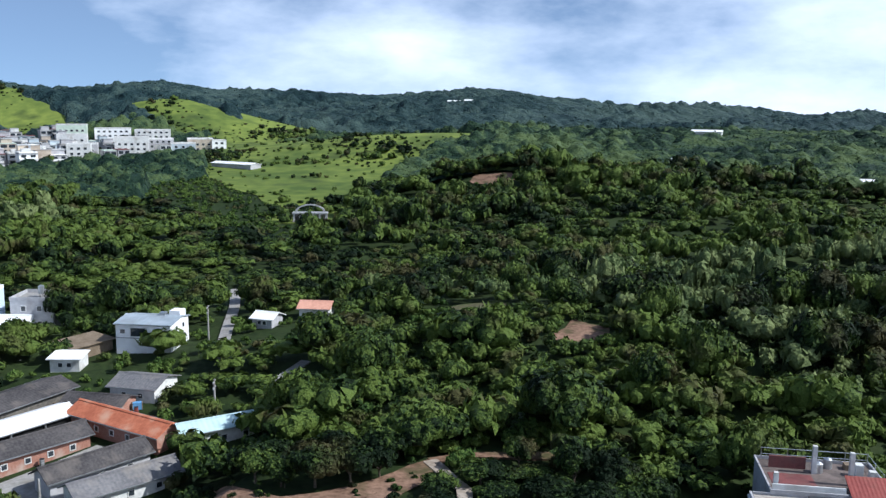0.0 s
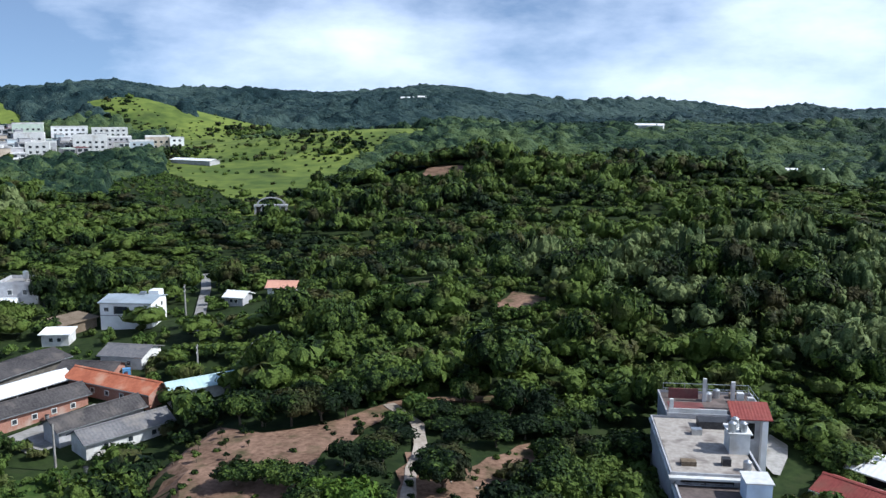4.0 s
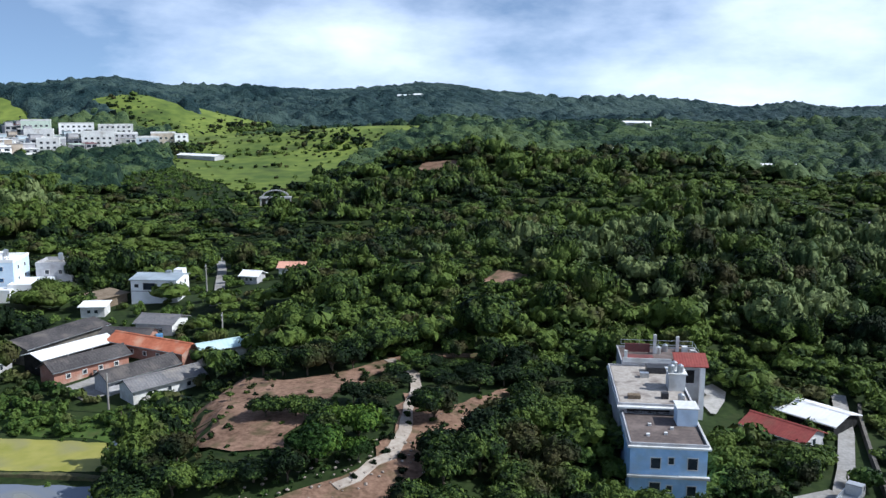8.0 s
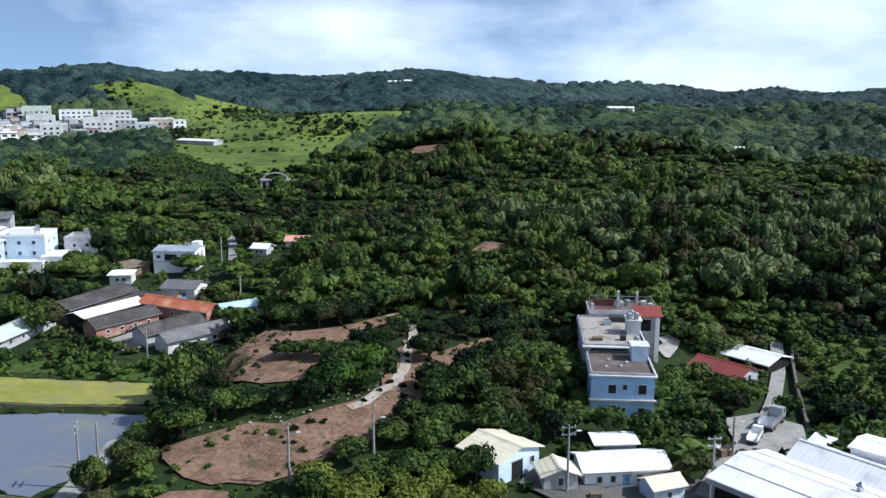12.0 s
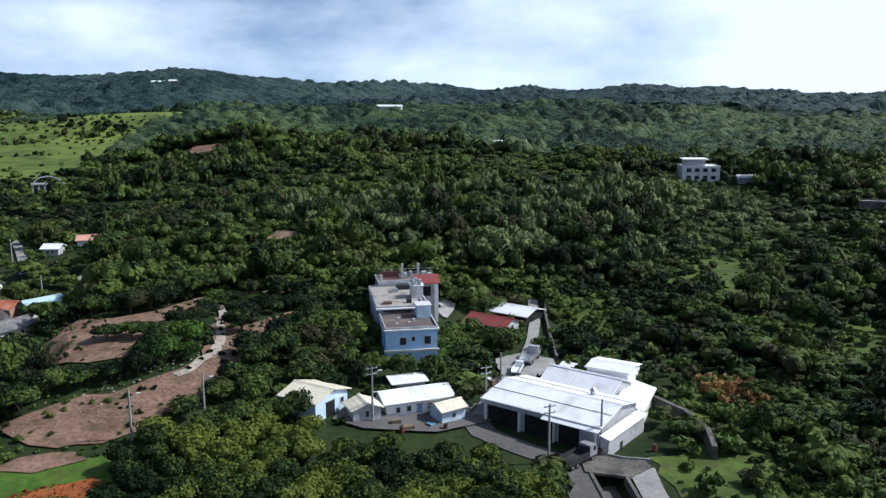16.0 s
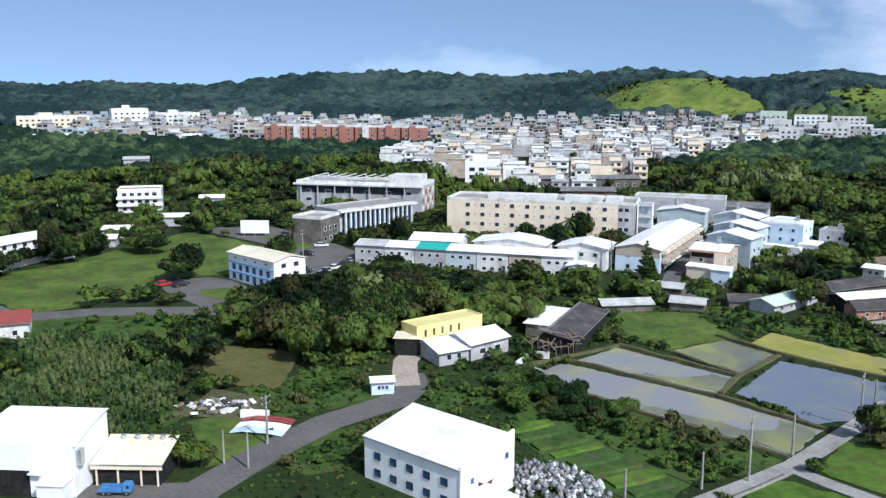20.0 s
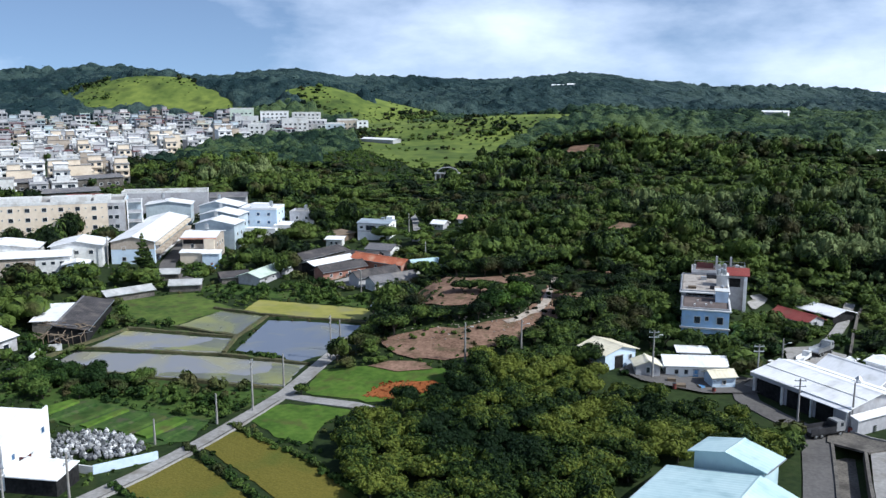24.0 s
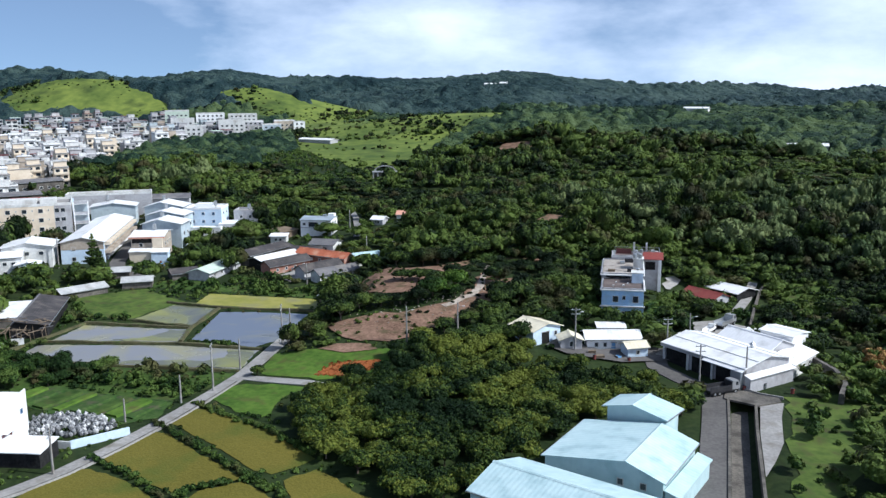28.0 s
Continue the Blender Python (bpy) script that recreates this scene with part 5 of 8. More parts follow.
for x in (0.1, 2.4, 4.8, L - 0.1):
    for y in (-0.6, -3.8):
        Shape().tube((x, y, 0), (x + rng.uniform(-0.3, 0.3), y - 0.2, 3.0), 0.09, 0.08, 6).part("post", M["timber"], root)
for x in (0.1, 3.4, L - 0.1):
    Shape().tube((x, -4.4, 2.7), (x, 0.0, 3.1), 0.08, 0.08, 5).part("beam", M["timber"], root)
building("lean_to", "lean-to with a bright white sheet roof against the old shed", "shed", (-133.9, 112.6), (-129.6, 115.2), 14, 2.7, "dark_concrete", "tin_white", "shed", 0.4)
for p, q, d, roof, text in (((-136.5, 137.3), (-131.2, 147.8), 5, "tile_grey", "long low shed with grey sheet roof behind the grass plot"), ((-130.0, 152.0), (-123.6, 156.0), 5, "tile_grey", "low hut with grey sheet roof among shrubs"),
                            ((-122.6, 163.6), (-117.6, 168.8), 6.5, "tile_dark", "low hut with dark sheet roof among shrubs"), ((-143.4, 158.6), (-136.0, 163.0), 5, "tile_grey", "low open shed with grey roof below the long row")):
    building("farm_shed", text, "shed", p, q, d, 1.9, "dark_concrete", "tin_old" if roof == "tile_grey" else roof, "gx", 0.8, 0.5, 0.4)
for line in ([(-118.6, 97.6), (-121.5, 103.5)], [(-112.2, 98.4), (-118, 97.2)], [(-122, 104), (-119.4, 106.4)]):
    strip("garden_wall", line, 0.35, M["off_white"], "low whitewashed garden wall before the old shed", 0.05, 1.3, kind="", category="wall", clear=False)

# yellow building with white lean-to roofs
root, L = building("yellow_workshop", "yellow sheet-clad two-storey workshop with flat roof", "workshop", (-135.6, 87.0), (-136.4, 103.2), 5.2, 5.4, "yellow", "yellow", "flat", parapet=0.35, edge="yellow",
                   win=[W(face="f", cols=5, rows=1, w=0.7, h=1.6, z0=3.3, trim="yellow", left=1.0, right=5.0)])
# The porch is a closed block, its inner shade painted on as near-black.
building("porch", "open porch with yellowish flat roof at the yellow workshop", "porch", (-137.6, 83.2), (-134.4, 86.8), 4.0, 3.6, "dark", "tin_cream", "shed", 0.2, over=0.3)
building("work_hall", "low hall with white sheet roof below the yellow workshop", "workshop", (-127.4, 86.6), (-126.9, 92.9), 7.8, 2.6, "grey", "tin_white", "gx", 1.1, 0.75, 0.4, [W(face="f", cols=2, rows=1)])
building("work_hall", "gabled low hall with white sheet roof beside the yellow workshop", "workshop", (-126.7, 93.3), (-127.6, 103.0), 8.4, 3.2, "grey", "tin_white", "gx", 1.3, 0.5, 0.4, [W(face="f", cols=2, rows=1, w=1.6, h=1.2)])
building("hut", "small pale blue site hut beside the road", "hut", (-121.0, 68.6), (-119.4, 72.0), 3.0, 2.3, "blue_white", "tin_white", "gx", 0.4, 0.5, 0.25, [W(face="f", cols=3, rows=1, w=0.8, h=0.8, z0=1.0, pane="blue_glass")], [("r", 0.5, 0.9, 2.0, "blue")])

# roadside workshops at the left end
root, L = place_root("arched_hall", (-117.4, 9.6), (-109.4, 19.6), 9.5)
tagged(root, "large white hall with a curved sheet roof", "workshop")
curve = [(9.5 * i / 10, 7.0 + 1.4 * math.sin(math.pi * 0.5 * i / 10)) for i in range(11)]
Shape().prism([(0, 0), (9.5, 0)] + [(y, z - 0.12) for y, z in reversed(curve)], 0, L, "x").part("wall", M["white"], root)
Shape().prism([(y, z) for y, z in curve] + [(y, z - 0.1) for y, z in reversed(curve)], -0.4, L + 0.3, "x").part("roof", M["tin_white"], root)
# Not a door leaf: near-black sheet painting the shade of an open doorway.
Shape().box(1.5, 7.0, -0.06, 0.01, 0.05, 3.6).part("door", M["dark"], root)
Shape().box(7.2, 8.8, -0.9, 0.0, 3.4, 3.55).part("door_canopy", M["white"], root)
Shape().box(L - 3.6, L - 0.3, -2.6, 0.0, 0, 2.9).part("office", M["white"], root)
Shape().box(L - 3.8, L - 0.1, -2.8, 0.0, 2.9, 3.05).part("office_roof", M["tin_white"], root)
Shape().box(L, L + 0.7, 0.6, 1.6, 4.2, 6.2).part("vent_box", M["steel"], root)
# The open front is a near-black wall: shade given as colour.
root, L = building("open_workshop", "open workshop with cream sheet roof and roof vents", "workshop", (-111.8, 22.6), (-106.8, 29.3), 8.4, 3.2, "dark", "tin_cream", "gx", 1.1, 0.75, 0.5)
Shape().box(-0.5, L + 0.5, -0.56, -0.5, 2.55, 3.0).part("fascia", M["cream"], root)
for x in (1.6, 3.6, 5.4, 7.0):
    Shape().tube((x, 5.4, 4.1), (x, 5.4, 4.9), 0.28, 0.34, 10).part("roof_vent", M["steel"], root)
for x in (0.2, 3.0, 6.0, L - 0.2):
    Shape().box(x - 0.1, x + 0.1, -0.4, -0.2, 0, 3.4).part("post", M["cream"], root)
building("house", "house with red sheet roof behind tall grass", "house", (-191.5, 16), (-189.0, 27.5), 10, 3.6, "off_white", "tin_red", "gx", 1.4, win=[W(face="f", cols=3, rows=1)])
root, L = building("row_block", "three-storey white row block with balconies beside the grass lot", "apartment block", (-252, 20), (-268.5, 47), 12, 7.6, "off_white", "tin_white", "gx", 1.0, 0.5, 0.5,
                   [W(face="f", cols=9, rows=2, w=1.6, h=1.5, z0=3.4, storey=2.6), W(face="r", cols=2, rows=2)])
for z in (2.7, 5.2):
    Shape().box(0, L, -1.3, 0, z, z + 0.18).part("balcony", M["white"], root)
root, L = building("apartment_house", "white three-storey house with balcony bands and a flat roof", "apartment house", (-334.5, 82.5), (-329.0, 97), 11, 8.4, "off_white", "red_floor", "flat", parapet=0.8, edge="white", win=[W(face="f", cols=5, rows=3, w=1.7, h=1.4, z0=0.9, storey=2.7)])
for z in (2.7, 5.4):
    Shape().box(-0.4, L + 0.4, -1.2, 0, z, z + 0.9).part("balcony", M["white"], root)
for p, q, h in (((-290, 66), (-286, 74), 3), ((-300, 84), (-294, 96), 3.5), ((-277, 60), (-274, 66), 2.8), ((-330, 112), (-326, 120), 3.6), ((-344, 60), (-341, 66), 3.4)):
    building("shop_house", "low white-roofed shop house at the edge of the grass lot", "house", p, q, 6, h, "grey", "tin_white", "gx", 0.8, win=[W(face="f", cols=2, rows=1)], group="shop houses by the lot")
s = Shape().box(-4.6, 4.6, -0.25, 0.25, 1.0, 5.2)
board = new("billboard")
board.matrix_basis = pose(-264.5, 107.5, ground(-264.5, 107.5), 0, 0, 54)
tagged(board, "blank white roadside billboard on short posts", "billboard")
s.part("panel", M["white"], board)
for x in (-3.4, 0, 3.4):
    Shape().box(x - 0.12, x + 0.12, -0.12, 0.12, -0.1, 1.0).part("post", M["steel"], board)

# ---- buildings on the right ----
# villa with stepped terraces
root, L = place_root("villa", (-4.7, 152.6), (4.25, 153.54), 38)
OPEN.append([(3, 176), (13, 177), (12, 193), (2, 192)])
root.location.z = 1.6
tagged(root, "white stepped villa with roof terraces, stair tower and water tanks", "villa")
def level(x0, x1, y0, y1, z0, z1, wall, floor, rim=0.8):
    Shape().box(x0, x1, y0, y1, z0, z1).part("wall", M[wall], root)
    Shape().box(x0 + 0.25, x1 - 0.25, y0 + 0.25, y1 - 0.25, z1, z1 + 0.06).part("terrace_floor", M[floor], root)
    q = Shape()
    for a, b, c, d in ((x0 - 0.1, x1 + 0.1, y0 - 0.1, y0 + 0.1), (x0 - 0.1, x1 + 0.1, y1 - 0.1, y1 - 0.004), (x0 - 0.1, x0 + 0.1, y0 + 0.1, y1 - 0.1), (x1 - 0.1, x1 + 0.1, y0 + 0.1, y1 - 0.1)):
        q.box(a, b, c, d, z1 + 0.004, z1 + rim)
    q.part("parapet", M["grey"], root)
level(0, L, 0, 10.8, 0, 7.4, "villa_blue", "terrace", 0.35)
Shape().box(-0.35, L + 0.35, -0.45, 10.8, 7.18, 7.4).part("roof_slab", M["off_white"], root)
level(-0.4, L + 0.1, 10.8, 28.0, 0, 8.5, "grey", "pale_terrace", 0.3)
Shape().box(-0.7, L + 0.4, 10.0, 27.9, 8.28, 8.5).part("roof_slab", M["off_white"], root)
# Thin near-black panel paints the shade of the gap below the slab.
Shape().box(0.6, L - 2.9, 10.7, 10.8, 7.5, 8.2).part("deep_opening", M["dark"], root)
level(1.6, 13.6, 28.0, 37.0, 0, 8.8, "grey", "terrace", 0.35)
Shape().box(13.6, 13.66, 28.0, 37.0, 0.0, 8.7).part("side_wall", M["white"], root)
Shape().box(1.7, L - 0.2, 28.0, 28.15, 9.15, 9.75).part("parapet_wall", M["off_white"], root)
Shape().box(2.2, 6.6, 29.4, 33.0, 8.864, 8.9).part("red_tiles", M["red_floor"], root)
Shape().box(2.6, 6.4, 34.5, 34.7, 8.864, 10.2).part("red_wall", M["red_floor"], root)
roof = Shape()
roof.v = [(9.2, 27.0, 8.9), (14.1, 27.0, 8.9), (14.1, 30.4, 10.1), (9.2, 30.4, 10.1), (9.2, 27.0, 9.02), (14.1, 27.0, 9.02), (14.1, 30.4, 10.22), (9.2, 30.4, 10.22)]
roof.f = [(3, 2, 1, 0), (4, 5, 6, 7), (0, 1, 5, 4), (1, 2, 6, 5), (2, 3, 7, 6), (3, 0, 4, 7)]
roof.part("red_roof", M["tin_red"], root)
# Another near-black panel, painted shade of the opening under the red roof.
Shape().box(9.8, 12.2, 27.94, 28.0, 6.2, 8.2).part("deep_opening", M["dark"], root)
Shape().box(12.9, 13.6, 27.1, 28.0, 0, 8.8).part("pillar", M["white"], root)
Shape().box(L - 2.2, L, 16.9, 19.8, 8.56, 10.9).part("stair_tower", M["off_white"], root)
Shape().box(L - 2.4, L + 0.2, 16.7, 20.0, 10.9, 11.05).part("tower_slab", M["off_white"], root)
Shape().box(L - 2.6, L - 0.1, 6.6, 9.4, 7.46, 9.7).part("stair_house", M["blue_white"], root)
Shape().box(L - 2.75, L + 0.05, 6.45, 9.55, 9.7, 9.82).part("stair_house_slab", M["off_white"], root)
for x, y, z in ((L - 1.9, 17.4, 11.05), (L - 0.7, 17.5, 11.05), (L - 1.3, 18.9, 11.05), (L - 1.2, 12.6, 8.56), (7.6, 34.0, 8.86), (8.9, 35.4, 8.86)):
    t = Shape().tube((x, y, z), (x, y, z + 1.0), 0.45, 0.45, 14).part("water_tank", M["steel"], root)
    Shape().tube((x, y, z + 1.0), (x, y, z + 1.2), 0.45, 0.15, 14).part("lid", M["steel"], t)
for x, y, h in ((1.9, 28.4, 1.9), (6.8, 33.4, 3.1), (9.8, 30.8, 3.6)):
    Shape().box(x, x + 0.45, y, y + 0.45, 8.864, 8.864 + h).part("roof_pillar", M["off_white"], root)
for x, y in ((2.2, 36.7), (5.0, 36.7), (8.0, 36.7), (11.0, 36.7), (13.3, 36.7), (13.3, 34.0), (13.3, 31.2)):
    Shape().tube((x, y, 8.8), (x, y, 10.3), 0.05, 0.05, 6).part("railing_post", M["steel"], root)
for z in (9.5, 10.2):
    Shape().tube((2.2, 36.7, z), (13.3, 36.7, z), 0.04, 0.04, 6).tube((13.3, 36.7, z), (13.3, 31.2, z), 0.04, 0.04, 6).part("rail", M["steel"], root)
Shape().box(-0.3, L + 0.3, -0.5, 0, 3.5, 3.8).part("ledge", M["off_white"], root)
Shape().box(-0.02, L + 0.02, -0.03, 10.7, 0.0, 3.48).part("lower_storey", M["villa_blue"], root)
for x, y, w, d, h, z, tint in ((1.0, 13.0, 1.6, 1.0, 0.5, 8.56, "timber"), (3.6, 22.2, 1.2, 0.9, 0.7, 8.56, "steel"), (5.4, 13.4, 0.9, 0.9, 0.8, 8.56, "dark_steel"), (4.8, 24.4, 3.4, 2.0, 0.9, 8.56, "dark_steel"), (11.2, 33.4, 0.8, 0.8, 1.3, 8.86, "off_white"), (12.2, 32.0, 0.7, 0.7, 1.2, 8.86, "off_white"), (10.6, 35.0, 1.6, 1.0, 0.6, 8.86, "timber")):
    Shape().box(x, x + w, y, y + d, z, z + h).part("roof_clutter", M[tint], root)
for x, z, w, h in ((3.0, 4.5, 1.3, 1.5), (4.8, 5.1, 0.8, 1.0), (7.3, 4.5, 1.3, 1.6), (3.0, 0.7, 1.4, 2.2), (4.7, 1.6, 0.8, 1.0), (7.3, 1.2, 1.2, 1.4)):
    window(root, pose(x, -0.03, z), w, h)
windows(root, L, 9.5, "r", 2, 2, 1.2, 1.4, 1.2, 3.2)
for x, y in ((2.4, 3.0), (4.6, 3.6), (5.6, 5.4), (3.0, 6.4)):
    Shape().box(x - 0.2, x + 0.2, y - 0.2, y + 0.2, 7.46, 7.75).part("roof_block", M["off_white"], root)
# red roofed house and white shed by the lane
building("cottage", "cottage with red sheet roof beside the villa lane", "cottage", (11.2, 178.6), (18.6, 172.8), 5.8, 2.2, "grey", "tin_red", "gx", 1.1, 0.5, 0.4, [W(face="r", cols=1, rows=1)])
building("farm_shed", "shed with shallow white sheet roof behind the red cottage", "shed", (16.6, 186.0), (24.0, 180.0), 7.0, 2.2, "dark", "tin_white", "gx", 0.9, 0.5, 0.5)
# cream barn, green-roofed long house, small hut
# The barn's open doorway is a near-black sheet, its shade painted on.
building("barn", "small barn with cream sheet roof and an open dark door", "barn", (-14.8, 128.4), (-10.5, 134.4), 6.6, 3.2, "blue_white", "tin_cream", "gy", 1.0, 0.5, 0.5, [W(face="f", cols=1, rows=1, w=0.8, h=1.0, z0=1.4, left=5.0, right=0.2)], [("f", 0.45, 2.0, 2.5, "dark")])
building("long_house", "long low white house with pale sheet roof", "house", (-4.6, 131.6), (5.4, 134.8), 5.4, 2.8, "white", "tin_white", "gx", 0.9, 0.5, 0.5, [W(face="f", cols=5, rows=1, w=0.8, h=1.0, z0=1.1)], [("f", 0.5, 0.9, 2.0, "blue")])
building("annex", "small annex with cream gabled roof beside the long house", "annex", (-9.4, 128.8), (-5.4, 130.2), 3.6, 2.4, "grey", "tin_cream", "gy", 0.8, 0.5, 0.4, [W(face="f", cols=1, rows=1, w=0.8)])
building("hut", "small pale blue hut with cream gabled roof", "hut", (3.6, 129.4), (7.2, 131.6), 3.2, 2.4, "blue_white", "tin_cream", "gx", 0.7, 0.5, 0.35, [W(face="f", cols=1, rows=1, w=0.8, h=0.9)])
building("farm_shed", "low white-roofed shed behind the long house", "shed", (-3.4, 139.4), (1.6, 140.8), 3.0, 2.6, "grey", "tin_white", "shed", 0.3)
# large white warehouse
root, L = building("warehouse", "large warehouse with bright white gabled sheet roof and open front", "warehouse", (10.3, 132.0), (24.7, 119.8), 12.0, 4.1, "grey", "tin_white", "gx", 1.2, 0.52, 0.55)
# Open loading bays: near-black sheets with the inner shade as their colour.
for x, w in ((3.2, 5.4), (9.4, 5.0), (14.2, 3.2)):
    Shape().box(x - w / 2, x + w / 2, -0.05, 0.012, 0.05, 3.2).part("door", M["dark"], root)
Shape().box(-0.5, L + 0.5, -0.62, -0.56, 3.45, 4.1).part("fascia", M["grey"], root)
Shape().prism([(-1.5, 3.62), (-0.4, 3.95), (-0.4, 4.05), (-1.5, 3.72)], L * 0.55, L + 0.5, "x").part("canopy", M["tin_white"], root)
for x in (0.3, 6.2, 12, L - 0.3):
    Shape().box(x - 0.15, x + 0.15, -0.6, -0.3, 0, 3.45).part("post", M["off_white"], root)
for y in (3.0, 9.2):
    z = 4.1 + 1.2 * (y / 6.24 if y < 6.24 else (12.0 - y) / 5.76) + 0.17
    Shape().box(-0.5, L + 0.5, y - 0.1, y + 0.1, z, z + 0.08).part("roof_batten", M["off_white"], root)
v = Shape().tube((13.6, 8.4, 4.8), (13.6, 8.4, 5.7), 0.35, 0.4, 12).part("roof_vent", M["steel"], root)
Shape().tube((13.6, 8.4, 5.7), (13.6, 8.4, 6.2), 0.6, 0.12, 12).part("cowl", M["steel"], v)
building("annex", "grey lean-to with a white sheet canopy along the warehouse gable", "warehouse", (25.7, 118.4), (33.2, 127.2), 1.2, 2.7, "grey", "tin_white", "shed", 0.3, 0.5, 0.35)
building("annex", "second bay of the warehouse with white gabled roof", "warehouse", (20.1, 139.4), (29.4, 131.6), 7.0, 4.2, "grey", "tin_white", "gx", 1.5, 0.45, 0.3)
building("annex", "white-roofed annex at the warehouse's far end", "warehouse", (33.4, 128.8), (37.9, 138.0), 4.0, 2.7, "off_white", "tin_white", "shed", 1.0, 0.5, 0.4, [W(face="f", cols=2, rows=1, w=0.9, h=0.8, z0=1.2)])
building("annex", "tall white box building behind the warehouse", "warehouse", (27.9, 141.6), (33.6, 137.6), 5.4, 5.4, "white", "tin_white", "gx", 0.4, 0.5, 0.3)
building("annex", "small white-roofed shed behind the warehouse", "shed", (25.0, 149.6), (28.2, 147.6), 2.6, 2.4, "grey", "tin_white", "shed", 0.3)
# pale turquoise workshops at the lane
root, L = building("turquoise_shed", "tall shed with pale turquoise gabled sheet roof", "workshop", (4.9, 88.0), (13.3, 84.9), 4.7, 6.8, "tin_cyan", "tin_cyan_y", "gy", 1.0, 0.47, 0.6)
root, L = building("turquoise_hall", "wide hall with pale turquoise gabled sheet roof", "workshop", (-1.4, 73.2), (14.2, 69.3), 14.0, 4.5, "tin_cyan", "tin_cyan_y", "gy", 1.7, 0.70, 0.4, [W(face="r", cols=3, rows=1, w=1.2, h=1.0, z0=1.4), W(face="f", cols=2, rows=1, w=0.9, h=1.0, z0=2.8, left=9.0)])
building("lean_to", "pale turquoise sheet canopy along the lane side of the hall", "shed", (16.2, 68.9), (19.6, 81.5), 1.8, 2.9, "tin_cyan", "tin_cyan", "shed", 0.5, 0.5, 0.3)
root, L = building("turquoise_hall", "long front hall with pale turquoise gabled sheet roof", "workshop", (-7.9, 59.6), (13.2, 52.0), 11.2, 4.9, "tin_cyan", "tin_cyan", "gx", 1.5, 0.5, 0.4, [W(face="l", cols=2, rows=1, w=1.2, h=1.0, z0=1.4)])
for x, y in ((13.6, 66.5), (14.6, 66.9), (13.0, 66.2)):
    u = new("outdoor_unit")
    u.matrix_basis = pose(x, y, ground(x, y), 0, 0, -10)
    tagged(u, "small white outdoor unit beside the turquoise hall", "air conditioner", "outdoor units")
    Shape().box(-0.4, 0.4, -0.2, 0.2, 0, 0.9).part("case", M["off_white"], u)
    Shape().tube((0, -0.2, 0.45), (0, -0.23, 0.45), 0.3, 0.3, 12).part("fan_grille", M["dark_steel"], u)

# ---- far buildings in the woods ----
root, L = building("mansion", "white three-storey country house with deep flat roof far off", "house", (124, 380), (140, 378), 12, 6.4, "off_white", "white", "flat", parapet=0.5, win=[W(face="f", cols=4, rows=2, w=2.2, h=1.8, z0=1.0, storey=3.2)])
Shape().box(1.5, 10, 2, 9, 6.53, 9.4).part("upper_storey", M["grey"], root)
Shape().box(0.5, 11.5, 0.8, 10, 9.4, 9.8).part("roof", M["white"], root)
building("farm_shed", "low white-roofed shed beside the far mansion", "shed", (146, 372), (164, 368), 7, 3.0, "grey", "tin_white", "gx", 0.8)
building("greenhouse", "long greenhouse with bright white roof in the woods", "greenhouse", (54, 508), (76, 509), 6, 3.6, "off_white", "tin_white", "gx", 1.2)
building("farm_shed", "far white-roofed hall on the wooded slope", "shed", (-12, 662), (6, 660), 9, 4.5, "off_white", "tin_white", "gx", 1.0)
building("farm_shed", "far small white building in the woods", "shed", (-22, 560), (-16, 559), 6, 5.0, "white", "tin_white", "gx", 1.0)
building("farm_shed", "low grey-roofed shed on the meadow", "shed", (-266, 520), (-238, 512), 8, 3.0, "grey", "tin_white", "gx", 0.8)
building("overpass", "grey concrete overpass block beyond the trees", "bridge", (160, 300), (172, 296), 6, 4.2, "dark_concrete", "concrete", "flat", parapet=0.6)
for k, (px, py, s) in enumerate(((-310, 1180, 16), (-290, 1190, 10), (300, 1000, 10), (430, 900, 8))):
    building("hill_house", "distant pale house on the wooded hill", "house", (px, py), (px + s, py + 1), 9, 6, "off_white", "tin_white", "gx", 1.5, group="houses on the far hills")
# pavilion on the meadow
pav = new("pavilion")
pav.matrix_basis = pose(-150.5, 392, ground(-150.5, 392), 0, 0, 18)
tagged(pav, "grey arched memorial pavilion with dark openings on the grass", "pavilion")
OPEN.append([(-162, 378), (-138, 384), (-141, 400), (-164, 396)])
Shape().box(-6.5, 6.5, -2, 2, 0, 0.6).part("plinth", M["concrete"], pav)
for i in range(6):
    x = -6 + 12 * i / 5
    Shape().box(x - 0.35, x + 0.35, -1.4, -0.7, 0.6, 3.4).part("pillar", M["grey"], pav)
Shape().box(-6.4, 6.4, -0.4, 1.6, 0.6, 3.2).part("back_wall", M["dark_concrete"], pav)
Shape().box(-6.6, 6.6, -1.7, 1.7, 3.4, 4.0).part("beam", M["grey"], pav)
arch = [(5.6 * math.cos(math.pi * i / 14), 4.0 + 3.0 * math.sin(math.pi * i / 14)) for i in range(15)]
Shape().prism(arch + [(x * 0.88, 4.0 + (z - 4.0) * 0.85) for x, z in reversed(arch)], -0.4, 0.4, "y").part("arch", M["grey"], pav)

# ---- the town ----
def inside(outline, x, y):
    """Which points lie inside an outline."""
    x, y = np.asarray(x, float), np.asarray(y, float)
    hit = np.zeros(x.shape, bool)
    px, py = np.array(outline).T
    for i in range(len(px)):
        x0, y0, x1, y1 = px[i - 1], py[i - 1], px[i], py[i]
        cross = (y0 > y) != (y1 > y)
        hit ^= cross & (x < (x1 - x0) * (y - y0) / (y1 - y0 + 1e-12) + x0)
    return hit


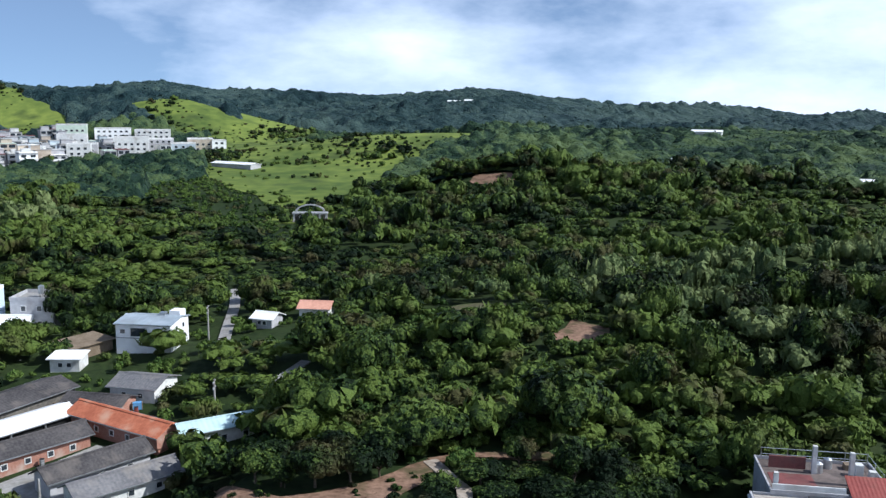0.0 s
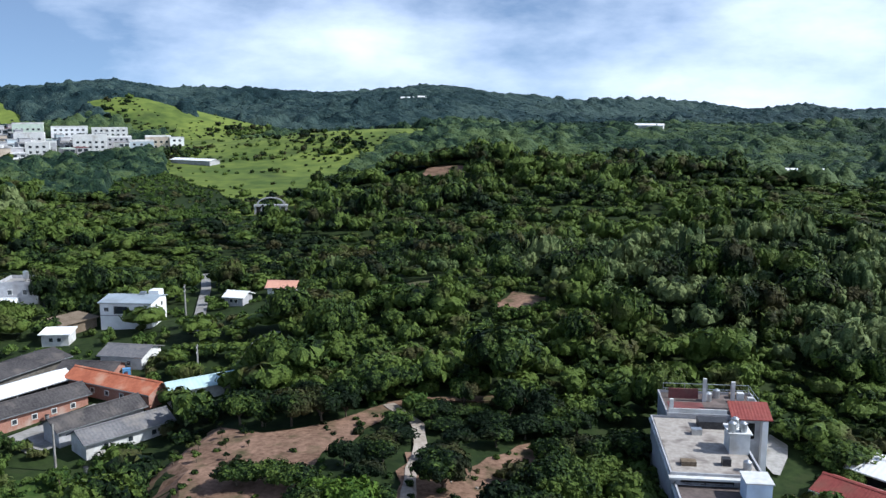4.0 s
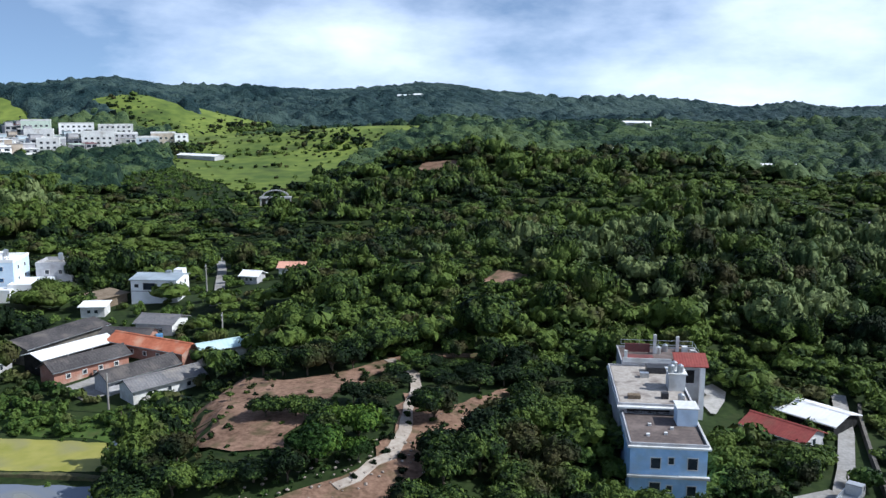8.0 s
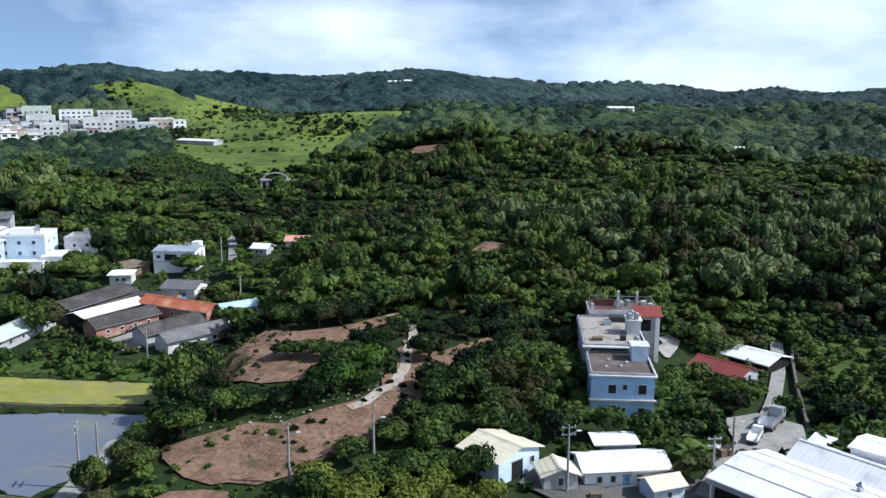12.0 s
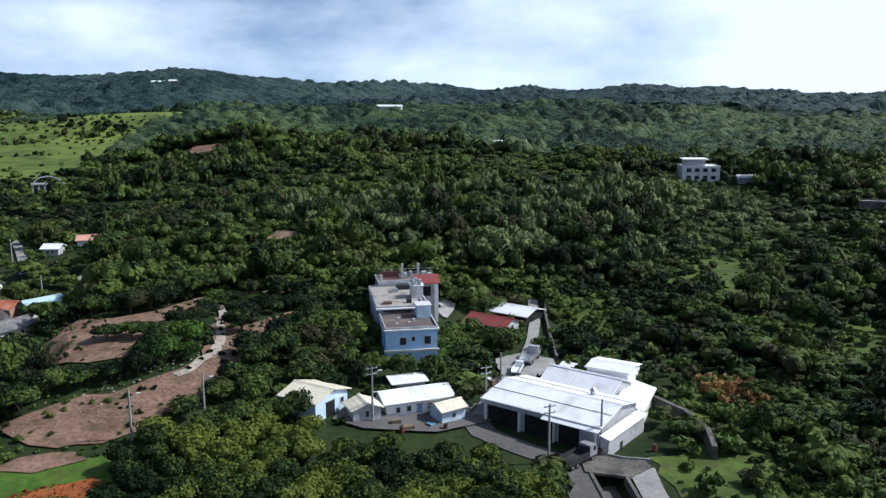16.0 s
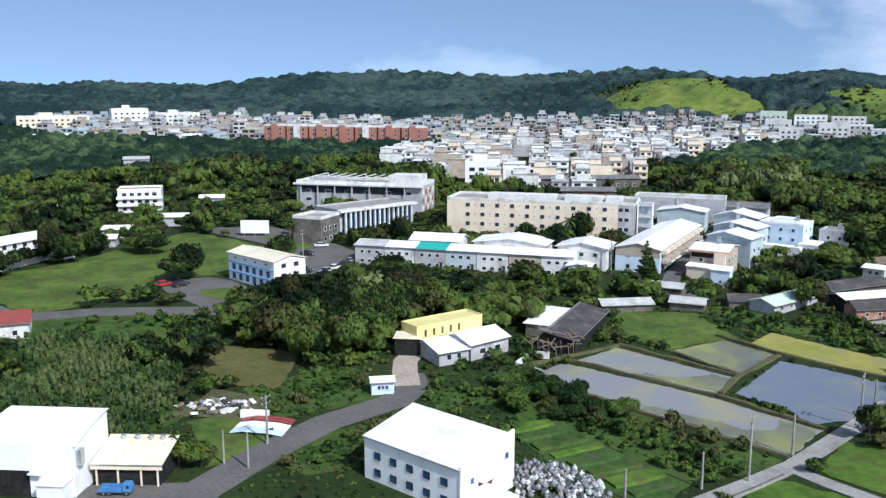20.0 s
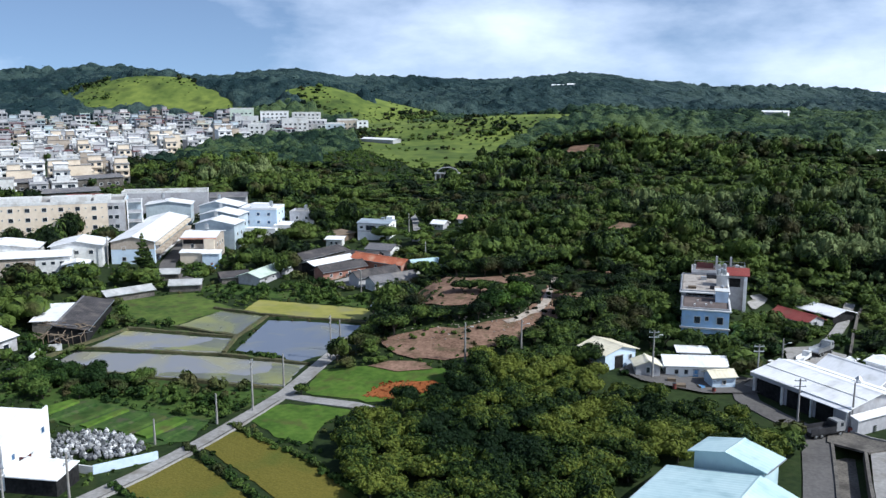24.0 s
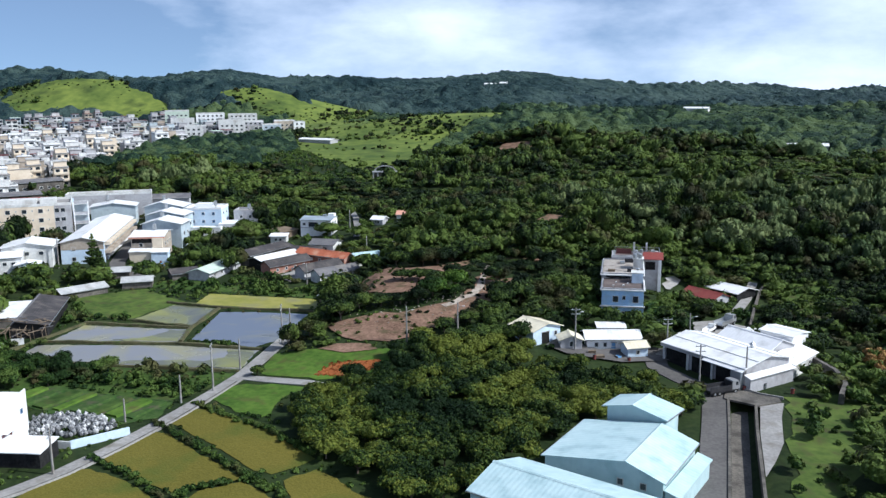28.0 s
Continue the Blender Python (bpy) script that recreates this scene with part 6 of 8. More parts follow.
def outside_all(outlines, x, y):
    keep = np.ones(np.shape(x), bool)
    for o in outlines:
        xs, ys = zip(*o)
        box = (x > min(xs)) & (x < max(xs)) & (y > min(ys)) & (y < max(ys))
        if box.any():
            idx = np.nonzero(box)[0]
            keep[idx] &= ~inside(o, x[idx], y[idx])
    return keep


# large blocks at the town's far end
for p, q, d, h, wall, cols, rows, text in (((-742, 112), (-736, 164), 14, 11.5, "cream", 12, 3, "long cream four-storey school block at the town's end"), ((-731, 180), (-727, 208), 16, 15.5, "white", 6, 4, "tall white block at the town's end"), ((-735, 216), (-731, 252), 14, 11.0, "off_white", 8, 3, "long white block at the town's end")):
    root, L = building("town_block", text, "apartment block", p, q, d, h, wall, "concrete", "flat", parapet=1.0, edge="off_white", win=[W(face="f", cols=cols, rows=rows, w=2.0, h=1.6, z0=1.6, storey=3.3)])
    Shape().box(L * 0.3, L * 0.5, 3, 9, h + 0.13, h + 3.4).part("roof_house", M[wall], root)
for p, q, roof in (((-640, 106), (-637, 128), "tin_white"), ((-578, 140), (-574, 162), "tile_grey"), ((-574, 166), (-571, 186), "tin_old"), ((-600, 192), (-596, 206), "tin_white"), ((-470, 120), (-466, 132), "tin_old")):
    building("long_shed", "long low shed among trees before the town", "shed", p, q, 12, 4.6, "grey", roof, "gx", 1.0, win=[W(face="f", cols=4, rows=1, w=1.6, h=1.2, z0=1.8)], group="sheds before the town")

# larger houses along the town's edge towards the meadows
for k, (x, y, w, d, h, wall, roof) in enumerate(((-372, 498, 12, 12, 8.5, "white", "tin_white"), (-356, 516, 13, 12, 9.5, "off_white", "concrete"), (-366, 534, 14, 12, 8.5, "grey", "tin_old"), (-350, 552, 20, 14, 11.5, "off_white", "concrete"), (-342, 574, 16, 14, 9.0, "grey", "tin_white"), (-324, 572, 15, 12, 6.5, "grey_blue", "tin_white"),
                                                  (-322, 588, 16, 10, 8.0, "tan", "tin_white"), (-308, 594, 9, 9, 6.0, "white", "tin_white"), (-384, 622, 24, 12, 9.0, "off_white", "tin_white"), (-412, 616, 24, 12, 9.5, "white", "concrete"), (-440, 612, 20, 12, 11.5, "tin_green", "concrete"), (-398, 560, 18, 12, 11.0, "off_white", "concrete"))):
    building("town_block", "%s block of flats at the edge of the town" % ("pale green" if wall == "tin_green" else "grey" if wall.startswith("grey") else "tan" if wall == "tan" else "whitish"), "apartment block", (x, y), (x + 0.83 * w, y + 0.55 * w), d, h, wall, roof, "flat", parapet=0.8, edge="off_white", group="blocks at the town's edge",
             win=[W(face="f", cols=max(2, int(w / 4)), rows=int(h / 3), w=1.8, h=1.5, z0=1.0, storey=3.0)])
root, L = building("town_house", "tall white four-storey house with dark window bands behind the civic building", "house", (-312, 226), (-302.5, 237), 12, 12.0, "white", "concrete", "flat", parapet=0.9, edge="white", win=[W(face="f", cols=3, rows=3, w=2.6, h=1.8, z0=1.6, storey=3.3)])
Shape().box(3, 9, 4, 10, 12.13, 15.0).part("roof_house", M["white"], root)
building("town_house", "white three-storey house with a roof terrace behind the civic building", "house", (-300.5, 240), (-294, 248), 10, 9.0, "off_white", "concrete", "flat", parapet=0.9, edge="white", win=[W(face="f", cols=2, rows=3, w=2.0, h=1.5)])

# red brick apartment blocks
a, b = Vector((-552, 233)), Vector((-476, 312))
for i in range(7):
    p, q = a.lerp(b, (i + 0.04) / 7), a.lerp(b, (i + 0.96) / 7)
    root, L = building("apartment_block", "five-storey red brick apartment block in a row", "apartment block", p, q, 14, 13.2, "red_brick", "concrete", "flat", parapet=1.0, edge="off_white", group="red brick blocks",
                       win=[W(face="f", cols=3, rows=4, w=1.8, h=1.5, z0=1.5, storey=3.0)])
    Shape().box(L * 0.36, L * 0.64, -1.2, 0, 0, 14.6).part("stair_bay", M["off_white" if i % 3 == 1 else "red_brick"], root)

TOWN = [(-600, 172), (-572, 236), (-500, 330), (-445, 305), (-436, 262), (-402, 230), (-351, 236), (-311, 228), (-285, 238), (-262, 276), (-272, 304), (-290, 314), (-306, 346), (-334, 425), (-342, 480), (-324, 590), (-413, 628), (-522, 632), (-587, 560), (-661, 480), (-769, 330), (-880, 215), (-890, 130), (-620, 120)]
HOUSES = []
def town_house(k, w, d, storeys, wall, roof, shed):
    """One kind of town house, built at the origin with its front to -y."""
    root = new("town_house")
    h = 3.0 * storeys
    Shape().box(-w / 2, w / 2, -d / 2, d / 2, -1.5, h).part("wall", M[wall], root)
    Shape().box(-w / 2 - 0.25, w / 2 + 0.25, -d / 2 - 0.5, d / 2 + 0.25, h, h + 0.2).part("roof", M[roof], root)
    if shed:
        Shape().box(-w / 2 + 0.4, w / 2 - 0.4, -0.5, d / 2 - 0.4, h + 0.2, h + 2.6).part("roof_house", M[wall], root)
        Shape().prism([(-0.9, h + 2.6), (d / 2, h + 2.6), (d / 2, h + 2.75), ((d / 2 - 0.9) / 2, h + 3.3), (-0.9, h + 2.75)], -w / 2 + 0.1, w / 2 - 0.1, "x").part("roof_sheet", M["tin_white" if k % 3 == 0 else "tin_old"], root)
    else:
        q = Shape()
        for x0, x1, y0, y1 in ((-w / 2, w / 2, -d / 2, -d / 2 + 0.2), (-w / 2, w / 2, d / 2 - 0.2, d / 2), (-w / 2, -w / 2 + 0.2, -d / 2 + 0.2, d / 2 - 0.2), (w / 2 - 0.2, w / 2, -d / 2 + 0.2, d / 2 - 0.2)):
            q.box(x0, x1, y0, y1, h + 0.2, h + 1.0)
        q.part("parapet", M[wall], root)
        Shape().box(-w / 4, w / 4, 0, d / 3, h + 0.204, h + 2.4).part("stair_house", M["off_white"], root)
    Shape().tube((w / 4, d / 4, h + 2.5), (w / 4, d / 4, h + 3.9), 0.6, 0.6, 8).part("water_tank", M["steel"], root)
    for s in range(storeys):
        for x in (-w / 4, w / 4):
            window(root, pose(x, -d / 2, 3.0 * s + 0.9), w * 0.3, 1.5)
        if s:
            Shape().box(-w / 2, w / 2, -d / 2 - 1.0, -d / 2, 3.0 * s - 0.1, 3.0 * s + 0.75).part("balcony", M[wall if k % 2 else "white"], root)
    for s in range(storeys):
        window(root, pose(w / 2, 0, 0, 0, 0, 90) @ pose(0, 0, 3.0 * s + 1.0), 1.3, 1.2)
    return root


KINDS = [(6.5, 11, 3, "off_white", "concrete", 1), (7.0, 12, 2, "grey", "tin_old", 0), (9.0, 10, 3, "white", "tile_grey", 0), (5.5, 12, 3, "tan", "concrete", 1),
         (8.0, 11, 2, "grey", "tin_white", 1), (6.5, 10, 3, "cream", "concrete", 1), (10, 12, 2, "off_white", "tile_grey", 0), (7, 10, 2, "grey", "red_floor", 1)]
WORDS = {"off_white": "aged white", "white": "bright white", "grey": "grey", "blue_white": "pale blue", "cream": "cream", "tan": "tan", "grey_blue": "grey-blue"}
for k, spec in enumerate(KINDS):
    r = town_house(k, *spec)
    tagged(r, "%s %s-storey town house with a flat roof and water tank" % (WORDS[spec[3]], ("two", "three", "four")[spec[2] - 2]), "house", "town houses")
    HOUSES.append(r)
rng = np.random.default_rng(11)
u, v = np.meshgrid(np.arange(-420, 420, 9.5), np.arange(-300, 300, 16.5))
u, v = u.ravel() + rng.uniform(-1.2, 1.2, u.size), v.ravel() + rng.uniform(-1.5, 1.5, v.size)
turn = radians(49)
hx, hy = -560 + u * math.cos(turn) - v * math.sin(turn), 360 + u * math.sin(turn) + v * math.cos(turn)
ok = inside(TOWN, hx, hy) & outside_all(OPEN, hx, hy) & (rng.random(hx.size) < 0.68)
hx, hy = hx[ok], hy[ok]
near = np.argsort(np.hypot(hx + 310, hy - 360))
first = True
used = set()
NEAR_HOUSES = 130
extra = [(-352, 282, 6), (-338, 262, 3), (-365, 262, 1), (-300, 262, 5), (-378, 246, 4), (-392, 236, 0), (-345, 236, 1), (-285, 238, 0), (-290, 225, 5)]
spots = [(float(hx[i]), float(hy[i])) for i in near if all(math.hypot(hx[i] - e[0], hy[i] - e[1]) > 12 for e in extra)]
for n, (x, y) in enumerate([e[:2] for e in extra] + spots[:NEAR_HOUSES]):
    k = extra[n][2] if n < len(extra) else int(rng.integers(len(HOUSES)))
    a = 49 + (90 if rng.random() < 0.2 else 0) + rng.normal(0, 2)
    m = pose(x, y, ground(x, y) - 0.2, 0, 0, a)
    if k not in used:
        used.add(k)
        HOUSES[k].matrix_basis = m
    else:
        copy_thing(HOUSES[k], m)
# the far streets, too small to tell apart
WALLS, ROOFS = ("grey", "grey", "grey", "off_white", "tan", "grey_blue"), ("tin_old", "concrete", "tile_grey", "tile_dark", "tin_green", "red_floor")
walls, roofs, glass = [Shape() for _ in WALLS], [Shape() for _ in ROOFS], Shape()
c, s = math.cos(turn), math.sin(turn)
def turned(shape, x0, x1, y0, y1, z0, z1, x, y):
    o = len(shape.v)
    shape.box(x0, x1, y0, y1, z0, z1)
    shape.v[o:] = [(x + p * c - q * s, y + p * s + q * c, z) for p, q, z in shape.v[o:]]
for x, y in spots[NEAR_HOUSES:]:
    w, d, st = rng.uniform(5.5, 10), rng.uniform(9, 13), int(rng.choice((1, 1, 2, 2, 2, 3)))
    z, wall, roof = ground(x, y), walls[rng.integers(len(WALLS))], roofs[rng.integers(len(ROOFS))]
    turned(wall, -w / 2, w / 2, -d / 2, d / 2, z - 1, z + 3 * st, x, y)
    turned(roof, -w / 2 - 0.2, w / 2 + 0.2, -d / 2 - 0.3, d / 2, z + 3 * st, z + 3 * st + 0.25, x, y)
    if rng.random() < 0.6:
        turned(wall, -w / 3, w / 3, -1, d / 2 - 1, z + 3 * st + 0.25, z + 3 * st + 2.6, x, y)
        turned(roofs[0], -w / 3 - 0.2, w / 3 + 0.2, -1.4, d / 2 - 0.8, z + 3 * st + 2.6, z + 3 * st + 2.8, x, y)
    for j in range(st):
        for q in (-w / 4, w / 4):
            turned(glass, q - w * 0.19, q + w * 0.19, -d / 2 - 0.06, -d / 2 + 0.02, z + 3 * j + 0.7, z + 3 * j + 2.4, x, y)
streets = tagged(new("far_streets"), "crowded white and grey houses of the far streets", "houses", "", "stuff")
for shape, key in zip(walls, WALLS):
    shape.part("walls", M[key], streets)
for shape, key in zip(roofs, ROOFS):
    shape.part("roofs", M[key], streets)
glass.part("windows", M["glass"], streets)

# ---- trees ----
def ball():
    """A round body of twenty triangles."""
    bm = bmesh.new()
    bmesh.ops.create_icosphere(bm, subdivisions=1, radius=1.0)
    v, f = np.array([tuple(p.co) for p in bm.verts]), np.array([[p.index for p in q.verts] for q in bm.faces])
    bm.free()
    return v, f


BALL_V, BALL_F = ball()


def crown(rng, blobs, leaves, size, tall=0.8, spread=0.62, core=0.8):
    """A crown one unit in radius round the origin's upper side: lumps of foliage with leaf clumps over them."""
    cen = []
    for i in range(blobs):
        a, d = 2.4 * i + rng.uniform(-0.5, 0.5), spread * math.sqrt((i + 0.3) / blobs)
        cen.append((d * math.cos(a), d * math.sin(a), tall * (0.62 - 0.5 * d * d + rng.uniform(-0.12, 0.16)), rng.uniform(0.34, 0.5)))
    cen = np.array(cen)
    V, F = [], []
    for x, y, z, r in cen:
        wob = 1 + rng.uniform(-0.18, 0.18, (len(BALL_V), 1))
        V.append(BALL_V * wob * r * core * (1, 1, 0.85) + (x, y, z))
    pick = rng.integers(blobs, size=leaves)
    way = rng.normal(size=(leaves, 3))
    way[:, 2] = np.abs(way[:, 2]) * 0.9 - 0.25
    way /= np.linalg.norm(way, axis=1)[:, None]
    at = cen[pick, :3] + way * (cen[pick, 3] * rng.uniform(0.82, 1.12, leaves))[:, None] * (1, 1, 0.88)
    nor = way + rng.normal(0, 0.30, (leaves, 3))
    nor /= np.linalg.norm(nor, axis=1)[:, None]
    u = np.cross(nor, rng.normal(size=(leaves, 3)))
    u /= np.linalg.norm(u, axis=1)[:, None]
    w = np.cross(nor, u)
    s = (size * rng.uniform(0.55, 1.3, leaves))[:, None]
    leaf = np.stack([at + u * s, at - u * s * 0.6 + w * s * 0.75, at - u * s * 0.6 - w * s * 0.75], 1)
    nb = len(BALL_V)
    faces = [BALL_F + i * nb for i in range(blobs)]
    faces.append(blobs * nb + np.arange(3 * leaves).reshape(-1, 3))
    return np.concatenate(V + [leaf.reshape(-1, 3)]), np.concatenate(faces)


def leaf_mesh(name, V, F, material):
    me = bpy.data.meshes.new(name)
    me.vertices.add(len(V))
    me.vertices.foreach_set("co", np.ascontiguousarray(V, np.float32).ravel())
    me.loops.add(F.size)
    me.loops.foreach_set("vertex_index", np.ascontiguousarray(F, np.int32).ravel())
    me.polygons.add(len(F))
    me.polygons.foreach_set("loop_start", np.arange(0, F.size, 3, dtype=np.int32))
    me.update(calc_edges=True)
    me.materials.append(material)
    return me


def grove(name, label, x, y, radius, height, kinds, material, rng, category="trees", foot=0.22, smooth=False):
    """Many crowns as one object; height: from the ground to the tip."""
    V, F, o = [], [], 0
    which = rng.integers(len(kinds), size=len(x))
    z = terrain(x, y)
    a = rng.uniform(0, 6.283, len(x))
    for k, (cv, cf) in enumerate(kinds):
        i = np.nonzero(which == k)[0]
        if not len(i):
            continue
        ca, sa, r, h = np.cos(a[i])[:, None], np.sin(a[i])[:, None], radius[i][:, None], height[i][:, None]
        px, py, pz = cv[None, :, 0], cv[None, :, 1], cv[None, :, 2]
        P = np.stack([x[i][:, None] + r * (px * ca - py * sa), y[i][:, None] + r * (px * sa + py * ca), z[i][:, None] + h * (foot + (0.88 - foot) * pz)], -1)
        V.append(P.reshape(-1, 3))
        F.append((cf[None] + (np.arange(len(i)) * len(cv))[:, None, None]).reshape(-1, 3) + o)
        o += len(i) * len(cv)
    ob = new(name, leaf_mesh(name, np.concatenate(V), np.concatenate(F), material))
    if smooth:
        ob.data.polygons.foreach_set("use_smooth", [True] * len(ob.data.polygons))
    return tagged(ob, label, category, "", "stuff")


def scatter(rng, x0, x1, y0, y1, gap):
    gx_, gy_ = np.meshgrid(np.arange(x0, x1, gap), np.arange(y0, y1, gap * 0.87))
    gx_ = gx_ + (np.arange(gx_.shape[0]) % 2)[:, None] * gap / 2
    n = gx_.size
    return gx_.ravel() + rng.uniform(-0.36, 0.36, n) * gap, gy_.ravel() + rng.uniform(-0.36, 0.36, n) * gap


rng = np.random.default_rng(3)
NEAR_KINDS = [crown(rng, 11, 900, 0.105, rng.uniform(0.75, 0.95)) for _ in range(5)]
MID_KINDS = [crown(rng, 5, 84, 0.215, rng.uniform(0.7, 1.0), core=0.84) for _ in range(8)]
FAR_KINDS = [crown(rng, 2, 11, 0.36, 0.8, 0.5, 1.0) for _ in range(5)]
TUFT_KINDS = [crown(rng, 3, 66, 0.23, 0.9, 0.6, 0.85) for _ in range(4)]

ORCHARD = [(-46, 96), (-49, 93), (-49, 86.5), (-46, 82), (-40.5, 78), (-33.5, 72), (-26, 67), (-19, 64.5), (-13, 63), (-9, 64), (-6, 72), (2, 88), (4, 98), (15, 99), (16, 118), (8, 122), (-8, 126), (-21, 126), (-40, 121), (-37, 107), (-44, 101)]
LOW = [  # rough ground with grass and low shrubs only
    [(-115, 95), (-66, 102), (-67, 88), (-98, 82), (-104, 86)], [(-165, 0), (-135, 0), (-120, 20), (-128, 38), (-140, 42), (-152, 47), (-165, 30)],
    [(-215, 25), (-165, 25), (-158, 45), (-170, 62), (-188, 62), (-203, 44)], [(-126, 127), (-138, 143), (-122, 158), (-104, 157), (-75, 160), (-69, 149), (-108, 145)],
    [(40, 118), (50, 126), (54, 150), (46, 160), (42, 142), (43, 128)],
    [(-110, 40), (-97, 50), (-97, 66), (-112, 74), (-122, 80), (-104, 90), (-112, 60)], [(-136, 52), (-120, 50), (-119, 72), (-128, 76), (-140, 70)], [(-100, 60), (-84, 70), (-96, 80), (-108, 76)]]
CLEAR = OPEN + [[(-52, 102.5), (-51.5, 112.5), (-39, 115.5), (-36.5, 108.5), (-43.5, 102)], [(-119, 95), (-65, 102), (-64.5, 149), (-69, 160), (-107, 157), (-119, 126)], [(18, 88), (33, 88), (34, 122), (18, 122)], [(-96, 60), (-60, 88), (-62, 70), (-66, 30), (-100, 30)], [(-66, 30), (-64, 92), (-50, 96), (-50, 85), (-42, 76), (-26, 64), (-16, 30)], [(18, 20), (28, 20), (28, 115), (18, 115)], [(-9, 30), (20, 30), (19, 100), (3, 98), (-9, 70)]]

YARDS = [[(-14, 118.5), (9.5, 118.5), (13, 133), (-14, 133)], [(10, 111), (22, 111), (22, 130), (8, 130)], [(-138, 78), (-124, 78), (-120, 104), (-138, 106)], [(-8, 142), (10, 142), (10, 153), (-8, 153)], [(8, 128), (20, 140), (27, 160), (14, 162), (8, 142)]]
# the tended orchard and the trees round the clearing stand as single trees
tx, ty = scatter(rng, -52, 20, 58, 128, 3.9)
k = inside(ORCHARD, tx, ty) & outside_all(CLEAR, tx, ty)
tx, ty = tx[k], ty[k]
near_trees = [(float(a), float(b), float(rng.uniform(2.1, 2.9)), float(rng.uniform(3.2, 4.7)), "leaf_orchard") for a, b in zip(tx, ty)]
ROUND = [(-55.5, 136.6, 3.2, 4.4), (-51.2, 138.6, 3.2, 3.6), (-47.2, 140.2, 3.0, 3.2), (-59, 134, 3.2, 4.6), (-62, 131, 2.8, 4.2), (-59.5, 140, 2.8, 4.0), (-63, 138, 3.4, 6),
         (-52.6, 156.4, 3.0, 3.7), (-48.6, 157, 2.8, 3.6), (-45.6, 156.4, 2.6, 3.6), (-42.8, 164, 2.1, 3.4), (-38.8, 166.4, 2.2, 3.0), (-39, 160, 2.6, 3.4),
         (-30.4, 160.6, 3.5, 5.6), (-27, 176.6, 2.6, 3.2), (-31.5, 174, 2.4, 3.0), (-22.6, 156, 3.6, 6.2), (-22.4, 150, 4.0, 6.6), (-25.6, 144.6, 3.4, 5.6), (-19, 163, 3.4, 6.0), (-18, 154, 3.2, 5.6), (-28, 138.6, 2.8, 4.2), (-29.4, 134, 3.0, 4.0), (-24, 138, 3.0, 4.8), (-33.4, 128.6, 2.8, 3.6),
         (-65, 149, 4.4, 11), (-64.5, 144, 4.2, 9.5), (-67, 155, 4.0, 9), (-65, 140, 3.2, 5), (-65, 134, 3.0, 4.6), (-63, 127, 2.8, 4.2), (-60, 124, 2.8, 3.8), (-16, 144, 3.2, 5), (-12, 148, 3, 5), (-9, 143, 3, 4.8)]
FRESH = [(-41.2, 145, 3.9, 5.7), (-37.8, 151, 3.4, 6.3), (-41.6, 152.6, 2.7, 4.4), (-36.6, 146.6, 2.2, 3.4)]
near_trees += [(a, b, r, h, "leaf_fresh") for a, b, r, h in FRESH]
near_trees += [(a, b, r, h, "leaf") for a, b, r, h in ROUND]
DIRT = [o for o in OPEN if len(o) > 8 and -75 < min(p[0] for p in o) < -50 and 110 < min(p[1] for p in o) < 160]
def off_rim(x, y):
    """Away from the low side of the bare slopes, where only weeds grow."""
    x, y = np.asarray(x, float), np.asarray(y, float)
    keep = np.ones(x.shape, bool)
    for d in (2.0, 4.5, 7.0):
        n = np.hypot(x + 8, y - 25)
        keep &= outside_all(DIRT, x + d * (x + 8) / n, y + d * (y - 25) / n)
    return keep | (x > -27)


FILL = [(-66, 116), (12, 118), (12, 128), (-16, 128), (-8, 150), (-7, 182), (-30, 190), (-66, 190)]
LOWER = [(-47, 158), (-30, 158), (-27, 186), (-44, 192)]      # young trees below the upper track
fx, fy = scatter(rng, -66, 12, 116, 190, 4.7)
ok = inside(FILL, fx, fy) & outside_all(OPEN, fx, fy) & off_rim(fx, fy)
for a, b in zip(fx[ok], fy[ok]):
    if all(math.hypot(a - t[0], b - t[1]) > 3.1 for t in near_trees):
        near_trees.append((float(a), float(b), float(rng.uniform(2.3, 3.5)), float(rng.uniform(3.4, 6.2) * (0.55 if inside(LOWER, [a], [b])[0] else 1.0)), "leaf"))
BRUSH = [(-115, 87), (-100, 83), (-87, 92), (-89, 98), (-113, 95)]
fx, fy = scatter(rng, -116, -86, 82, 99, 3.6)
ok = inside(BRUSH, fx, fy) & outside_all(OPEN, fx, fy)
near_trees += [(float(a), float(b), float(rng.uniform(1.6, 2.6)), float(rng.uniform(2.4, 4.6)), "leaf_bright") for a, b in zip(fx[ok], fy[ok])]
near_trees += [(-220, 68, 5.6, 7.5, "leaf"), (-226, 71, 4.2, 6, "leaf"), (-257, 72, 5.0, 7, "leaf"), (-263, 69, 4.4, 6.4, "leaf"), (-268, 74, 4.0, 6, "leaf"), (-282, 108, 4.0, 6, "leaf"), (-61.3, 101.8, 1.5, 2.4, "leaf")]
yard_free = outside_all(YARDS, np.array([t[0] for t in near_trees]), np.array([t[1] for t in near_trees]))
near_trees = [t for t, free in zip(near_trees, yard_free) if free] + [(-112, 33.2, 3.0, 5.4, "leaf"), (-109.6, 35.6, 2.6, 4.4, "leaf")]
near_trees = near_trees[:520] + [(-6.5, 145.2, 2.9, 5.6, "leaf"), (-2, 145, 3.0, 6.0, "leaf"), (2.6, 145.4, 2.9, 5.8, "leaf"), (6.6, 146.4, 2.8, 5.0, "leaf"), (8.6, 158, 2.6, 4.4, "leaf"), (8.4, 164, 2.7, 4.6, "leaf"), (7.6, 170, 2.4, 4.0, "leaf")]
CROWNS = {}
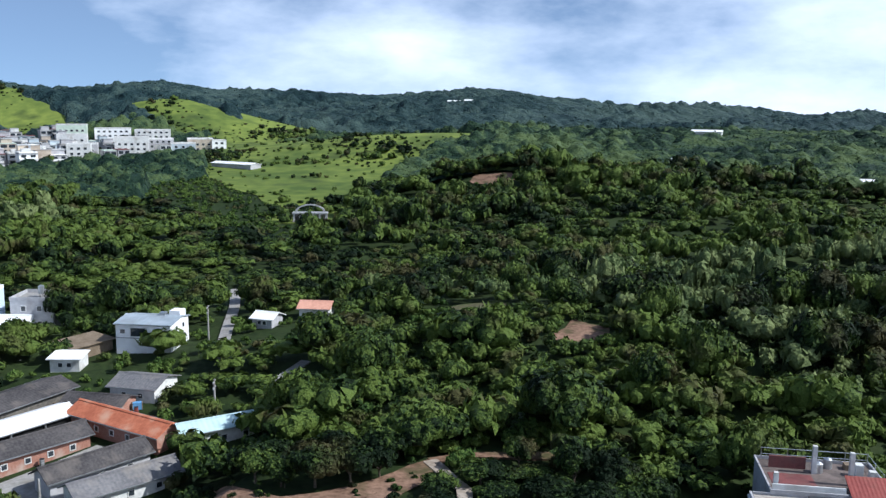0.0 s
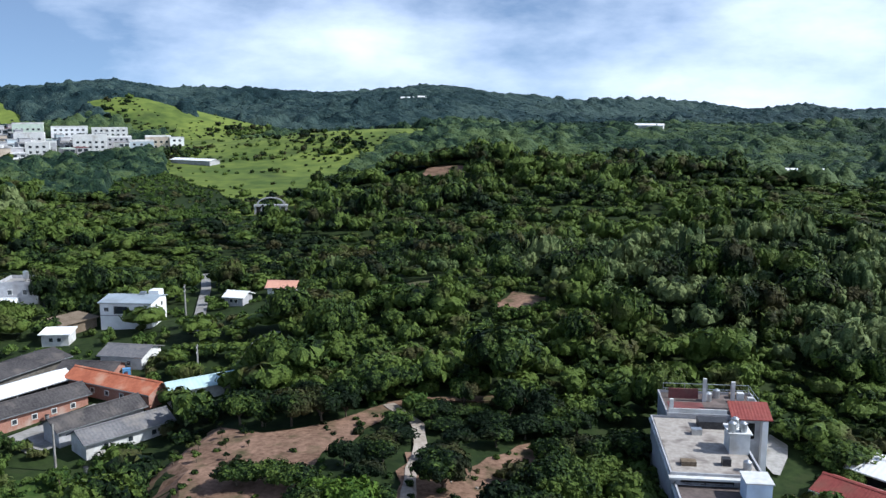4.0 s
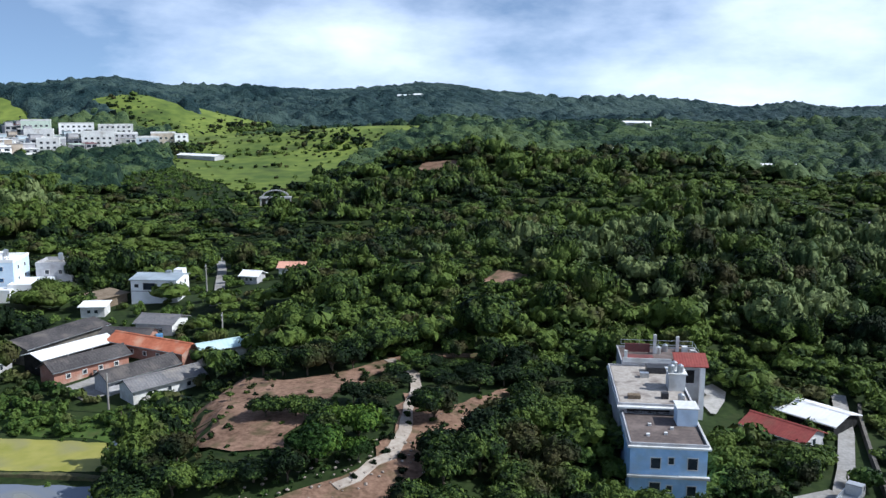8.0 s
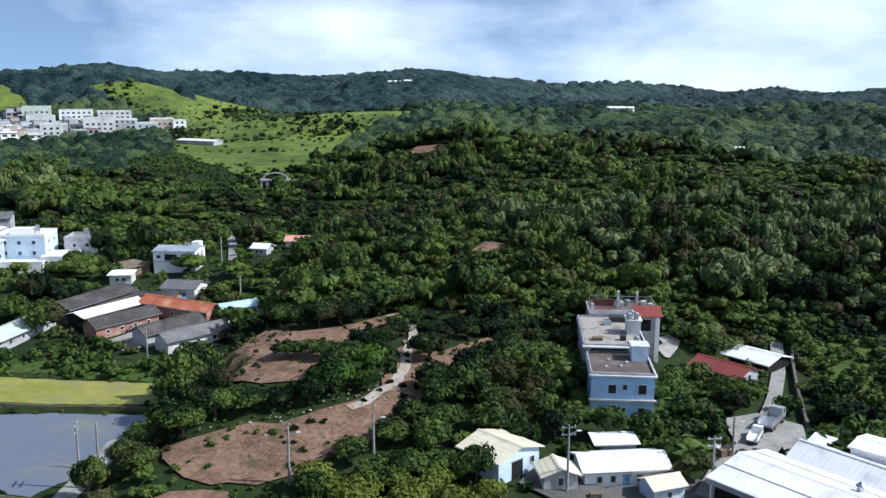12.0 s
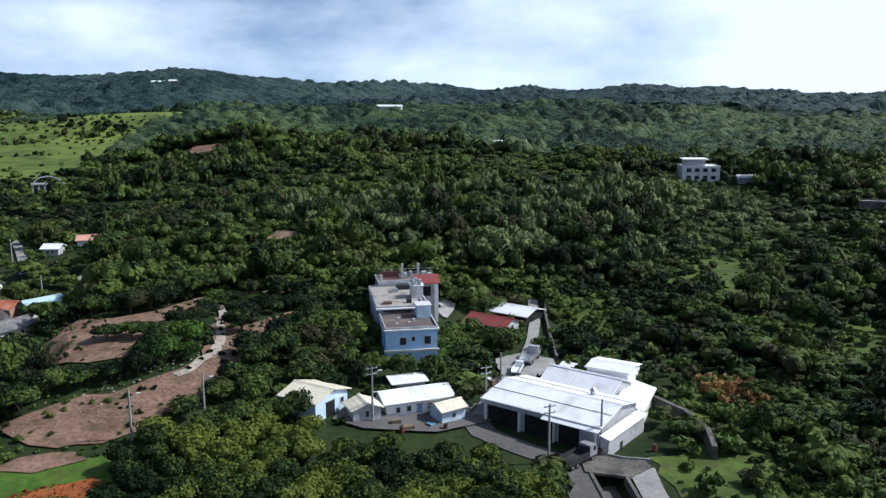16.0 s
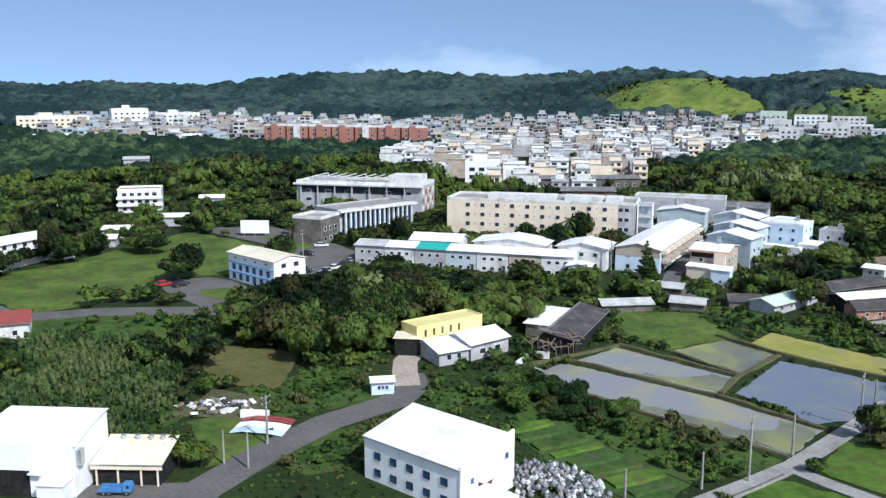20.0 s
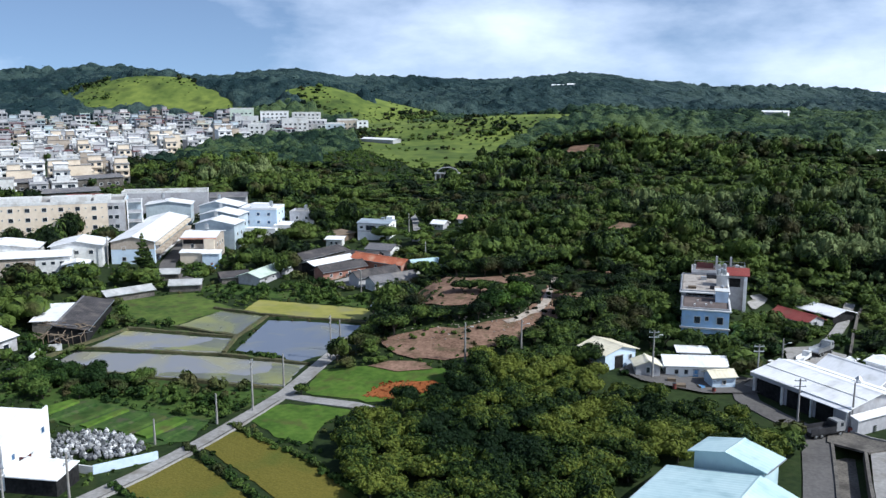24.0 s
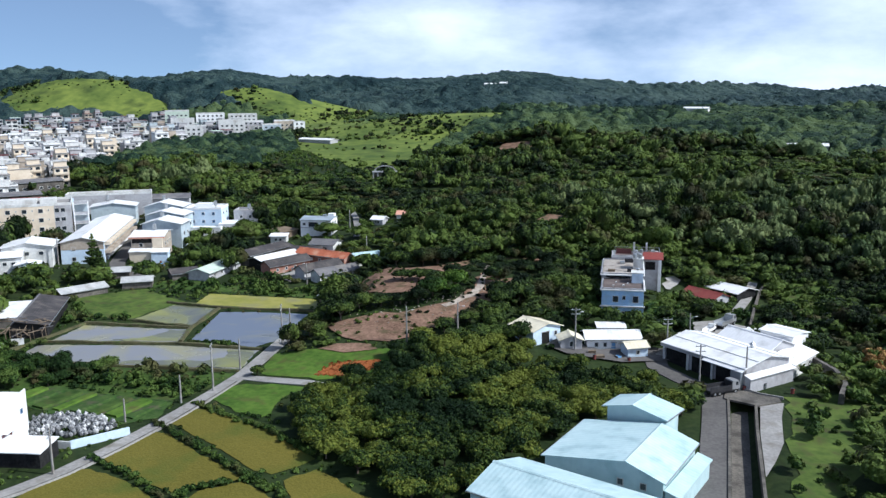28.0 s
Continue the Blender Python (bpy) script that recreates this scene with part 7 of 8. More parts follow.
def tree_thing(x, y, r, h, leaf, kind):
    root = new("orchard_tree" if leaf == "leaf_orchard" else "tree")
    root.matrix_basis = pose(x, y, ground(x, y), 0, 0, (x * 91 + y * 57) % 360)
    key = (kind, leaf)
    if key not in CROWNS:
        V, F = NEAR_KINDS[kind]
        s = Shape().tube((0, 0, -0.05), (0.03, 0.02, 0.22), 0.06, 0.04, 7)
        for q in range(4):
            s.tube((0.03, 0.02, 0.2), (0.3 * math.cos(1.6 * q + kind), 0.3 * math.sin(1.6 * q + kind), 0.42), 0.032, 0.012, 5)
        CROWNS[key] = (leaf_mesh("crown", V * (1, 1, 0.6) + (0, 0, 0.28), F, M[leaf]), mesh("trunk", s.v, s.f, M["bark"]))
    size = Matrix.Diagonal((r, r, h, 1))
    add("crown", CROWNS[key][0], root, size)
    add("trunk", CROWNS[key][1], root, size)
    words, group = {"leaf_orchard": ("round dark green fruit tree in the dense orchard", "orchard trees"), "leaf": ("broad round green tree beside the dirt clearing", "trees round the clearing"),
                    "leaf_fresh": ("broad round tree in fresh bright green leaf", "trees round the clearing"), "leaf_bright": ("bushy bright green tree between ponds and lane", "bushes by the ponds")}[leaf]
    return tagged(root, words, "tree", group)


for n, t in enumerate(near_trees):
    tree_thing(*t, n % len(NEAR_KINDS))

# woods between the fields and the hills: a low storey, and tall trees standing out of it
VIEWS = [[(-106, 166), (-86, 158), (-72, 178), (-84, 192), (-96, 192)], [(-300, 236), (-240, 226), (-230, 262), (-262, 294), (-292, 300)], [(-154, 176), (-146, 178), (-140, 190), (-150, 212), (-168, 238), (-184, 234), (-176, 215)], [(-150, 170), (-132, 170), (-126, 196), (-132, 216), (-142, 190)], [(-336, 76), (-316, 66), (-308, 92), (-326, 102)], [(-132, 98), (-112, 102), (-106, 128), (-124, 142), (-138, 124)], [(44, 462), (72, 462), (82, 508), (50, 508)], [(-140, 76), (-118, 76), (-112, 106), (-138, 108)], [(-126, 156), (-72, 159), (-69, 172), (-84, 168), (-106, 165), (-123, 182)], [(-126, 204), (-108, 198), (-94, 194), (-84, 198), (-92, 214), (-99, 224), (-118, 222)], [(-64, 232), (-36, 232), (-36, 252), (-62, 256)], [(-40, 215), (-24, 215), (-24, 240), (-38, 240)], [(-100, 214), (-90, 214), (-104, 262), (-114, 262)],
         [(-99, 224), (-77, 224), (-80, 250), (-99, 244)], [(-108, 412), (-78, 410), (-76, 436), (-104, 438)], [(50, 488), (80, 488), (80, 508), (52, 508)], [(104, 316), (140, 316), (152, 380), (118, 384)], [(-174, 346), (-128, 330), (-132, 400), (-178, 404)], [(-256, 446), (-228, 400), (-192, 384), (-174, 350), (-178, 404), (-180, 424), (-200, 446), (-244, 480)],
         [(66, 335), (106, 330), (110, 350), (72, 366)],
         [(-212, 115.5), (-164.7, 154.6), (-157, 146), (-205, 107)], [(-170, 160), (-152, 148), (-128, 168), (-132, 188), (-154, 176)], [(-112, 160), (-94, 166), (-88, 170), (-94, 182), (-110, 186)], [(-128, 118), (-116, 124), (-122, 142), (-140, 150), (-146, 140), (-134, 130)]]
GRASSY = [[(31, 95), (32, 118), (36.5, 119), (43, 124), (43.5, 146), (56, 148), (57, 138), (52, 126), (46, 112), (43, 96), (36, 80), (30, 78)], [(33, 168), (34.5, 197), (46, 206), (49, 190), (40, 170)], [(58, 200), (70, 236), (92, 240), (84, 198)], [(80, 160), (89, 178), (98, 176), (94, 158)], [(76, 128), (80, 140), (92, 140), (86, 126)]]
def wood_spots(gap, share, far_share):
    x, y = scatter(rng, -430, 400, -10, 480, gap)
    r = np.hypot(x, y)
    b = np.degrees(np.arctan2(-x, y))
    k = (r > np.where(x > 30, 60, 96)) & (r < 475) & (b > -50) & (b < 88) & outside_all(CLEAR + [ORCHARD, TOWN] + LOW + VIEWS + GRASSY + YARDS, x, y)
    k &= ((y > 95) | (x < -128) | (x > 30)) & off_rim(x, y)
    k &= rng.random(len(x)) < np.where(r > 320, far_share, share) * np.where((b > 52) & (r > 215), 0.75, 1.0)
    idx = np.nonzero(k & (r < 215))[0]
    for i in idx:
        if (np.hypot(own[:, 0] - x[i], own[:, 1] - y[i]) < 3.4).any():
            k[i] = False
    return x[k], y[k], r[k], b[k]


own = np.array([(a, b) for a, b, *_ in near_trees])
x1, y1, r1, b1 = wood_spots(5.2, 1.0, 0.62)
x2, y2, r2, b2 = wood_spots(15.0, 0.8, 0.7)
x3, y3, r3, b3 = wood_spots(6.5, 1.0, 1.0)
k = inside([(-186, 98), (-196, 116), (-184, 142), (-145, 124), (-158, 100), (-136, 82), (-142, 64), (-165, 66)], x3, y3)
x2, y2, r2 = np.r_[x2, x3[k]], np.r_[y2, y3[k]], np.r_[r2, r3[k]]
tx, ty, r = np.r_[x1, x2], np.r_[y1, y2], np.r_[r1, r2]
tall = np.r_[np.zeros(len(x1), bool), np.ones(len(x2), bool)]
wide = 1 + 0.35 * step((r - 260) / 120)
rad = np.where(tall, rng.uniform(3.6, 5.4, len(tx)), np.clip(2.5 * np.exp(rng.normal(0.08, 0.30, len(tx))), 1.6, 5.0) * wide)
high = np.where(tall, rng.uniform(7.0, 11.0, len(tx)), rad * rng.uniform(1.15, 1.9, len(tx)))
lumps = np.sin(tx * 0.047 + 0.4) * np.sin(ty * 0.053 + 1.1) + 0.7 * np.sin(tx * 0.021 - ty * 0.027 + 2.0) + 0.4 * np.sin(tx * 0.11 + ty * 0.09)
high *= np.clip(1.05 + 0.32 * lumps, 0.6, np.where(r < 260, 1.1, 1.6))                  # stands of taller and lower trees
rad *= np.clip(1.0 + 0.12 * lumps, 0.8, 1.2)
high *= np.where((r < 190) & (tx > -70), 0.8, 1.0) * np.where(inside([(-200, 90), (-200, 118), (-184, 146), (-140, 126), (-155, 98)], tx, ty), 0.6, 1.0)
high *= np.where(inside([(-260, 450), (-128, 332), (-88, 255), (-150, 255), (-250, 380)], tx, ty), 0.58, 1.0) * np.where(inside([(-100, 224), (-76, 224), (-62, 196), (-90, 206)], tx, ty), 0.6, 1.0)
high *= np.where(inside([(34, 330), (68, 330), (84, 470), (44, 470)], tx, ty) | inside([(84, 250), (122, 250), (142, 320), (104, 320)], tx, ty), 0.6, 1.0)
bamboo = ((np.hypot((tx - 45) / 85, (ty - 275) / 65) < 1) & (rng.random(len(tx)) < 0.75)) | (np.hypot((tx + 225) / 14, (ty - 320) / 30) < 1) | (np.hypot((tx + 165) / 10, (ty - 88) / 9) < 1) | (np.hypot((tx + 62) / 22, (ty - 268) / 9) < 1)
for pick, leaf, text, slim, name in ((~bamboo, "leaf", "dense dark green mixed woodland on rolling ground", 1.0, "woodland"), (bamboo, "leaf_bamboo", "pale green feathery bamboo thickets in the wood", 0.8, "bamboo_grove")):
    pick = pick & ~(tall & (r < 290))
    grove(name, text, tx[pick], ty[pick], rad[pick] * slim, high[pick] / slim, MID_KINDS, M[leaf], rng)
pick = tall & (r < 290)
grove("tall_trees", "tall spreading dark green trees standing out of the wood", tx[pick], ty[pick], rad[pick], high[pick], NEAR_KINDS, M["leaf"], rng)
# hills: one closed canopy of many domes, each its own width and height
def dice(a, b, k):
    v = np.sin(a * 127.1 + b * 311.7 + k * 74.7) * 43758.5453
    return v - np.floor(v)


def canopy(name, label, r0, r1, dr, columns, cell, lo, hi, material, flecks, size, smooth):
    bearing = np.radians(np.linspace(-60, 96, columns))
    R, B = np.meshgrid(np.arange(r0, r1, dr), bearing, indexing="ij")
    R = R + rng.uniform(-0.35, 0.35, R.shape) * dr
    B = B + rng.uniform(-0.35, 0.35, B.shape) * (bearing[1] - bearing[0])
    x, y = (-R * np.sin(B)).ravel(), (R * np.cos(B)).ravel()
    top = np.full(x.shape, 0.3 * lo)
    ix, iy = np.floor(x / cell), np.floor(y / cell)
    for i in (-1, 0, 1):
        for j in (-1, 0, 1):
            a, b = ix + i, iy + j
            d2 = (x - (a + dice(a, b, 1)) * cell) ** 2 + (y - (b + dice(a, b, 2)) * cell) ** 2
            wide = cell * (0.50 + 0.55 * dice(a, b, 3))
            stand = 0.75 + 0.25 * np.sin(a * cell * 0.021 + 1.0) * np.sin(b * cell * 0.017) + 0.2 * np.sin(a * cell * 0.05 - b * cell * 0.043)
            top = np.maximum(top, (lo + (hi - lo) * dice(a, b, 4) ** 2) * stand * np.sqrt(np.maximum(0.0, 1 - d2 / wide ** 2)))
    top = top * rng.uniform(0.9, 1.1, top.shape) * np.where(inside([(-168, 430), (-95, 430), (-95, 560), (-160, 562)], x, y), 0.5, 1.0)
    ok = outside_all(CLEAR + [TOWN] + VIEWS, x, y)
    z = terrain(x, y) + np.where(ok, top, -1.0)
    n, m = R.shape
    o = (np.arange(n - 1)[:, None] * m + np.arange(m - 1)[None]).ravel()
    o = o[ok[o] | ok[o + 1] | ok[o + m] | ok[o + m + 1]]
    F = np.concatenate([np.stack([o, o + m, o + m + 1], 1), np.stack([o, o + m + 1, o + 1], 1)])
    V = np.stack([x, y, z], 1)
    good = np.nonzero(ok)[0]
    if flecks:                                        # leaf clumps that break the outline
        i = rng.choice(good, flecks)
        at = V[i] + np.stack([rng.uniform(-1, 1, flecks), rng.uniform(-1, 1, flecks), rng.uniform(-0.1, 0.6, flecks)], 1) * size
        leaf = at[:, None] + rng.normal(0, 1, (flecks, 3, 3)) * size * (1, 1, 0.7)
        F = np.concatenate([F, len(V) + np.arange(3 * flecks).reshape(-1, 3)])
        V = np.concatenate([V, leaf.reshape(-1, 3)])
    ob = new(name, leaf_mesh(name, V, F, M[material]))
    if smooth:
        ob.data.polygons.foreach_set("use_smooth", [True] * len(ob.data.polygons))
    return tagged(ob, label, "trees", "", "stuff")


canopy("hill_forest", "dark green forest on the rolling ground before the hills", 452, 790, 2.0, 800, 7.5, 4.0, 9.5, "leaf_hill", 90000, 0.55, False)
# The farthest canopy wears the leaf colour that carries the haze.
canopy("ridge_forest", "dark green forest with haze tinted into its leaves over the far ridges and crests", 782, 1700, 4.2, 760, 11.0, 4.5, 10.5, "leaf_far_haze", 40000, 1.0, True)
# bushes and clumps of trees on the meadows
tx, ty = scatter(rng, -740, -120, 380, 840, 6.5)
meadows = [o for o in OPEN if len(o) >= 7 and min(p[1] for p in o) > 380]
lie = np.sin(tx * 0.05 + 0.7) * np.sin(ty * 0.041 + 1) + 0.7 * np.sin(tx * 0.021 - ty * 0.033) + rng.normal(0, 0.4, len(tx))
k = ~outside_all(meadows, tx, ty) & (lie > np.where(ty > 640, 0.15, 0.35))
tx, ty, lie = tx[k], ty[k], lie[k]
rad = np.where(lie > 1.0, rng.uniform(2.8, 4.8, len(tx)), rng.uniform(0.8, 2.0, len(tx)))
grove("meadow_bushes", "scattered green bushes and clumps of trees on the grass slope", tx, ty, rad, rad * 1.15, FAR_KINDS, M["leaf"], rng, "bushes", foot=0.0)
tx, ty = scatter(rng, -880, -280, 130, 640, 13)
k = inside(TOWN, tx, ty) & outside_all(OPEN, tx, ty) & (rng.random(len(tx)) < 0.35)
rad = rng.uniform(2.0, 3.8, int(k.sum()))
grove("town_trees", "dark green trees between the houses of the town", tx[k], ty[k], rad, rad * rng.uniform(1.3, 2.0, int(k.sum())), FAR_KINDS, M["leaf"], rng)
lines = [((-248, 518), (-186, 560)), ((-244, 526), (-190, 566)), ((-252, 530), (-200, 568)), ((-258, 562), (-178, 602)), ((-240, 522), (-172, 556)), ((-214, 478), (-166, 518)), ((-282, 640), (-172, 682)), ((-252, 694), (-180, 722)), ((-190, 440), (-152, 470)), ((-420, 690), (-345, 668)), ((-640, 700), (-540, 720)), ((-680, 730), (-560, 760)), ((-300, 600), (-262, 640))]
px_, py_ = [], []
for a, b in lines:
    n = int(math.dist(a, b) / 3.2)
    for i in range(n):
        if rng.random() < 0.72:
            px_.append(a[0] + (b[0] - a[0]) * i / n + rng.normal(0, 2.2))
            py_.append(a[1] + (b[1] - a[1]) * i / n + rng.normal(0, 2.2) + 5 * math.sin(i * 0.35))
rad = rng.uniform(0.9, 2.6, len(px_))
grove("bush_lines", "lines of bushes along the banks of the grass slopes", np.array(px_), np.array(py_), rad, rad * 1.3, FAR_KINDS, M["leaf"], rng, "bushes", foot=0.0)
# shrubs and hedges
spots = []
for outline, gap, lo, hi in ((LOW[0], 2.3, 0.8, 2.0), (LOW[1], 4.6, 0.7, 1.6), (LOW[2], 4.6, 0.8, 2.2), (LOW[3], 3.2, 0.7, 1.7), (LOW[4], 3.2, 0.9, 2.4), (LOW[5], 2.2, 0.4, 1.3), (LOW[6], 2.6, 0.5, 1.5), (LOW[7], 2.2, 0.4, 1.2), *((o, 3.4, 0.9, 1.8) for o in VIEWS), *((o, 3.6, 0.4, 2.4) for o in GRASSY), ([(5.5, 156), (11, 158), (11, 180), (6, 180)], 2.2, 0.9, 2.4), ([(6, 137), (16, 136), (28, 168), (30, 188), (8, 188), (6, 160)], 2.5, 0.9, 2.6), ([(-20, 128), (-9, 127), (-9, 140), (-20, 140)], 2.6, 0.8, 2.2), ([(-18, 138), (8, 138), (8, 145), (-6, 147), (-6, 182), (-18, 182)], 2.5, 0.8, 2.3), ([(-70, 184), (-30, 186), (-26, 200), (-72, 200)], 2.8, 0.9, 2.4), ([(-62, 116), (-46, 117), (-34, 134), (-20, 152), (-18, 160), (-26, 150), (-38, 134), (-52, 127)], 2.6, 0.6, 1.5), ([(31, 140), (40, 140), (40, 168), (30, 165)], 2.6, 0.9, 2.6)):
    xs, ys = zip(*outline)
    tx, ty = scatter(rng, min(xs), max(xs), min(ys), max(ys), gap)
    k = inside(outline, tx, ty) & outside_all(OPEN, tx, ty)
    k &= np.sin(tx * 0.31 + 1) * np.sin(ty * 0.27) + rng.normal(0, 0.5, len(tx)) > -0.35
    spots.append(np.stack([tx[k], ty[k], lo + (hi * 1.15 - lo) * rng.random(int(k.sum())) ** 2.0], 1))
spots = np.concatenate(spots)
grove("shrubs", "bright green shrubs and tall weeds on rough ground", spots[:, 0], spots[:, 1], spots[:, 2], spots[:, 2] * 1.3, TUFT_KINDS, M["leaf_bright"], rng, "shrubs", foot=0.0)
# undergrowth on the wood's floor
fills = []
for outline in ([(28, 160), (70, 160), (76, 258), (8, 258), (-10, 188), (8, 190)], [(40, 95), (104, 95), (112, 162), (50, 165)], [(-62, 190), (-12, 190), (6, 256), (-70, 250)], [(-150, 60), (-134, 72), (-146, 92), (-176, 92), (-186, 66), (-166, 64)]):
    xs, ys = zip(*outline)
    tx, ty = scatter(rng, min(xs), max(xs), min(ys), max(ys), 3.1)
    k = inside(outline, tx, ty) & outside_all(OPEN, tx, ty)
    fills.append(np.stack([tx[k], ty[k]], 1))
fills = np.concatenate(fills)
rad = rng.uniform(0.9, 2.1, len(fills))
grove("undergrowth", "dark green undergrowth between the trees of the wood", fills[:, 0], fills[:, 1], rad, rad * rng.uniform(0.8, 1.5, len(fills)), TUFT_KINDS, M["leaf"], rng, "shrubs", foot=0.0)
HEDGES = [[(-86, 117.3), (-80, 117.6), (-75, 118.2)], [(-65.5, 76.7), (-55, 71.2), (-46.3, 66.5), (-39.6, 62.9), (-33.6, 59.7)], [(-65.7, 62.3), (-57.1, 59.4), (-48.5, 55)], [(-40.6, 63), (-46.8, 57.6), (-46.7, 55.5)], [(-64.4, 86.1), (-56, 82.4), (-47.3, 79.8), (-39.9, 75.1), (-34.9, 72.4)]]
for line in HEDGES:
    pts = [Vector(a).lerp(Vector(b), i / 12) for a, b in zip(line, line[1:]) for i in range(12)]
    hx_, hy_ = np.array([p.x for p in pts]) + rng.normal(0, 0.25, len(pts)), np.array([p.y for p in pts]) + rng.normal(0, 0.25, len(pts))
    rad = rng.uniform(0.45, 1.0, len(pts))
    ob = grove("hedge", "low leafy green hedge between crop fields", hx_, hy_, rad, rad * 1.3, TUFT_KINDS, M["leaf_bright"], rng, "hedge", foot=0.0)
    ob["kind"] = "stuff"
# the field of tall grass behind the roadside workshops
TALL = [crown(rng, 1, 16, 0.5, 1.0, 0.2, 0.6) for _ in range(4)]
tx, ty = scatter(rng, -192, -118, 2, 48, 1.5)
k = (inside(LOW[1], tx, ty) | inside([(-192, 26), (-160, 12), (-150, 46), (-172, 48)], tx, ty)) & outside_all(OPEN, tx, ty)
tx, ty = tx[k], ty[k]
rad = rng.uniform(0.5, 0.95, len(tx))
grove("tall_grass", "tall pale green grass in a wild field", tx, ty, rad, rng.uniform(1.3, 2.4, len(tx)) * (1 + 0.3 * np.sin(tx * 0.3) * np.sin(ty * 0.23)), TALL, M["leaf_reed"], rng, "grass", foot=0.0)
# grass tufts and weeds over the low ground, along the edges of fields and lanes
GRASS_KINDS = [crown(rng, 1, 12, 0.5, 0.5, 0.3, 0.8) for _ in range(4)]
tx, ty = scatter(rng, -165, -15, 22, 165, 1.9)
k = outside_all(CLEAR[:len(OPEN)] + [ORCHARD], tx, ty) & (np.hypot(tx, ty) > 70) & (np.hypot(tx, ty) < 200)
k &= rng.random(len(tx)) < 0.85
tx, ty = tx[k], ty[k]
rad = rng.uniform(0.35, 0.95, len(tx))
grove("grass_tufts", "rough grass tufts and weeds along lanes and fields", tx, ty, rad, rad * rng.uniform(0.7, 1.3, len(tx)), GRASS_KINDS, M["leaf_bright"], rng, "grass", foot=0.0)
tx, ty = rng.uniform(-72, -18, 360), rng.uniform(117, 184, 360)
k = ~outside_all(DIRT, tx, ty)
rad = rng.uniform(0.25, 0.85, int(k.sum()))
grove("clearing_weeds", "weeds and low bushes on the bare dirt", tx[k], ty[k], rad, rad * 1.2, TUFT_KINDS, M["leaf"], rng, "weeds", foot=0.0)
tx, ty = scatter(rng, -54, -34, 102, 119, 0.72)
k = inside([(-50.8, 104), (-50.6, 110), (-46.8, 112), (-41, 113.4), (-39.4, 111.3), (-42.2, 106.8), (-45, 104)], tx, ty)
rad = rng.uniform(0.35, 0.62, int(k.sum()))
grove("red_weeds", "rust red dry weeds in the green plot", tx[k], ty[k], rad, rad * 0.8, GRASS_KINDS, M["leaf_red"], rng, "weeds", foot=0.0)
rad = rng.uniform(0.7, 1.5, 70)
grove("dry_bush", "rust orange dry bush below the warehouse", 51 + rng.normal(0, 3.2, 70), 142 + rng.normal(0, 2.4, 70), rad, rad * 1.7, TUFT_KINDS, M["leaf_rust"], rng, "bush", foot=0.0)


# a palm and a tall conifer by the alley
def palm(x, y, h):
    root = new("palm_tree")
    root.matrix_basis = pose(x, y, ground(x, y))
    Shape().tube((0, 0, -0.2), (0.2, 0.1, h), 0.24, 0.16, 9).part("trunk", M["bark"], root)
    s = Shape()
    for i in range(8):
        u = i / 7
        c, w = Vector((2.6 * u, 0, 0.9 * math.sin(2.4 * u) - 0.9 * u * u)), 0.42 * math.sin(math.pi * (0.08 + 0.88 * u)) + 0.03
        s.v += [(c.x, -w, c.z - 0.25 * w), (c.x, 0, c.z), (c.x, w, c.z - 0.25 * w)]
    for i in range(7):
        for j in range(2):
            o = 3 * i + j
            s.f.append((o, o + 3, o + 4, o + 1))
    me = mesh("frond", s.v, s.f, M["leaf"])
    for i in range(15):
        add("frond", me, root, pose(0.2, 0.1, h, 0, -18 + 30 * (i % 3), 137.5 * i))
    return tagged(root, "slender palm tree with drooping green fronds", "palm tree", "palms")


for x, y, h in ((-188, 174, 9.5), (-206, 209, 9.0), (-248, 112, 6.5), (-252, 115, 6.0), (-257, 118, 6.5)):
    palm(x, y, h)
def conifer(x, y, h, r):
    root = new("conifer")
    root.matrix_basis = pose(x, y, ground(x, y))
    Shape().tube((0, 0, -0.2), (0, 0, h * 0.95), 0.28, 0.05, 9).part("trunk", M["bark"], root)
    V, F = [], []
    for i in range(11):
        u = i / 10
        cv, cf = MID_KINDS[i % len(MID_KINDS)]
        w = r * (1 - 0.86 * u) * (0.8 + 0.4 * ((i * 37) % 10) / 10)
        V.append(cv * (w, w, 1.1) + (0.25 * math.cos(2.4 * i), 0.25 * math.sin(2.4 * i), h * (0.14 + 0.76 * u)))
        F.append(cf + sum(len(q) for q in V[:-1]))
    add("crown", leaf_mesh("crown", np.concatenate(V), np.concatenate(F), M["leaf"]), root)
    return tagged(root, "tall tiered dark green conifer below the long white row", "tree", "conifers")


conifer(-151, 167, 11, 3.2)
conifer(-147.5, 165, 7.5, 2.4)
conifer(-71.5, 152, 8.5, 2.6)
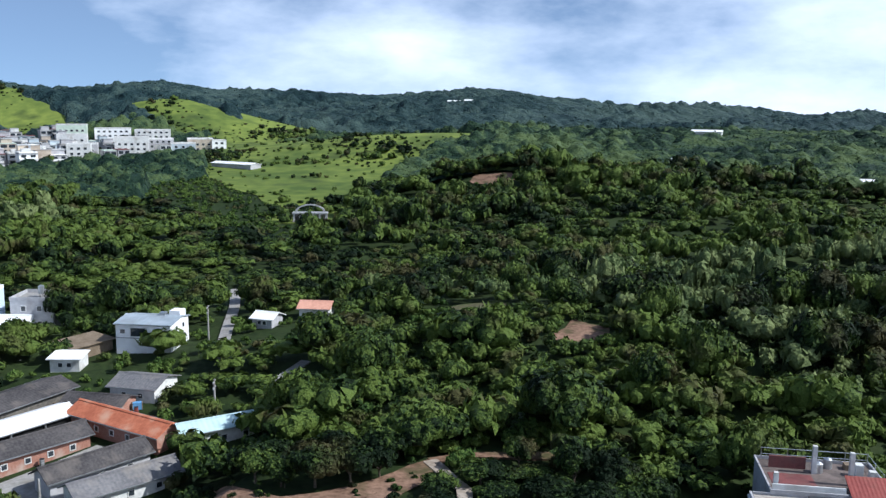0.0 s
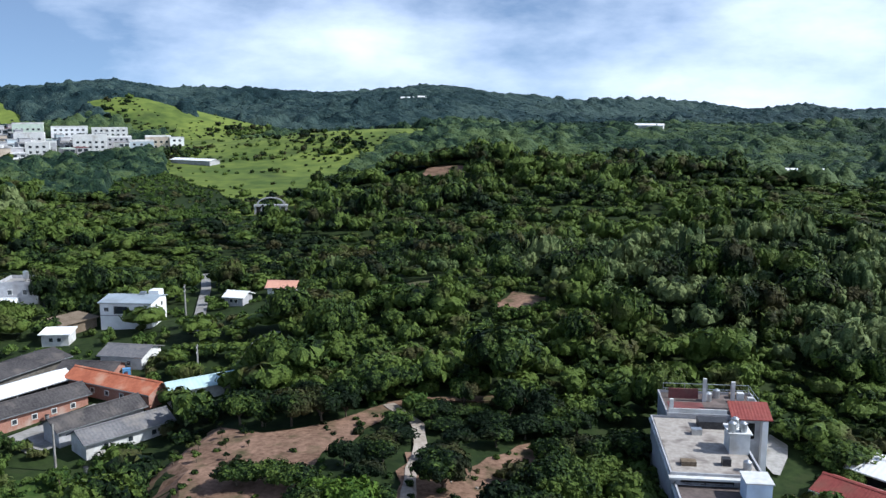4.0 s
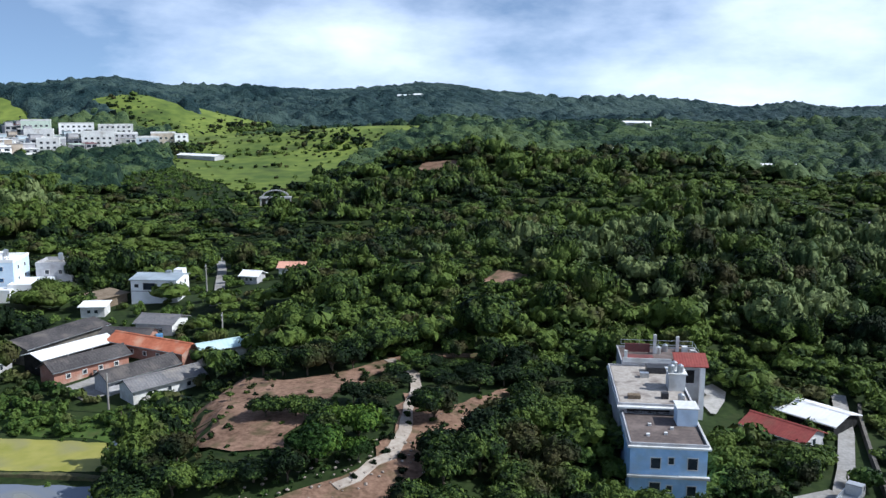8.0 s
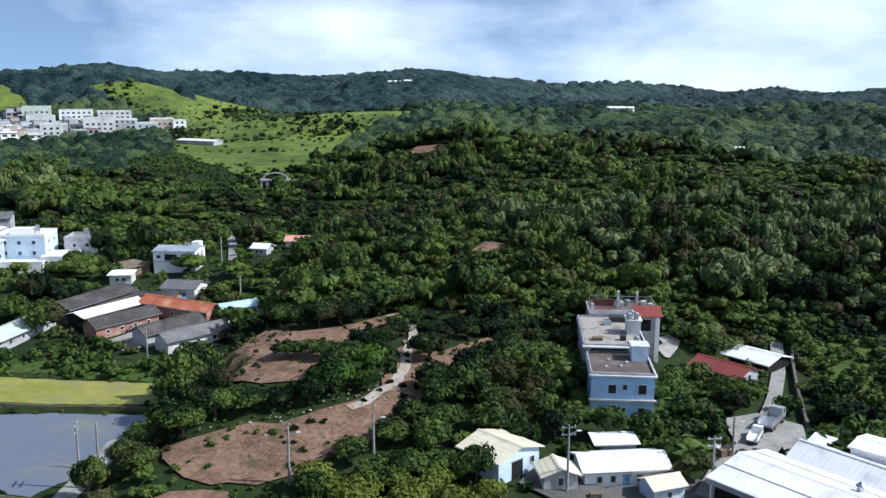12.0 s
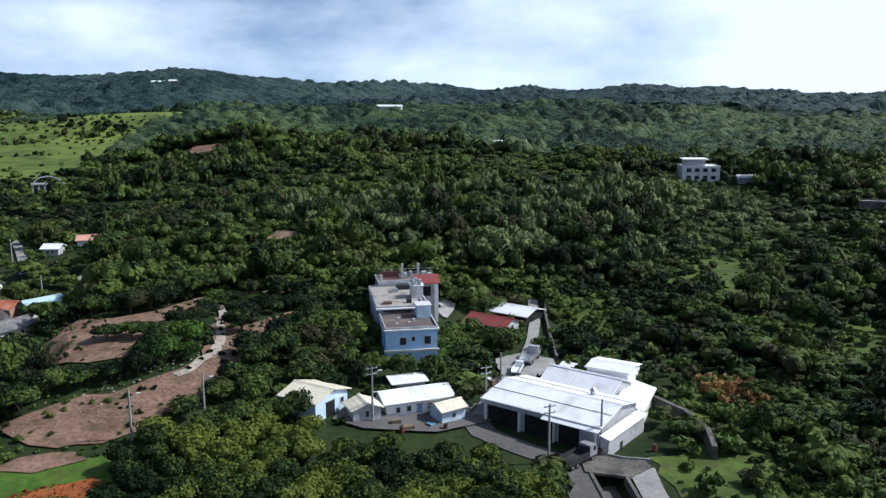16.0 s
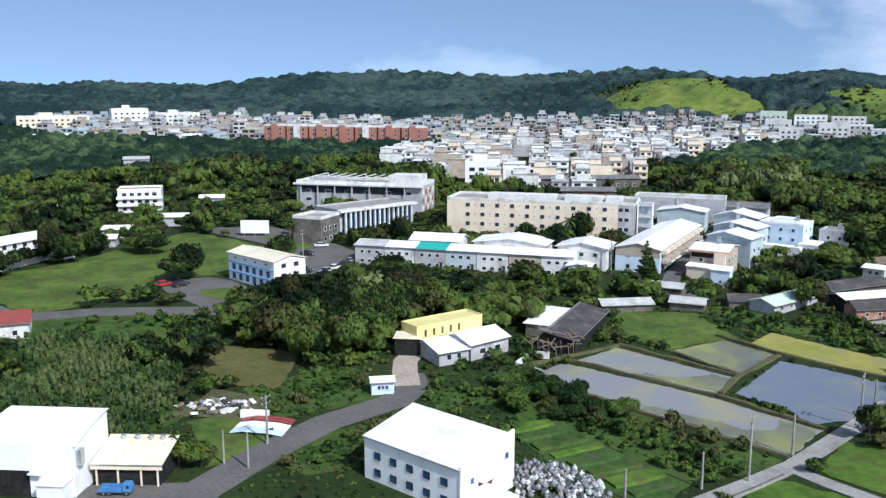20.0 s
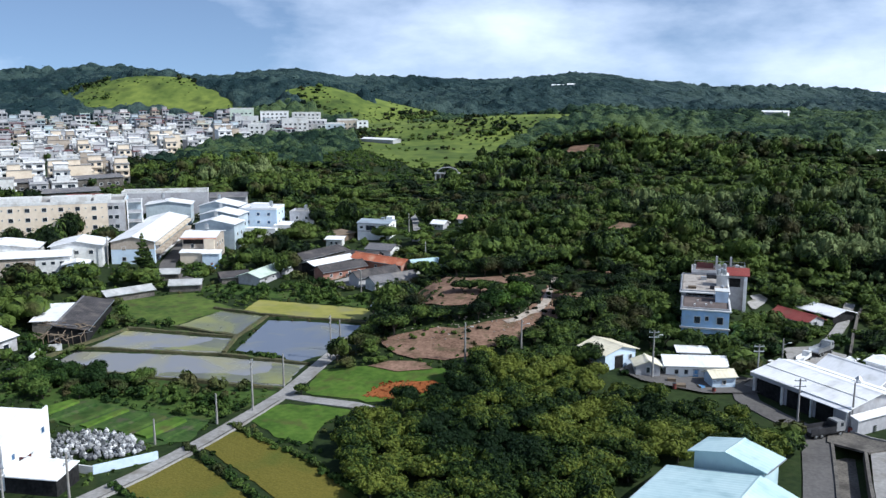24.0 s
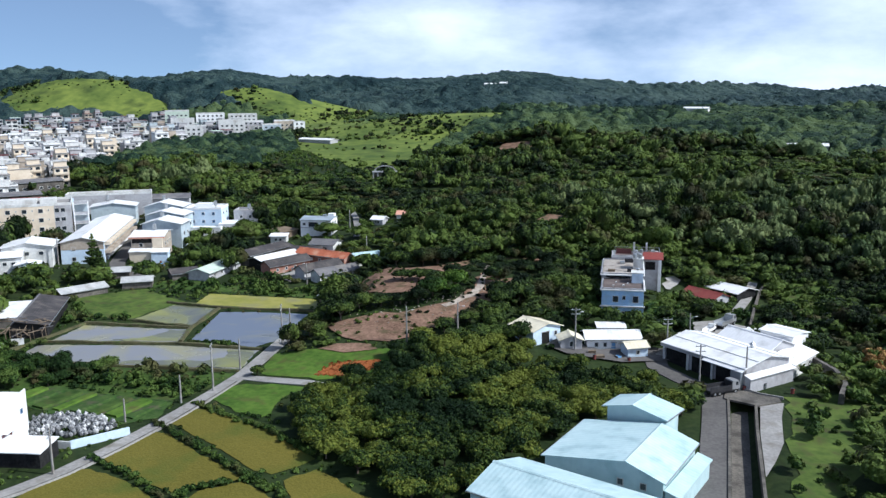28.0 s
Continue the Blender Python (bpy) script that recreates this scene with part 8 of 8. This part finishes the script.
# ---- poles ----
def pole_thing(x, y, h=8.6, arms=True, lamp=False, turn_by=0.0):
    root = new("utility_pole")
    root.matrix_basis = pose(x, y, ground(x, y), 0, 0, turn_by)
    Shape().tube((0, 0, -0.3), (0, 0, h), 0.19, 0.12, 10).part("post", M["concrete"], root)
    if arms:
        for z in (h - 0.4, h - 1.3):
            a = Shape().box(-0.9, 0.9, -0.06, 0.06, z, z + 0.12).part("crossarm", M["steel"], root)
            for i in (-0.75, 0.0, 0.75):
                Shape().tube((i, 0, z + 0.12), (i, 0, z + 0.34), 0.05, 0.04, 6).part("insulator", M["off_white"], a)
    if lamp:
        a = Shape().tube((0, 0, h - 1.2), (1.1, 0, h - 0.8), 0.04, 0.035, 6).part("lamp_arm", M["steel"], root)
        Shape().box(0.95, 1.55, -0.1, 0.1, h - 0.86, h - 0.74).part("lamp_head", M["off_white"], a)
    return tagged(root, "grey concrete utility pole with crossarms beside the lane" if arms else "slim grey pole at the field edge", "utility pole", "utility poles")


for x, y, h, arms, lamp in ((-64.9, 92.7, 8.8, True, False), (-66.6, 121.5, 8.8, True, False), (-67.6, 127.0, 6.5, False, False), (-66.7, 104.8, 6.0, False, False), (-39.3, 122.7, 7.4, False, True), (-31.2, 131.1, 5.6, False, True),
                            (-67.6, 56.5, 7.0, True, False), (-69.6, 48.6, 8.0, True, False), (-67.0, 86.0, 5.0, False, False), (-70.5, 75.8, 4.0, False, False), (24.9, 119.6, 8.0, False, False), (17.2, 117.1, 8.4, True, False),
                            (10.6, 134.2, 7.8, True, False), (-6.6, 129.4, 8.8, True, True), (-111.6, 46.0, 7.5, True, False), (-84.1, 168.0, 6.5, False, False), (-79.9, 199.0, 6.5, True, False), (-98.9, 229.9, 7.5, True, False),
                            (-225.6, 106.0, 8.6, True, False), (-162.6, 166.0, 9.0, True, False), (-108.6, 38.4, 5.0, False, False), (-105.4, 40.6, 5.2, False, False), (14.4, 146.0, 6.0, False, True)):
    pole_thing(x, y, h, arms, lamp, 90 * (x < -60) + 20)


# ---- vehicles ----
def car_thing(x, y, a, paint, words, long=4.3, tall=1.45, dz=0.17):
    root = new("car")
    root.matrix_basis = pose(x, y, ground(x, y) + dz, 0, 0, a)
    L2 = long / 2
    Shape().prism([(-L2, 0.35), (L2, 0.35), (L2, 0.75), (L2 * 0.55, 0.88), (-L2 * 0.9, 0.92), (-L2, 0.8)], -0.85, 0.85, "y").part("body", M[paint], root)
    Shape().prism([(-L2 * 0.82, 0.9), (L2 * 0.5, 0.86), (L2 * 0.2, tall - 0.04), (-L2 * 0.55, tall - 0.04)], -0.72, 0.72, "y").part("cabin", M["glass"], root)
    Shape().box(-L2 * 0.56, L2 * 0.22, -0.7, 0.7, tall - 0.036, tall).part("roof", M[paint], root)
    for wx in (-L2 * 0.62, L2 * 0.62):
        for wy in (-0.82, 0.82):
            w = Shape().tube((wx, wy - 0.1, 0.32), (wx, wy + 0.1, 0.32), 0.32, 0.32, 12).part("wheel", M["rubber"], root)
            Shape().tube((wx, wy - 0.112, 0.32), (wx, wy + 0.112, 0.32), 0.17, 0.17, 8).part("rim", M["steel"], w)
    for wy in (-0.6, 0.6):
        Shape().box(L2 - 0.03, L2 + 0.02, wy - 0.16, wy + 0.16, 0.6, 0.74).part("headlight", M["white"], root)
    return tagged(root, words, "car", "parked cars")


for x, y, a, paint, words in ((-217, 63.3, 100, "car_red", "red parked car at the edge of the car park"), (-214.6, 66.9, 100, "car_dark", "dark parked car beside the red one"), (-264, 50, 125, "car_white", "white car parked before the row block"),
                              (-228.9, 109.1, 30, "car_dark", "dark car parked in the civic car park"), (-210.6, 99.4, 30, "car_dark", "dark car parked in the civic car park"), (-208.6, 107.4, 110, "car_white", "white car parked in the civic car park"),
                              (-211.3, 112.2, 110, "car_dark", "dark car parked in the civic car park"), (-202.9, 100.6, 20, "car_silver", "silver car parked in the civic car park"), (-206.6, 104.0, 110, "car_silver", "silver car parked in the civic car park"),
                              (-213.6, 115.0, 110, "car_silver", "silver car parked in the civic car park"), (-237, 117.6, 60, "car_white", "white car parked in the civic car park")):
    car_thing(x, y, a, paint, words)


def truck_thing(x, y, a, cab, bed, words, dz=0.4, size=1.0):
    root = new("truck")
    root.matrix_basis = pose(x, y, ground(x, y) + dz, 0, 0, a) @ Matrix.Diagonal((size, size, size, 1))
    Shape().box(-3.2, 3.0, -0.95, 0.95, 0.55, 0.8).part("chassis", M["dark_steel"], root)
    c = Shape().prism([(1.5, 0.8), (3.1, 0.8), (3.1, 1.5), (2.8, 2.3), (1.5, 2.35)], -0.95, 0.95, "y").part("cab", M[cab], root)
    Shape().box(2.2, 2.7, -0.96, 0.96, 1.5, 2.1).part("cab_window", M["glass"], c)
    Shape().box(-3.2, 1.35, -1.05, 1.05, 0.8, 1.05).part("bed_floor", M[bed], root)
    for y0, y1 in ((-1.05, -0.98), (0.98, 1.05)):
        Shape().box(-3.2, 1.35, y0, y1, 1.054, 1.7).part("bed_side", M[bed], root)
    Shape().box(1.28, 1.35, -0.98, 0.98, 1.054, 2.2).part("bed_front", M[bed], root)
    for wx in (-2.2, -1.2, 2.2):
        for wy in (-0.85, 0.85):
            w = Shape().tube((wx, wy - 0.13, 0.42), (wx, wy + 0.13, 0.42), 0.42, 0.42, 12).part("wheel", M["rubber"], root)
            Shape().tube((wx, wy - 0.142, 0.42), (wx, wy + 0.142, 0.42), 0.2, 0.2, 8).part("rim", M["steel"], w)
    return tagged(root, words, "truck", "parked trucks")


truck_thing(21.4, 158.6, 62, "car_silver", "steel", "grey flatbed truck parked on the villa lane")
truck_thing(18.2, 152.4, 70, "car_white", "car_white", "small white truck parked in the yard", 0.42, 0.7)
truck_thing(-107.4, 24.0, 55, "car_blue", "car_blue", "small blue flatbed truck before the open workshop", 0.2, 0.66)
truck_thing(21.0, 116.4, 40, "car_silver", "dark_steel", "small truck parked by the warehouse", 0.18)

# ---- sacks, scrap, tarpaulin ----
rng = random.Random(21)
def sack_mesh(i):
    s = Shape()
    s.v = [tuple(Vector(p) * (0.55 + 0.08 * rng.random())) for p in BALL_V * (1, 1, 0.9) + (0, 0, 0.85)]
    s.f = [tuple(int(j) for j in q) for q in BALL_F]
    s.tube((0, 0, 0.9), (0.05, 0.03, 1.12), 0.1, 0.16, 6)
    return mesh("sack", s.v, s.f, M[("sack", "sack_grey", "sack_grey", "sack_dark")[i % 4]])


sacks = [sack_mesh(i) for i in range(8)]
heap = [(-83.0, 67.6), (-86.0, 73.0), (-82.5, 75.6), (-75.5, 76.2), (-69.5, 73.6), (-72.2, 69.4), (-79.0, 65.4)]
placed = 0
while placed < 300:
    x, y = rng.uniform(-87, -69), rng.uniform(65, 77)
    if inside(heap, np.array([x]), np.array([y]))[0]:
        ob = add("sack", sacks[rng.randrange(8)], None, pose(x, y, ground(x, y) + rng.choice((0.05, 0.05, 0.05, 0.45)), rng.uniform(-14, 14), rng.uniform(-14, 14), rng.uniform(0, 360)) @ Matrix.Diagonal((0.68, 0.68, 0.8, 1)))
        tagged(ob, "bulging plastic sack in the crowded heap", "sack", "heap of sacks")
        placed += 1
strip("yard_wall", [(-71.6, 64.6), (-66.6, 71.8)], 0.4, M["blue_white"], "pale blue low yard wall beside the sacks", 0.05, 1.2, kind="", category="wall", clear=False)
strip("yard_wall", [(-79, 63.6), (-71.6, 64.6)], 0.3, M["off_white"], "low white yard wall at the workshop", 0.05, 1.1, kind="", category="wall", clear=False)
for i in range(95):
    u, w = rng.gauss(0, 3.4), rng.gauss(0, 1.5)
    x, y = -130.4 + u * 0.58 - w * 0.8, 45.4 + u * 0.8 + w * 0.58
    ob = Shape().box(-rng.uniform(0.2, 0.9), rng.uniform(0.2, 0.9), -0.35, 0.35, 0, rng.uniform(0.08, 0.4)).part("scrap_piece", M[rng.choice(("off_white", "white", "dark_steel", "timber", "steel"))], None, pose(x, y, ground(x, y) + rng.uniform(0, 0.5), rng.uniform(-25, 25), rng.uniform(-25, 25), rng.uniform(0, 360)))
    tagged(ob, "piece of white and dark scrap in a junk heap", "scrap", "junk heap")
for dx, material, words in ((0, "tin_red", "red"), (2.2, "white", "white"), (4.2, "blue_white", "pale blue")):
    ob = Shape().prism([(-4, 0.0), (-2, 0.35), (2, 0.3), (4.2, 0.0), (4.2, 0.05), (2, 0.36), (-2, 0.42), (-4, 0.06)], -1.05, 1.05, "y").part("tarpaulin", M[material], None, pose(-119.8 + dx * 0.8, 49.6 - dx * 0.75, 0.2, 0, 0, 46))
    tagged(ob, "%s tarpaulin spread on the ground by the road" % words, "tarpaulin", "tarpaulins")
ob = Shape().box(-2.2, 2.2, -0.5, 0.5, 0, 1.2).part("white_tank_box", M["white"], None, pose(-122.5, 48.6, 0.0, 0, 0, 50))
tagged(ob, "white metal box beside the tarpaulins", "box")
for i in range(30):
    x, y = rng.gauss(-99.5, 1.8), rng.gauss(58.5, 3.0)
    ob = Shape().box(-1.3, 1.3, -0.08, 0.08, 0, 0.1).part("scrap_timber", M["timber"], None, pose(x, y, ground(x, y) + rng.uniform(0.05, 0.8), rng.uniform(-20, 20), rng.uniform(-20, 20), rng.uniform(0, 360)))
    tagged(ob, "weathered plank in a pile of scrap wood by the workshop", "plank", "scrap wood")

# ---- saplings and stones on the clearing ----
def sapling(x, y, h):
    root = new("sapling")
    root.matrix_basis = pose(x, y, ground(x, y) + 0.2, 0, 0, rng.uniform(0, 360))
    if "sap" not in SHARED:
        V, F = TUFT_KINDS[0]
        SHARED["sap"] = (leaf_mesh("leaves", V * 0.55 + (0, 0, 0.55), F, M["leaf"]), mesh("stem", *(lambda s: (s.v, s.f))(Shape().tube((0, 0, -0.1), (0, 0, 0.9), 0.05, 0.03, 5)), M["bark"]))
    add("leaves", SHARED["sap"][0], root, Matrix.Diagonal((h, h, h, 1)))
    add("stem", SHARED["sap"][1], root, Matrix.Diagonal((h, h, h, 1)))
    return tagged(root, "small dark sapling planted on bare dirt", "sapling", "saplings")


for i in range(6):
    for j in range(5):
        x, y = -70 + 3.2 * i + 1.0 * j + rng.uniform(-0.4, 0.4), 161 + 4.2 * j + 0.6 * i + rng.uniform(-0.4, 0.4)
        if y < 182 and x < -56:
            sapling(x, y, rng.uniform(0.8, 1.3))
stones = [mesh("stone", [tuple(Vector(p) * (1 + 0.3 * rng.uniform(-1, 1))) for p in BALL_V], [tuple(int(j) for j in q) for q in BALL_F], M["stone"]) for _ in range(3)]
line = [Vector(p) for p in ((-55, 127), (-45, 136), (-37, 142), (-31, 148), (-27, 156), (-20, 163))]
for i in range(150):
    k = rng.randrange(5)
    p = line[k].lerp(line[k + 1], rng.random())
    x, y, r = p.x + rng.gauss(0, 3.0), p.y + rng.gauss(0, 3.0), rng.uniform(0.08, 0.28)
    ob = add("stone", stones[i % 3], None, pose(x, y, ground(x, y) + 0.3, 0, 0, rng.uniform(0, 360)) @ Matrix.Diagonal((r, r * 1.2, r * 0.7, 1)))
    tagged(ob, "pale rubble stone on the dirt slope", "stone", "rubble stones")


# ---- clutter round the farm and the yards ----
rng = random.Random(77)
def drum(x, y, paint, words):
    u = new("oil_drum")
    u.matrix_basis = pose(x, y, ground(x, y) + 0.15, 0, 0, rng.uniform(0, 360))
    tagged(u, words, "drum", "drums")
    Shape().tube((0, 0, 0), (0, 0, 0.9), 0.32, 0.32, 14).part("barrel", M[paint], u)
    for z in (0.28, 0.6, 0.88):
        Shape().tube((0, 0, z), (0, 0, z + 0.04), 0.34, 0.34, 14).part("hoop", M["dark_steel"], u)


def crate(x, y, w, d, h, paint, words, dz=0.18):
    u = new("crate")
    u.matrix_basis = pose(x, y, ground(x, y) + dz, 0, 0, rng.uniform(0, 90))
    tagged(u, words, "crate", "crates")
    Shape().box(-w / 2, w / 2, -d / 2, d / 2, 0, h).part("box", M[paint], u)
    for sx in (-1, 1):
        Shape().box(sx * w / 2 - 0.05, sx * w / 2 + 0.05, -d / 2 - 0.03, d / 2 + 0.03, 0.05, h + 0.04).part("batten", M["timber"], u)


for cx, cy, n in ((-91, 182, 7), (-104, 196, 8), (-86, 193, 5), (-97, 201, 5), (1, 129, 5), (16, 148, 6), (-76, 166, 4), (-112, 90, 5), (29, 121, 5), (-138, 176, 6)):
    for i in range(n):
        x, y = cx + rng.gauss(0, 2.4), cy + rng.gauss(0, 1.8)
        if rng.random() < 0.35:
            p = rng.choice((("blue", "blue oil drum standing in a yard"), ("steel", "steel oil drum standing in a yard"), ("tin_red", "rusty red oil drum standing in a yard")))
            drum(x, y, *p)
        else:
            p = rng.choice((("timber", "weathered wooden crate in a yard"), ("off_white", "whitish crate standing in a yard"), ("dark_steel", "dark metal box standing in a yard"), ("blue", "blue plastic crate in a yard")))
            crate(x, y, rng.uniform(0.8, 2.0), rng.uniform(0.6, 1.3), rng.uniform(0.4, 1.2), *p)
